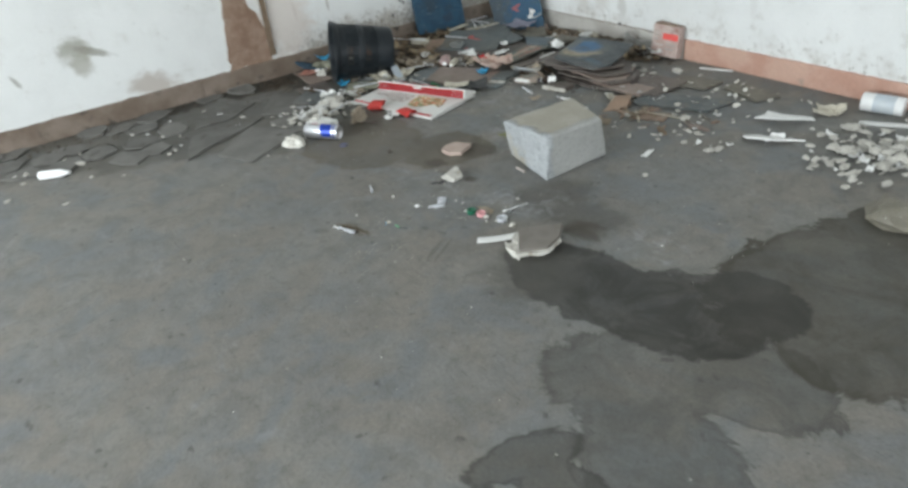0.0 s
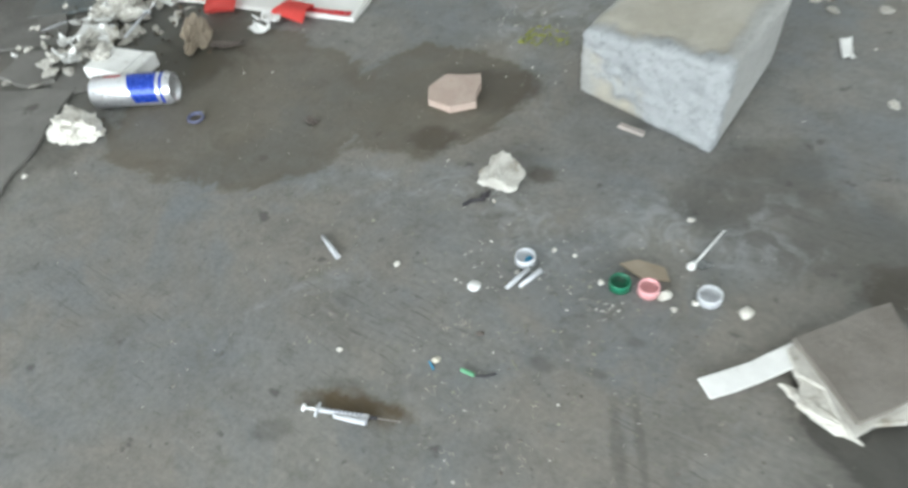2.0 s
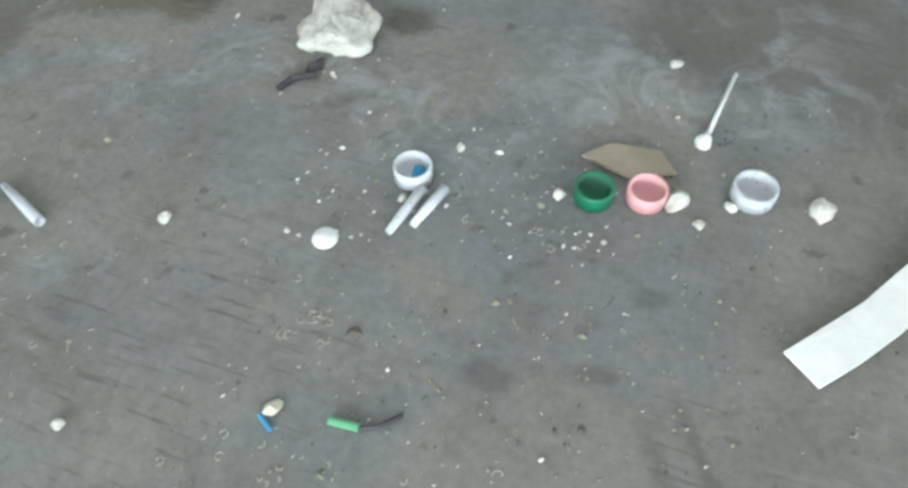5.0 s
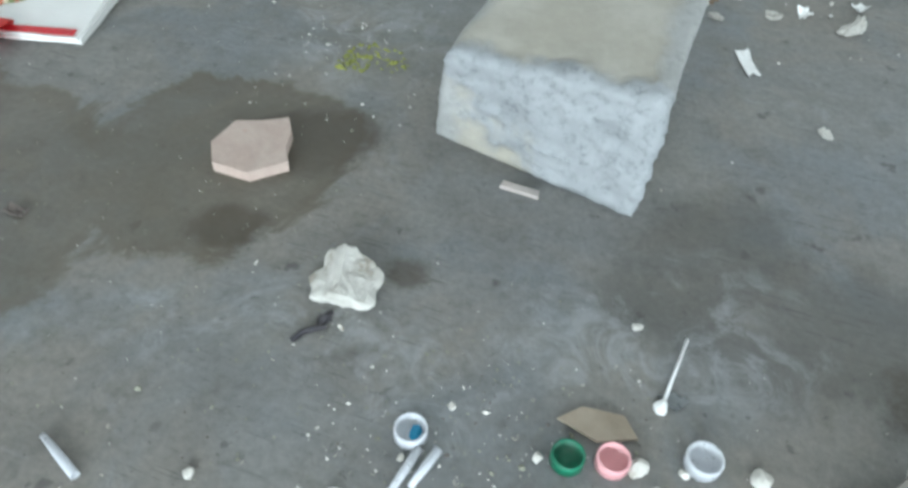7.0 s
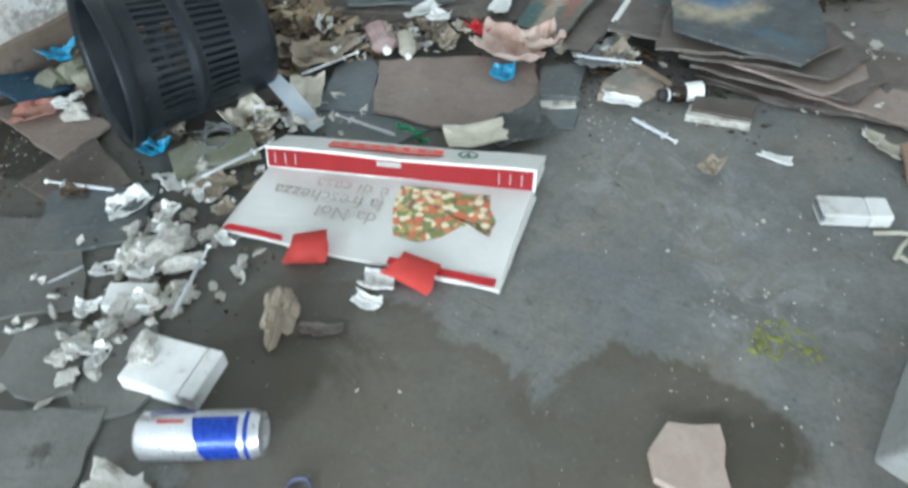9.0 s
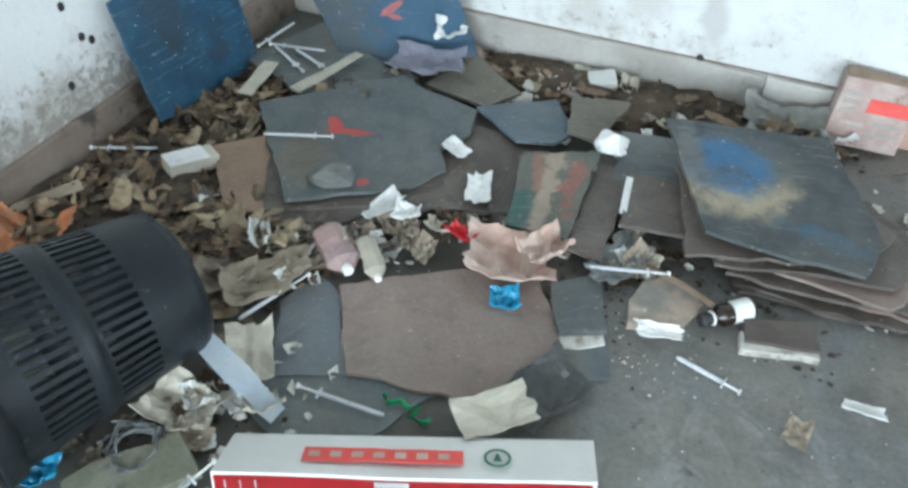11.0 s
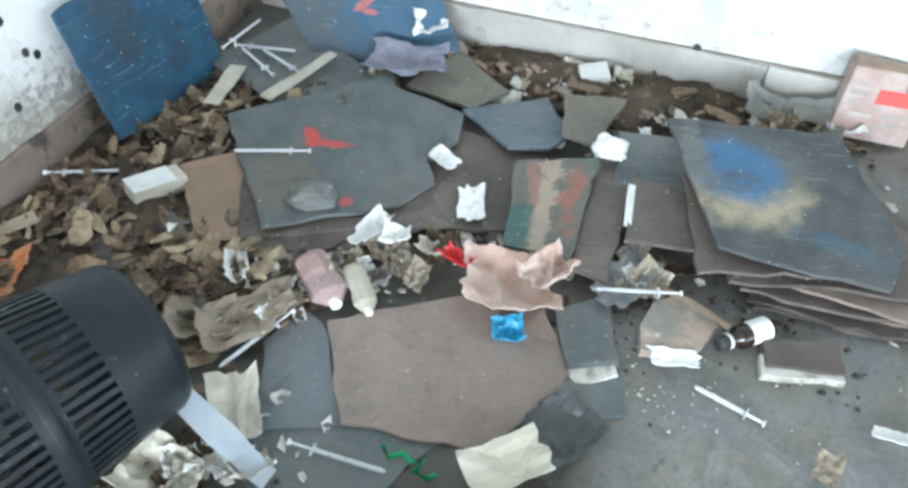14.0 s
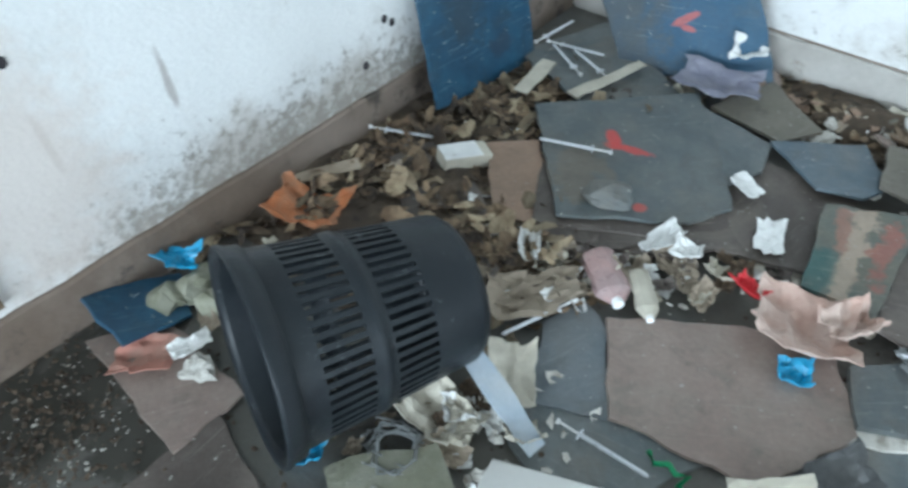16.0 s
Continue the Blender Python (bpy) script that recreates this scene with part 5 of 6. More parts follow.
# ---- waste bin on its side ----
def bin_wall():
    """A tapered wall with two bands of long slots between plain bands."""
    n, rows = 216, []
    bm = bmesh.new()
    zs = [0.0, 0.012, 0.03, 0.09, 0.165, 0.175, 0.30, 0.305, 0.32, 0.345, 0.36, 0.365, 0.495, 0.505, 0.55, 0.60]
    for z in zs:
        r = 0.222 + 0.060 * z / 0.6 + (0.004 if 0.31 < z < 0.35 else 0)
        if z < 0.02:
            r -= 0.016 - z * 0.8
        rows.append([bm.verts.new((r * math.cos(math.tau * i / n), r * math.sin(math.tau * i / n), z)) for i in range(n)])
    for k, (a, b) in enumerate(zip(rows, rows[1:])):
        slotted = zs[k] in (0.175, 0.365)
        for i in range(n):
            if slotted and i % 4 < 2 and i % 108 > 7:
                continue
            bm.faces.new((a[i], a[(i + 1) % n], b[(i + 1) % n], b[i]))
    bmesh.ops.recalc_face_normals(bm, faces=bm.faces)
    bmesh.ops.solidify(bm, geom=bm.faces[:], thickness=0.008)
    return bm


axis = Vector((-0.3319, -0.9362, 0.1156)).normalized()
side = axis.cross(Vector((0, 0, 1))).normalized()
up = side.cross(axis)
frame_bin = Matrix((side, up, axis)).transposed().to_4x4()
waste = base("waste_bin", Matrix.Translation((-6.366, 3.656, 0.262)) @ frame_bin @ pose(0, 0, 0, 0, 0, 20), "black slotted plastic waste bin lying on its side", "bin")
bin_side = part("wall", bin_wall(), BIN, waste, smooth=False)
part("bottom", lathe([(0.0, 0.012), (0.18, 0.010), (0.20, 0.0), (0.208, 0.006), (0.18, 0.018), (0.0, 0.02)], 64), BIN, waste, smooth=True)
part("rim", lathe([(0.278, 0.560), (0.292, 0.563), (0.296, 0.590), (0.304, 0.608), (0.305, 0.618), (0.298, 0.622), (0.286, 0.612), (0.276, 0.600), (0.278, 0.560)], 96), BIN, waste, "wide dusty black rim", True)
part("rib", lathe([(0.251, 0.312), (0.259, 0.317), (0.261, 0.345), (0.254, 0.352)], 96), BIN, bin_side, smooth=True)

# ---- medicine bottle ----
mb = base("medicine_bottle", on_floor(-4.80, 4.432, 0.042, 42), "small dark glass bottle with white label, lying down", "bottle")
glass = part("body", lathe([(0, -0.03), (0.036, -0.028), (0.038, -0.02), (0.038, 0.085), (0.034, 0.094), (0, 0.095)], 24), AMBER, mb, smooth=True)
part("label", lathe([(0.0387, 0.01), (0.0387, 0.082)], 24), PAPER, glass, "white paper label", True)
part("neck", lathe([(0.036, -0.028), (0.018, -0.048), (0.016, -0.07)], 20), AMBER, mb, smooth=True)
part("ring", lathe([(0.02, -0.055), (0.026, -0.055), (0.026, -0.062), (0.02, -0.062)], 20), WHITEP, mb, "white plastic ring", True)
cap = part("cap", lathe([(0.0, -0.098), (0.022, -0.098), (0.024, -0.09), (0.024, -0.066), (0, -0.066)], 20), DARKP, mb, smooth=True)

# ---- crushed bottles ----
for x, y, yaw, ln, r, mt, lb in ((-6.12, 4.15, -39, 0.23, 0.062, PINKCLEAR, "crushed pinkish plastic bottle with dirty water"), (-5.985, 4.16, -48, 0.2, 0.04, CARD, "crushed milky plastic bottle")):
    cb = base("crushed_bottle", on_floor(x, y, 0.055, yaw), lb, "bottle", "crushed bottles")
    bm = lathe([(0.0, -ln / 2), (r * 0.8, -ln / 2), (r, -ln * 0.42), (r, -ln * 0.1), (r * 0.92, 0.0), (r, ln * 0.12), (r, ln * 0.3), (r * 0.5, ln * 0.45), (0.0, ln * 0.46)], 9)
    for vert in bm.verts:
        vert.co += vert.co.normalized() * 0.012 * noise.noise(vert.co * 14 + Vector((x, 0, 0)))
        vert.co.x *= 0.62
    part("body", bm, mt, cb, smooth=False)
    part("neck", lathe([(r * 0.32, ln * 0.44), (r * 0.32, ln * 0.54), (0, ln * 0.545)], 12), WHITEP, cb)


# ---- crumpled papers, cloth, film ----
def scrap(name, x, y, z, yaw, w, d, h, seed, material, label, category="paper", n=10, curl=0.3, tip=(0, 0)):
    return thing(name, crumple(w, d, h, seed, n, curl), material, pose(x, y, z, tip[0], tip[1], yaw), label, category)


scrap("pink_paper", -5.535, 4.33, 0.035, 15, 0.34, 0.29, 0.14, 101, PINK, "crumpled pink and white paper on a brown board", n=14, curl=1.2)
scrap("pink_paper", -5.42, 4.40, 0.08, 60, 0.2, 0.14, 0.10, 131, PINK, "folded pink paper scrap", n=10, curl=0.8)
scrap("blue_wrapper", -5.49, 4.175, 0.03, 20, 0.12, 0.10, 0.065, 102, CYAN, "crumpled blue plastic wrapper", "wrapper")
scrap("white_paper", -5.95, 4.82, 0.10, 60, 0.09, 0.15, 0.02, 103, PAPER, "torn white paper scrap on boards", n=6)
scrap("white_paper", -5.78, 4.645, 0.07, 110, 0.20, 0.11, 0.03, 104, PAPER, "torn white paper with dark marks", n=8)
scrap("white_paper", -6.33, 5.60, 0.17, 30, 0.17, 0.13, 0.09, 105, PAPER, "crushed white paper cup in the corner", n=9, curl=0.8, tip=(40, 0))
thing("white_paper", chunk(0.12, 0.1, 0.08, 106, 3, 0.8), PAPER, pose(-5.38, 5.07, 0.11), "small white crumpled paper ball", "paper")
scrap("white_paper", -4.74, 5.19, 0.172, 0, 0.17, 0.08, 0.015, 107, PAPER, "white paper scrap on a dark board", n=6)
scrap("white_paper", -4.53, 5.64, 0.02, 10, 0.18, 0.12, 0.10, 108, PAPER, "torn white paper by the skirting", n=7)
scrap("white_paper", -6.05, 4.39, 0.075, 80, 0.22, 0.09, 0.05, 109, PAPER, "torn white paper strip", n=8)
scrap("white_paper", -5.96, 4.40, 0.07, 10, 0.12, 0.10, 0.05, 110, PAPER, "small torn white paper", n=7)
scrap("white_paper", -6.39, 4.08, 0.055, 120, 0.15, 0.08, 0.06, 111, PAPER, "torn white plastic wrapper", n=8)
scrap("lilac_cloth", -6.33, 5.36, 0.10, 10, 0.40, 0.24, 0.08, 112, LILAC, "grey lilac cloth rag on boards", "cloth", 14, 0.5)
scrap("plastic_film", -5.19, 4.50, 0.04, 70, 0.30, 0.16, 0.05, 113, GREYFILM, "cloudy crumpled plastic film", "film", 12)
scrap("printed_scrap", -4.99, 4.27, 0.03, 15, 0.18, 0.07, 0.02, 114, PAPER, "white printed paper scrap", n=6)
scrap("black_film", -5.25, 3.90, 0.004, 61, 0.30, 0.22, 0.08, 115, BLACKFILM, "crumpled dark plastic film", "film", 12)
scrap("cream_card", -5.36, 3.75, 0.03, 42, 0.26, 0.16, 0.05, 116, CARD, "folded cream card behind the bag", "card", 6, 0.1)
scrap("crumpled_wrapper", -6.20, 3.40, 0.01, 0, 0.24, 0.19, 0.09, 117, CARD, "crumpled white wrapper beside the bin", "wrapper", 12, 0.5)
scrap("crumpled_wrapper", -6.17, 3.45, 0.0, 40, 0.12, 0.10, 0.07, 118, PAPER, "crumpled white paper beside the bin", "paper", 9, 0.5)
scrap("tan_paper", -6.27, 3.93, 0.03, 50, 0.36, 0.20, 0.09, 119, TANPAPER, "creased tan brown paper", n=9)
scrap("tan_paper", -6.40, 3.86, 0.03, 20, 0.26, 0.16, 0.08, 120, TANPAPER, "creased tan brown paper", n=9)
scrap("corrugated_card", -6.13, 3.64, 0.03, 125, 0.26, 0.16, 0.05, 121, CARD, "frayed white corrugated card", "card", 14, 0.6)
scrap("orange_paper", -7.14, 3.74, 0.02, 20, 0.32, 0.24, 0.12, 122, ORANGE, "crumpled orange paper by the wall", n=10, curl=0.6)
scrap("blue_bag", -7.27, 3.27, 0.06, 30, 0.17, 0.11, 0.09, 123, CYAN, "crumpled sky blue plastic scrap", "wrapper", 8, 0.6)
scrap("blue_bag", -6.42, 3.08, 0.01, 30, 0.13, 0.09, 0.06, 124, CYAN, "crumpled sky blue plastic scrap", "wrapper", 8, 0.6)
scrap("pink_glove", -7.04, 2.98, 0.02, 40, 0.22, 0.16, 0.05, 125, FLESH, "crumpled pink rubber scrap on a board", "rubber", 8)
thing("brown_wad", chunk(0.19, 0.075, 0.11, 126, 4, 0.9), TANPAPER, pose(-5.41, 2.72, 0, 0, 0, 112), "grey brown crumpled paper wad", "paper")
# black leaf-like shadow by the brown wad, modelled as a dark crumpled sheet
scrap("dark_leaf", -5.28, 2.75, 0.0, 30, 0.15, 0.05, 0.015, 127, DARKBROWN, "dark leaf-shaped shadow patch on damp floor", "leaf", 8)
thing("paper_wad", chunk(0.22, 0.15, 0.08, 128, 4, 1.2), PLASTER, pose(-5.33, 2.03, 0, 0, 0, 10), "crumpled white paper wad beside the can", "paper")
thing("torn_paper", slab([(-0.21, 0.0), (-0.14, 0.03), (-0.12, 0.10), (-0.08, 0.03), (0.08, 0.02), (0.2, 0.05), (0.22, 0.02), (0.06, -0.05), (-0.1, -0.045)], 0.012, 129, 0.014, 0.06), PAPER, pose(-2.674, 4.98, 0.02, 4, -3, 34), "torn pale plaster skin on the floor", "paper")
thing("torn_paper", slab([(-0.2, 0.03), (-0.1, 0.07), (0.05, 0.02), (0.13, 0.06), (0.17, 0.01), (0.23, -0.01), (0.1, -0.03), (-0.02, -0.075), (-0.17, -0.04)], 0.012, 130, 0.016, 0.06), PAPER, pose(-2.53, 4.62, 0.02, -4, 3, 30), "torn pale plaster skin on the floor", "paper")
scrap("folded_card", -2.514, 5.33, 0.0, 30, 0.24, 0.14, 0.08, 133, CARD, "folded cream card near the wall", "card", 6, 0.1)
scrap("white_shard", -3.04, 3.868, 0.0, 110, 0.16, 0.05, 0.01, 134, PAPER, "narrow white paper shard", n=5)
scrap("white_shard", -4.36, 4.24, 0.0, 0, 0.14, 0.06, 0.03, 135, PAPER, "small torn white paper", n=7)
scrap("white_shard", -4.05, 4.52, 0.0, -30, 0.20, 0.08, 0.04, 136, CARD, "torn pale paper edge", n=7)
scrap("red_wrapper", -5.73, 4.36, 0.08, -20, 0.13, 0.07, 0.05, 137, RED, "small red plastic wrapper", "wrapper", 7, 0.6)
scrap("grey_rag", -4.74, 5.62, 0.01, 5, 0.42, 0.26, 0.17, 161, RAG, "grey dirty rag slumped against the skirting", "rag", 12, 0.5, (25, 0))
thing("pale_strip", slab([(-0.17, 0.035), (0.0, 0.04), (0.17, 0.03), (0.18, -0.03), (0.0, -0.04), (-0.16, -0.035)], 0.006, 141, 0.003, 0.03), PALEBLUE, pose(-6.085, 3.535, 0.085, 0, 14, -17), "pale blue plastic strip leaning on the bin", "strip")
thing("white_strip", slab([(-0.11, 0.012), (0.11, 0.016), (0.11, -0.01), (-0.11, -0.014)], 0.005, 142, 0.003, 0.01), PAPER, pose(-5.246, 4.818, 0.10, 0, 0, 96), "narrow white strip on boards", "strip")
thing("pale_strip", slab([(-0.21, 0.03), (0.21, 0.022), (0.21, -0.02), (-0.21, -0.03)], 0.008, 143, 0.005, 0.01), CARD, pose(-6.725, 5.113, 0.105, 0, 0, 75), "pale grey wooden slat on the heap", "strip")
thing("pale_strip", slab([(-0.14, 0.035), (0.14, 0.04), (0.14, -0.03), (-0.14, -0.035)], 0.008, 144, 0.005, 0.01), CARD, pose(-6.999, 4.956, 0.085, 0, 0, 98), "pale grey wooden slat on the heap", "strip")
thing("tan_strip", slab([(-0.13, 0.025), (0.13, 0.03), (0.13, -0.03), (-0.13, -0.025)], 0.012, 145, 0.005, 0.01), TANPAPER, pose(-7.25, 3.93, 0.06, 0, 0, 60), "tan wooden slat by the wall", "strip")
thing("brown_stick", tube([(-0.13, 0, 0.0), (0, 0.006, 0.01), (0.13, 0, 0.012)], 0.011, 8), WOOD, pose(-4.97, 4.474, 0.06, 0, 0, -23), "thin brown stick on the boards", "stick")
thing("white_strip", slab([(-0.15, 0.014), (0.15, 0.016), (0.15, -0.012), (-0.15, -0.014)], 0.012, 146, 0.003), PAPER, pose(-3.834, 5.66, 0.01, 0, 0, 20), "narrow white slat by the skirting", "strip")
thing("white_strip", slab([(-0.3, 0.02), (0.3, 0.02), (0.3, -0.02), (-0.3, -0.02)], 0.02, 147, 0.004), PAPER, pose(-2.0, 5.45, 0.0, 0, 0, 29), "long white slat on the floor", "strip")
thing("green_twist", tube([(-0.08, 0.02, 0.02), (-0.05, -0.01, 0.03), (-0.02, 0.02, 0.022), (0.01, 0.0, 0.03), (0.04, 0.02, 0.025), (0.03, -0.02, 0.02), (0.07, -0.025, 0.02), (0.085, -0.005, 0.02)], 0.009, 7), BRIGHTGREEN, pose(-5.61, 3.675, 0.004), "bright green twisted plastic strip", "plastic strip", smooth=True)
for i in range(5):
    r2 = random.Random(300 + i)
    path = [(0.12 * math.cos(k * 0.9 + i) * r2.uniform(0.4, 1), 0.09 * math.sin(k * 0.9 + i) * r2.uniform(0.4, 1), 0.03 + 0.05 * r2.random()) for k in range(12)]
    thing("white_thread", tube(path, 0.0035, 5), GREYFILM, pose(-6.22, 3.24, 0.0, 0, 0, i * 50), "tangled white thread under the bin", "thread", "threads")

# cylinder and stone by the north wall, lath, brick stub
cy = base("paint_tin", on_floor(-2.25, 5.60, 0.075, 12), "white plastic cylinder lying by the wall", "container")
part("body", lathe([(0, -0.15), (0.068, -0.15), (0.072, -0.14), (0.072, 0.14), (0.068, 0.15), (0, 0.15)], 24), WHITEP, cy, smooth=True)
part("label", lathe([(0.0725, -0.06), (0.0725, 0.09)], 24), PALEBLUE, cy, "grey blue label", True)
thing("tan_stone", chunk(0.34, 0.26, 0.15, 17), KHAKI, pose(-1.33, 4.10, 0), "tan brown stone at the edge of rubble", "stone")
carton = base("carton", pose(-4.445, 5.665, 0.03, -8, 2, 6), "faded pinkish printed cardboard carton against the wall", "carton")
part("body", box((-0.150, -0.045, 0.0), (0.150, 0.045, 0.30), 0.006), BRICK, carton)
part("flap", slab([(-0.148, -0.04), (0.148, -0.044), (0.14, 0.04), (-0.145, 0.044)], 0.005, 152, 0.003), TAN, carton, "brown torn flap", m=pose(0, 0, 0.302, 6, 3, 0))
part("red_panel", box((-0.03, -0.0485, 0.165), (0.140, -0.046, 0.225)), REDTAPE, carton, "faded red printed panel")
for k, (x0, z0, w0) in enumerate(((-0.135, 0.225, 0.07), (-0.13, 0.19, 0.06), (-0.125, 0.150, 0.05), (-0.11, 0.10, 0.09), (0.02, 0.11, 0.09), (0.0, 0.07, 0.11))):
    part("print_bar", box((x0, -0.048, z0), (x0 + w0, -0.046, z0 + 0.018)), INK, carton)
thing("lath", slab([(-0.03, 0), (0.03, 0), (0.028, 0.6), (0.026, 0.95), (-0.026, 0.95), (-0.03, 0.6)], 0.022, 151, 0.003), WOOD, Matrix.Translation((LX + 0.009, 2.735, 0.25)) @ Matrix(((0, 0, 1, 0), (1, 0, 0, 0), (0, 1, 0, 0), (0, 0, 0, 1))), "old wooden lath fixed to the peeled wall", "lath", kind="structure")
thing("drink_bottle", lathe([(0, -0.13), (0.036, -0.13), (0.038, -0.12), (0.038, 0.05), (0.018, 0.1), (0.016, 0.13), (0, 0.13)], 18), WHITEP, on_floor(-6.30, 0.25, 0.04, 60), "white plastic bottle lying in the grime", "bottle", smooth=True)

# ---- plaster rubble ----
RUBBLE = [mesh_of("plaster_lump", chunk(1, 0.8, 0.6, 500 + i, 3, 0.85), PLASTER) for i in range(6)] + [mesh_of("plaster_shard", slab([(-0.5, -0.25), (0.1, -0.42), (0.5, -0.1), (0.35, 0.3), (-0.3, 0.38)], 0.2, 510 + i, 0.09, 0.1), PLASTER) for i in range(5)] + [mesh_of("paper_ball", crumple(1, 0.8, 0.6, 520 + i, 9, 0.3), PAPER) for i in range(3)]
rng = random.Random(77)


def lump(x, y, z, s, label, group, material=None):
    ob = new("plaster_lump", rng.choice(RUBBLE))
    ob.matrix_world = pose(x, y, z, rng.uniform(-12, 12), rng.uniform(-12, 12), rng.uniform(0, 360)) @ Matrix.Diagonal((s, s * rng.uniform(0.5, 1.1), s * rng.uniform(0.5, 1.0), 1))
    tagged(ob, label, "rubble", group)


for x, y, s in ((-6.23, 2.81, 0.17), (-6.13, 2.76, 0.12), (-6.0, 2.68, 0.15), (-6.05, 2.57, 0.13), (-5.84, 2.36, 0.17), (-5.77, 2.62, 0.12), (-5.95, 2.76, 0.10), (-6.02, 2.98, 0.12), (-6.10, 3.02, 0.13), (-5.90, 2.86, 0.09), (-5.92, 2.6, 0.11), (-5.97, 2.41, 0.09)):
    lump(x, y, 0, s, "white plaster lump in a rubble heap", "rubble by the bag")
for i in range(34):
    k = rng.random()
    lump(-6.10 + 0.36 * k + rng.gauss(0, 0.06), 3.0 - 0.72 * k + rng.gauss(0, 0.08), rng.uniform(0, 0.05), rng.uniform(0.06, 0.13), "cream white plaster lump in a rubble heap", "rubble by the bag")
for i in range(60):
    lump(rng.gauss(-5.98, 0.16), rng.gauss(2.64, 0.24), 0, rng.uniform(0.03, 0.075), "small white plaster lump", "rubble by the bag")
for i in range(115):
    lump(rng.gauss(-1.90, 0.16), rng.gauss(4.84, 0.24), rng.uniform(0, 0.04), rng.uniform(0.03, 0.10), "white plaster shard in a heap by the wall", "rubble by the wall")
for i in range(48):
    lump(rng.uniform(-3.7, -2.7), rng.gauss(4.35, 0.25), 0, rng.uniform(0.02, 0.07), "small white plaster crumb on concrete", "crumbs behind the block")
for i in range(20):
    lump(rng.uniform(-4.4, -1.2), rng.gauss(5.3, 0.18), 0, rng.uniform(0.04, 0.11), "white plaster piece by the skirting", "rubble along the wall")
for i in range(26):
    lump(rng.uniform(-6.9, -5.6), rng.uniform(-0.2, 2.1), 0, rng.uniform(0.02, 0.07), "small dirty plaster piece along the wall", "rubble along the mouldy wall")
for i in range(26):
    lump(rng.uniform(-6.1, -4.9), rng.uniform(4.9, 5.65), 0.04, rng.uniform(0.03, 0.09), "small plaster piece on the heap", "rubble on the boards")
lump(-6.86, 3.05, 0.03, 0.11, "grey white plaster lump on a board", "rubble on the boards")
for i in range(8):
    thing("olive_lump", chunk(0.12, 0.09, 0.07, 900 + i, 2), OLIVE, pose(-7.12 + rng.uniform(-0.1, 0.1), 3.2 + rng.uniform(-0.12, 0.12), 0.02, 0, 0, i * 40), "olive grey mortar lump", "rubble", "rubble by the bin")
thing("grey_pebble", chunk(0.16, 0.12, 0.06, 46, 3), SLATE, pose(-6.30, 4.44, 0.10, 0, 0, 30), "dark grey lump on a slate board", "stone")


# ---- old plaster plates and cracks along the west wall ----
PLATES = [(-5.60, 1.81, 134, [(-0.23, 0.28), (0.41, 0.28), (0.3, -0.27), (-0.09, -0.19), (-0.38, -0.1)]), (-6.05, 1.63, 85, [(-0.23, 0.21), (0.46, 0.21), (0.26, 0.06), (-0.13, -0.17), (-0.39, -0.35)]),
          (-6.75, 1.87, 122, [(0.06, 0.27), (0.33, 0.27), (0.26, -0.22), (-0.16, -0.26), (-0.47, -0.06)]), (-6.35, 2.42, 23, [(-0.41, 0.2), (0.13, 0.2), (0.33, -0.14), (-0.08, -0.3)])]
for i, (x, y, yaw, out) in enumerate(PLATES):
    thing("plaster_plate", slab(out, 0.012, 640 + i, 0.012, 0.006), FLOOR_PLATE, pose(x, y, 0.003, 0, 0, yaw), "thin grimy grey screed plate, cracked loose", "screed plate", "loose screed plates")
r2 = random.Random(66)
for gx in range(7):
    for gy in range(13):
        x, y = -7.18 + gx * 0.31 + r2.uniform(-0.07, 0.07), -1.5 + gy * 0.31 + (gx % 2) * 0.15 + r2.uniform(-0.07, 0.07)
        if x - 0.62 * min(y, 1.9) > -6.62 or r2.random() < 0.16 or any(math.hypot(x - px, y - py) < 0.46 for px, py, _, _ in PLATES):
            continue
        out = [(0.185 * math.cos(a) * r2.uniform(0.7, 1.12), 0.175 * math.sin(a) * r2.uniform(0.7, 1.12)) for a in (k * math.tau / 6 + r2.uniform(-0.3, 0.3) for k in range(6))]
        thing("plaster_plate", slab(out, r2.uniform(0.008, 0.022), 700 + gx * 13 + gy, 0.014, 0.008), FLOOR_PLATE, pose(x, y, 0.004, r2.uniform(-2, 2), r2.uniform(-2.5, 2.5), r2.uniform(0, 360)), "thin grimy grey screed plate, cracked loose", "screed plate", "loose screed plates")


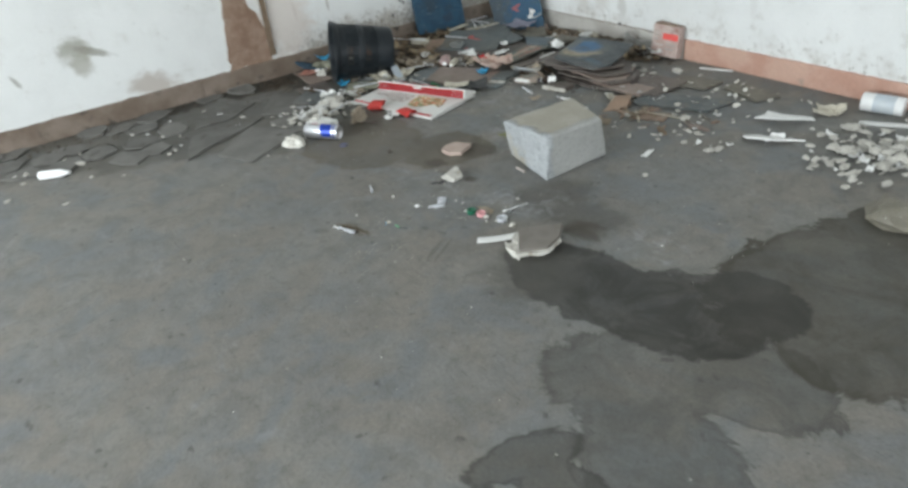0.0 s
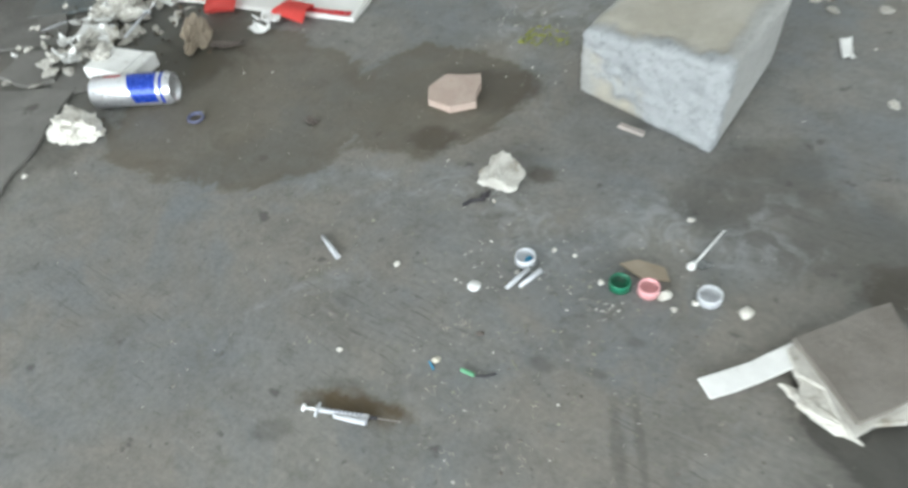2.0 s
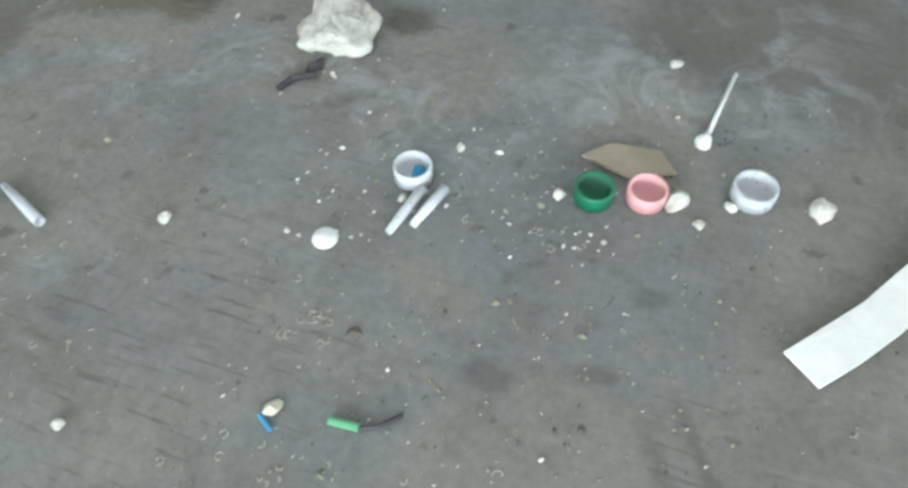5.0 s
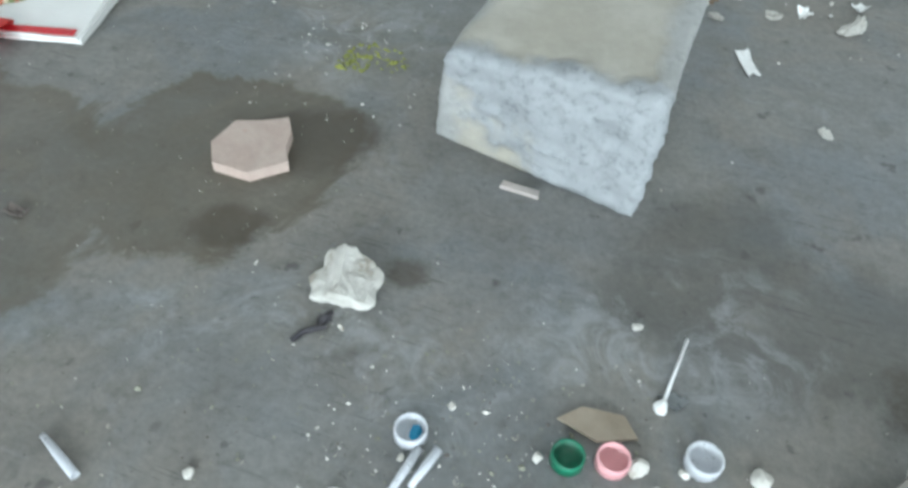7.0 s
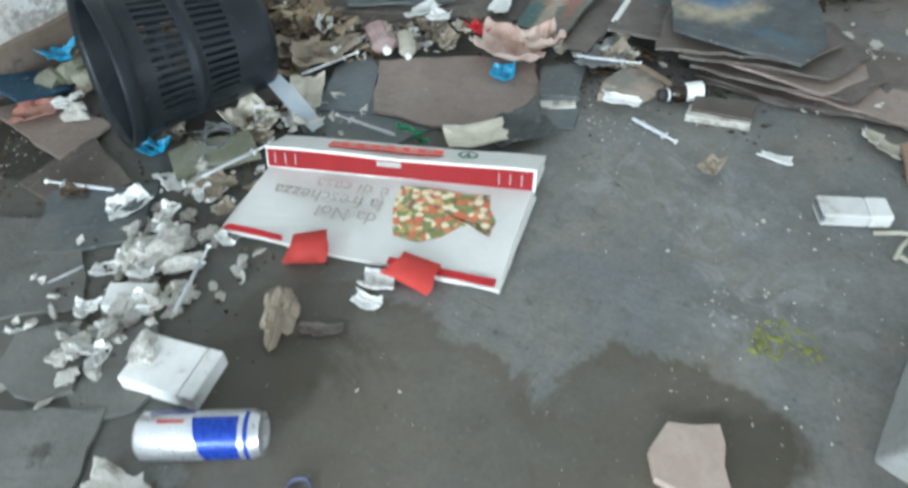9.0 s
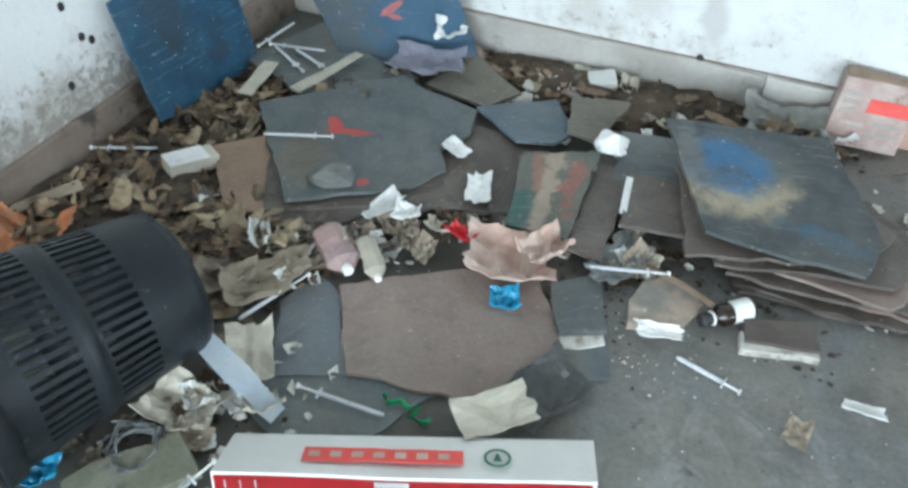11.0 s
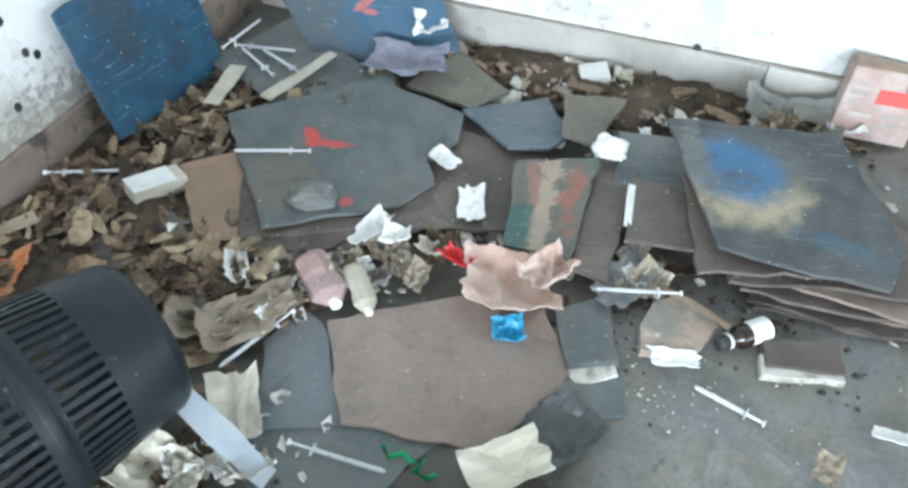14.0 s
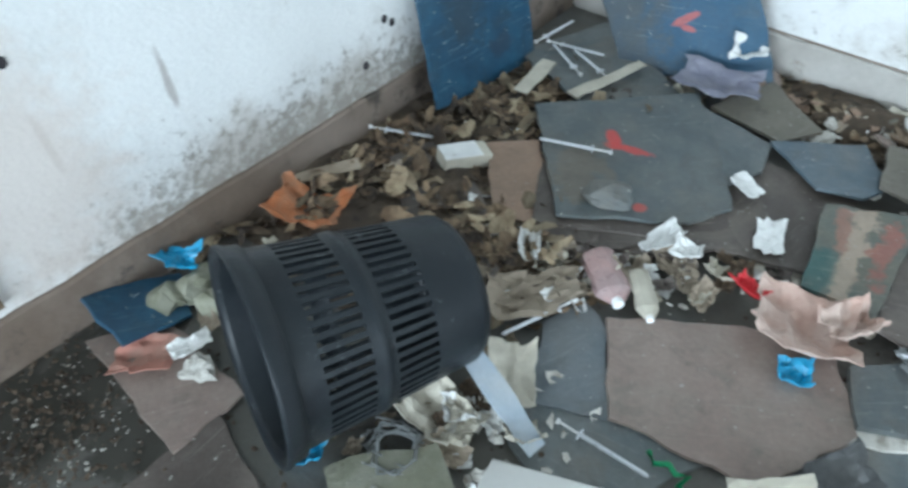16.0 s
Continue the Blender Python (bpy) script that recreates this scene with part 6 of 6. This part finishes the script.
# ---- loose litter and crumbs: uncountable ----
def flakes(name, spots, n, size, lift, material, label, seed):
    r2 = random.Random(seed)
    verts, faces = [], []
    for _ in range(n):
        cx, cy, sx, sy, turn = r2.choice(spots)
        a, b = r2.gauss(0, sx), r2.gauss(0, sy)
        x = cx + a * math.cos(turn) - b * math.sin(turn)
        y = cy + a * math.sin(turn) + b * math.cos(turn)
        x, y = max(x, LX + 0.04), min(y, RY - 0.04)
        s = r2.uniform(*size)
        k = r2.choice((4, 5, 6))
        z = r2.uniform(0, lift) * max(0.15, 1 - math.hypot(a / (sx * 2.2), b / (sy * 2.2)))
        yaw, tilt, bend = r2.uniform(0, math.tau), r2.uniform(-0.8, 0.8), r2.uniform(-0.6, 0.6)
        m = Matrix.Translation((x, y, z + s * 0.35)) @ Euler((tilt, r2.uniform(-0.6, 0.6), yaw)).to_matrix().to_4x4()
        at = len(verts)
        for side in (0, 0.004):
            for q in range(k):
                ang = q * math.tau / k
                rad = s * r2.uniform(0.55, 1.0)
                px, py = rad * math.cos(ang), rad * 0.7 * math.sin(ang)
                p = m @ Vector((px, py, bend * px * px / s + r2.uniform(-0.1, 0.1) * s + side))
                p.z = max(p.z, 0.001)
                verts.append(p)
        c0, c1 = len(verts), len(verts) + 1
        for side in (0, 0.004):
            p = m @ Vector((0, 0, r2.uniform(-0.25, 0.25) * s + side))
            p.z = max(p.z, 0.001)
            verts.append(p)
        for q in range(k):
            q2 = (q + 1) % k
            faces += [(at + q, at + q2, c0), (at + k + q2, at + k + q, c1), (at + q, at + k + q, at + k + q2, at + q2)]
    me = bpy.data.meshes.new(name)
    me.from_pydata(verts, [], faces)
    me.materials.append(material)
    tagged(new(name, me), label, "litter", kind="stuff")


WALL_LITTER = [(-7.18, 3.9, 0.12, 0.30, 0), (-7.15, 4.4, 0.12, 0.25, 0), (-6.95, 4.75, 0.14, 0.2, 0.5), (-6.9, 4.1, 0.15, 0.2, 0), (-6.62, 4.05, 0.16, 0.16, 0), (-6.42, 4.05, 0.16, 0.1, 0.7)]


def dirt_bank(name, x0, x1, y0, y1, height, label, seed):
    """A low uneven bank of dirt that thins out towards its edges."""
    nx, ny = max(6, int((x1 - x0) / 0.035)), max(6, int((y1 - y0) / 0.035))
    verts, faces = [], []
    for i in range(nx + 1):
        for j in range(ny + 1):
            u, v = i / nx, j / ny
            x, y = x0 + (x1 - x0) * u, y0 + (y1 - y0) * v
            edge = min(1.0, 4 * (1 - u)) * min(1.0, 5 * v) * min(1.0, 5 * (1 - v)) if x1 - x0 < y1 - y0 else min(1.0, 5 * u) * min(1.0, 5 * (1 - u)) * min(1.0, 3 * v)
            n = 0.55 + 0.5 * noise.noise(Vector((x * 4, y * 4, seed))) + 0.3 * noise.noise(Vector((x * 13, y * 13, seed)))
            verts.append((x, y, max(-0.01, height * edge * n - 0.012)))
    for i in range(nx):
        for j in range(ny):
            a = i * (ny + 1) + j
            faces.append((a, a + ny + 1, a + ny + 2, a + 1))
    me = bpy.data.meshes.new(name)
    me.from_pydata(verts, [], faces)
    me.materials.append(SOIL)
    tagged(new(name, me), label, "dirt", kind="stuff")


dirt_bank("dirt_bank", LX + 0.01, -6.45, 3.45, 5.1, 0.10, "dark brown dirt banked along the wall", 3.0)
dirt_bank("dirt_bank", -6.3, -4.55, 5.36, RY - 0.01, 0.11, "dark brown dirt banked along the skirting", 9.0)


def curled_leaves(name, spots, n, size, lift, material, label, seed):
    """Torn, curled leaves and paper strips: bent along their length, with ragged sides."""
    r2 = random.Random(seed)
    verts, faces = [], []
    for _ in range(n):
        cx, cy, sx, sy, turn = r2.choice(spots)
        a, b = r2.gauss(0, sx), r2.gauss(0, sy)
        x = max(cx + a * math.cos(turn) - b * math.sin(turn), LX + 0.05)
        y = min(cy + a * math.sin(turn) + b * math.cos(turn), RY - 0.05)
        ln = r2.uniform(*size)
        wd = ln * r2.uniform(0.2, 0.62)
        bend, twist, cup = r2.uniform(-1.9, 1.9), r2.uniform(-0.9, 0.9), r2.uniform(-0.5, 0.5)
        z = lift * r2.random() * max(0.2, 1 - math.hypot(a / (sx * 2.2), b / (sy * 2.2)))
        m = Matrix.Translation((x, y, z + 0.012)) @ Euler((r2.uniform(-0.5, 0.5), r2.uniform(-0.5, 0.5), r2.uniform(0, math.tau))).to_matrix().to_4x4()
        at = len(verts)
        for i in range(6):
            u = i / 5 - 0.5
            arc = bend * u
            px = ln * (math.sin(arc) / bend if abs(bend) > 0.05 else u)
            pz = ln * ((1 - math.cos(arc)) / bend if abs(bend) > 0.05 else 0.0)
            half = wd / 2 * (1 - (1.7 * abs(u)) ** 2 * 0.8) * r2.uniform(0.72, 1.12)
            for k in (-1, 0, 1):
                py = k * half * math.cos(twist * u)
                p = m @ Vector((px, py, pz + k * half * math.sin(twist * u) + cup * k * k * half + r2.uniform(-0.06, 0.06) * wd))
                p.z = max(p.z, 0.002 + 0.001 * (k + 1))
                verts.append(p)
        for i in range(5):
            for k in range(2):
                q = at + i * 3 + k
                faces.append((q, q + 3, q + 4, q + 1))
    me = bpy.data.meshes.new(name)
    me.from_pydata(verts, [], faces)
    me.materials.append(material)
    tagged(new(name, me), label, "litter", kind="stuff")


NORTH_LITTER = [(-5.95, 5.58, 0.25, 0.09, 0), (-5.3, 5.66, 0.3, 0.07, 0), (-4.8, 5.6, 0.2, 0.08, 0)]
MID_LITTER = [(-6.62, 4.05, 0.16, 0.16, 0), (-6.42, 4.12, 0.16, 0.1, 0.7), (-6.75, 4.75, 0.10, 0.22, -0.6), (-6.6, 4.95, 0.22, 0.07, 0.9)]
curled_leaves("brown_leaf_litter", WALL_LITTER, 950, (0.04, 0.14), 0.10, LITTER, "dry brown leaf and paper litter along the wall", 1)
curled_leaves("brown_leaf_litter", NORTH_LITTER, 420, (0.035, 0.11), 0.07, LITTER, "dry brown litter along the skirting", 2)
curled_leaves("tan_litter", WALL_LITTER + MID_LITTER, 330, (0.06, 0.20), 0.10, LEAF, "tan curled leaves and torn paper in the litter", 3)
curled_leaves("tan_litter", NORTH_LITTER, 130, (0.05, 0.16), 0.07, LEAF, "tan curled leaves along the skirting", 13)
flakes("brown_crumbs", WALL_LITTER + MID_LITTER + NORTH_LITTER, 900, (0.005, 0.018), 0.05, LITTER, "small brown crumbs of dry litter", 23)
flakes("pale_litter", [(-5.95, 4.28, 0.3, 0.10, 0.6), (-6.1, 3.45, 0.15, 0.12, 0), (-5.6, 5.3, 0.5, 0.2, 0), (-4.1, 4.9, 0.4, 0.2, 0.2), (-3.2, 5.2, 0.6, 0.2, 0), (-6.0, 2.65, 0.25, 0.3, 0)], 190, (0.012, 0.045), 0.05, PLASTER, "white paper and plaster scraps", 4)
flakes("dark_litter", [(-7.1, 2.7, 0.12, 0.14, 0), (-7.05, 2.6, 0.15, 0.15, 0), (-6.9, 2.9, 0.3, 0.3, 0), (-7.1, 1.6, 0.14, 0.9, 0), (-7.1, 0.2, 0.14, 0.6, 0), (-6.6, 1.7, 0.4, 0.6, 0), (-5.0, 4.55, 0.35, 0.12, 0.2), (-6.0, 2.7, 0.3, 0.3, 0)], 1500, (0.004, 0.016), 0.02, SOIL, "dark dirt and crumbs", 5)


def crumbs(name, n, region, size, material, label, seed):
    """Tiny grains on the floor."""
    r2 = random.Random(seed)
    verts, faces = [], []
    for _ in range(n):
        cx, cy, sx, sy = r2.choice(region)
        x, y = r2.uniform(cx - sx, cx + sx), r2.uniform(cy - sy, cy + sy)
        if noise.noise(Vector((x * 1.7, y * 1.7, seed))) < r2.uniform(-0.5, 0.35):
            continue
        s = r2.uniform(*size) * (2.0 if r2.random() < 0.06 else 1.0)
        a = r2.uniform(0, math.tau)
        st = r2.uniform(0.4, 1.0)
        at = len(verts)
        for q in range(5):
            ang = q * math.tau / 5
            px, py = s * math.cos(ang) * r2.uniform(0.6, 1), s * st * math.sin(ang) * r2.uniform(0.6, 1)
            verts.append((x + px * math.cos(a) - py * math.sin(a), y + px * math.sin(a) + py * math.cos(a), 0.0005))
        verts.append((x, y, s * r2.uniform(0.4, 0.8)))
        faces += [(at + q, at + (q + 1) % 5, at + 5) for q in range(5)]
    me = bpy.data.meshes.new(name)
    me.from_pydata(verts, [], faces)
    me.materials.append(material)
    tagged(new(name, me), label, "crumbs", kind="stuff")


NEAR = [(-3.4, 2.0, 0.9, 0.8), (-3.4, 2.2, 0.5, 0.4), (-4.6, 2.9, 0.9, 0.8)]
crumbs("white_crumbs", 800, NEAR, (0.0012, 0.0036), PLASTER, "tiny white plaster crumbs on the floor", 6)
crumbs("white_crumbs", 420, [(-2.9, 2.6, 2.6, 2.6), (-4.3, 4.0, 0.9, 0.5), (-3.2, 4.4, 1.4, 0.5)], (0.003, 0.009), PLASTER, "scattered white plaster crumbs on the floor", 7)
crumbs("dark_crumbs", 500, NEAR, (0.0015, 0.004), DARKBROWN, "tiny dark specks of dirt on the floor", 8)
crumbs("grey_crumbs", 1300, NEAR, (0.0015, 0.005), OLIVE, "tiny grey grit on the floor", 9)
crumbs("yellow_crumbs", 160, [(-4.07, 3.45, 0.10, 0.06), (-4.13, 3.40, 0.05, 0.05)], (0.004, 0.012), YELLOW, "yellow green crumbs on the floor", 10)
crumbs("white_crumbs", 230, [(-4.15, 3.5, 0.22, 0.12), (-4.1, 3.35, 0.25, 0.25), (-3.45, 2.3, 0.25, 0.15)], (0.0015, 0.006), PLASTER, "cluster of white plaster crumbs", 11)
crumbs("white_crumbs", 300, [(-7.05, 2.68, 0.22, 0.22), (-6.95, 2.4, 0.3, 0.5)], (0.002, 0.008), PLASTER, "white crumbs in dark soil by the wall", 14)
crumbs("dark_crumbs", 260, [(-5.3, 2.75, 0.10, 0.06), (-5.0, 2.32, 0.03, 0.03), (-3.0, 1.9, 0.5, 0.5)], (0.002, 0.008), DARKBROWN, "dark specks of dirt on the floor", 12)

# torn scraps worked into the heap
TORN = [(mesh_of("torn_scrap", crumple(1, 0.7, 0.45, 700 + i, 8, 0.3), mt), lb) for i, (mt, lb) in enumerate(((TANPAPER, "torn tan paper scrap in the heap"), (CARD, "torn cream card scrap in the heap"), (LITTER, "dark brown torn scrap in the heap"), (DARKBROWN, "dark curled board scrap in the heap"), (PAPER, "torn white paper scrap in the heap"), (TANPAPER, "curled tan paper scrap in the heap")))]
rng = random.Random(41)
for cx, cy, sx, sy, turn, n in ((-6.15, 4.18, 0.35, 0.07, 38, 26), (-6.75, 4.2, 0.2, 0.2, 0, 14), (-7.05, 4.55, 0.12, 0.3, 0, 14), (-5.5, 5.52, 0.5, 0.08, 0, 20), (-6.6, 4.95, 0.3, 0.12, 40, 12), (-4.7, 5.5, 0.35, 0.06, 0, 10), (-3.6, 4.6, 0.45, 0.2, 20, 16), (-7.0, 3.3, 0.14, 0.3, 0, 10), (-5.95, 4.32, 0.26, 0.07, 38, 34), (-6.5, 4.2, 0.14, 0.12, 30, 16), (-6.25, 3.35, 0.14, 0.10, 0, 16), (-5.15, 4.55, 0.16, 0.06, 20, 12), (-5.75, 5.50, 0.28, 0.07, 0, 16), (-6.05, 2.95, 0.14, 0.2, 0, 12)):
    for _ in range(n):
        a, b, t = rng.gauss(0, sx), rng.gauss(0, sy), radians(turn)
        x, y = cx + a * math.cos(t) - b * math.sin(t), cy + a * math.sin(t) + b * math.cos(t)
        me, lb = rng.choice(TORN)
        s = rng.uniform(0.05, 0.15)
        ob = new("torn_scrap", me)
        ob.matrix_world = pose(max(x, LX + 0.08), min(y, RY - 0.08), rng.uniform(0.0, 0.05) if x < -4.5 else 0.0, rng.uniform(-20, 20), rng.uniform(-20, 20), rng.uniform(0, 360)) @ Matrix.Diagonal((s, s, s * rng.uniform(0.5, 1.0), 1))
        tagged(ob, lb, "scrap", "torn scraps")


def curls(name, spots, n, material, label, seed):
    """Hair-thin shavings, bent into hooks and rings."""
    r2 = random.Random(seed)
    bm = bmesh.new()
    for _ in range(n):
        cx, cy, s = r2.choice(spots)
        x, y = r2.gauss(cx, s), r2.gauss(cy, s)
        rad, a0, sweep = r2.uniform(0.002, 0.0065), r2.uniform(0, math.tau), r2.uniform(0.8, 5.0)
        tube([(x + rad * math.cos(a0 + sweep * k / 6), y + rad * math.sin(a0 + sweep * k / 6), 0.001 + 0.0008 * (k % 2)) for k in range(7)], 0.0006, 3, bm)
    me = bpy.data.meshes.new(name)
    bm.to_mesh(me)
    bm.free()
    me.materials.append(material)
    tagged(new(name, me), label, "shavings", kind="stuff")


curls("pale_shavings", [(-3.56, 2.06, 0.025), (-3.40, 1.72, 0.05), (-3.30, 1.66, 0.05), (-3.22, 1.78, 0.04), (-3.86, 1.86, 0.05), (-3.55, 1.86, 0.06), (-3.28, 2.30, 0.04), (-3.33, 1.58, 0.05), (-3.98, 1.98, 0.05), (-3.6, 2.25, 0.12), (-3.2, 2.0, 0.25), (-3.7, 1.9, 0.3)], 150, CARD, "thin pale shavings and fibres on concrete", 21)

# ---- broken tan shards behind the block, a bottle ring, a twig, chips ----
rng = random.Random(88)
SHARDS = [mesh_of("wood_shard", slab([(-0.5, -0.18), (0.1, -0.22), (0.5, -0.06), (0.42, 0.14), (-0.15, 0.22), (-0.46, 0.12)], 0.09, 760 + i, 0.05, 0.06), mt) for i, mt in enumerate((TAN, TAN, WOOD, BROWN, KHAKI))]
for k in range(26):
    x, y = rng.uniform(-3.95, -3.05), rng.gauss(4.42, 0.12)
    ob = new("wood_shard", SHARDS[k % 5])
    s1 = rng.uniform(0.07, 0.19)
    ob.matrix_world = pose(x, y, rng.uniform(0.0, 0.015), rng.uniform(-9, 9), rng.uniform(-9, 9), rng.uniform(0, 360)) @ Matrix.Diagonal((s1, s1 * rng.uniform(0.25, 0.9), s1 * 0.7, 1))
    tagged(ob, "broken tan shard of board on the floor", "shard", "tan shards behind the block")
for k in range(44):
    x, y = rng.uniform(-6.25, -4.75), rng.gauss(5.54, 0.07)
    ob = new("board_shard", SHARDS[k % 5])
    s1 = rng.uniform(0.06, 0.17)
    ob.matrix_world = pose(x, min(y, RY - 0.1), rng.uniform(0.03, 0.07), rng.uniform(-22, 22), rng.uniform(-22, 22), rng.uniform(0, 360)) @ Matrix.Diagonal((s1, s1 * rng.uniform(0.3, 0.9), s1 * 0.7, 1))
    tagged(ob, "broken brown shard of board in the litter by the skirting", "shard", "shards along the skirting")
for x, y, yaw, ln in ((-3.90, 4.06, 25, 0.16), (-3.82, 3.92, -35, 0.14), (-3.88, 4.0, 80, 0.12), (-3.45, 4.50, 18, 0.30), (-3.60, 4.36, -40, 0.22)):
    thing("wood_splinter", tube([(-ln / 2, 0, 0.008), (0, 0.006, 0.012), (ln / 2, 0, 0.008)], 0.008, 6), CARD, pose(x, y, 0, 0, 0, yaw), "thin pale splinter on the floor", "splinter")
thing("plastic_ring", lathe([(0.026, 0.002), (0.032, 0.002), (0.033, 0.012), (0.031, 0.014), (0.027, 0.013), (0.026, 0.002)], 28), MARKS, pose(-4.992, 2.324, 0), "dark blue plastic ring on damp floor", "ring", smooth=True)
thing("dark_twig", tube([(-0.035, -0.022, 0.003), (-0.012, 0.0, 0.006), (0.006, 0.004, 0.009), (0.03, 0.014, 0.004)], 0.006, 6), DARKP, pose(-3.795, 2.475, 0, 0, 0, 20), "small dark twig on the concrete", "twig")
thing("dark_scrap", chunk(0.04, 0.022, 0.012, 773, 2, 0.9), DARKP, pose(-3.785, 2.515, 0, 0, 0, 70), "small dark burnt scrap on the concrete", "scrap")
thing("plaster_sliver", slab([(-0.05, -0.012), (0.05, -0.01), (0.045, 0.012), (-0.048, 0.010)], 0.01, 771, 0.003), INK, pose(-3.52, 3.045, 0.001, 0, 0, -4), "pale flat sliver by the concrete block", "sliver")
thing("dark_leaf", crumple(0.055, 0.03, 0.012, 772, 7, 0.3), DARKBROWN, pose(-4.57, 2.53, 0), "small dark scrap on damp floor", "scrap")
crumbs("white_crumbs", 150, [(-4.75, 4.25, 0.35, 0.18), (-5.05, 4.2, 0.2, 0.15), (-5.6, 4.05, 0.3, 0.2)], (0.002, 0.008), PLASTER, "white plaster crumbs round the broken tiles", 31)
crumbs("dark_crumbs", 320, [(-4.85, 4.45, 0.4, 0.14), (-5.2, 4.2, 0.2, 0.2), (-6.1, 3.35, 0.2, 0.2)], (0.004, 0.014), SOIL, "dark dirt crumbs round the broken tiles", 32)
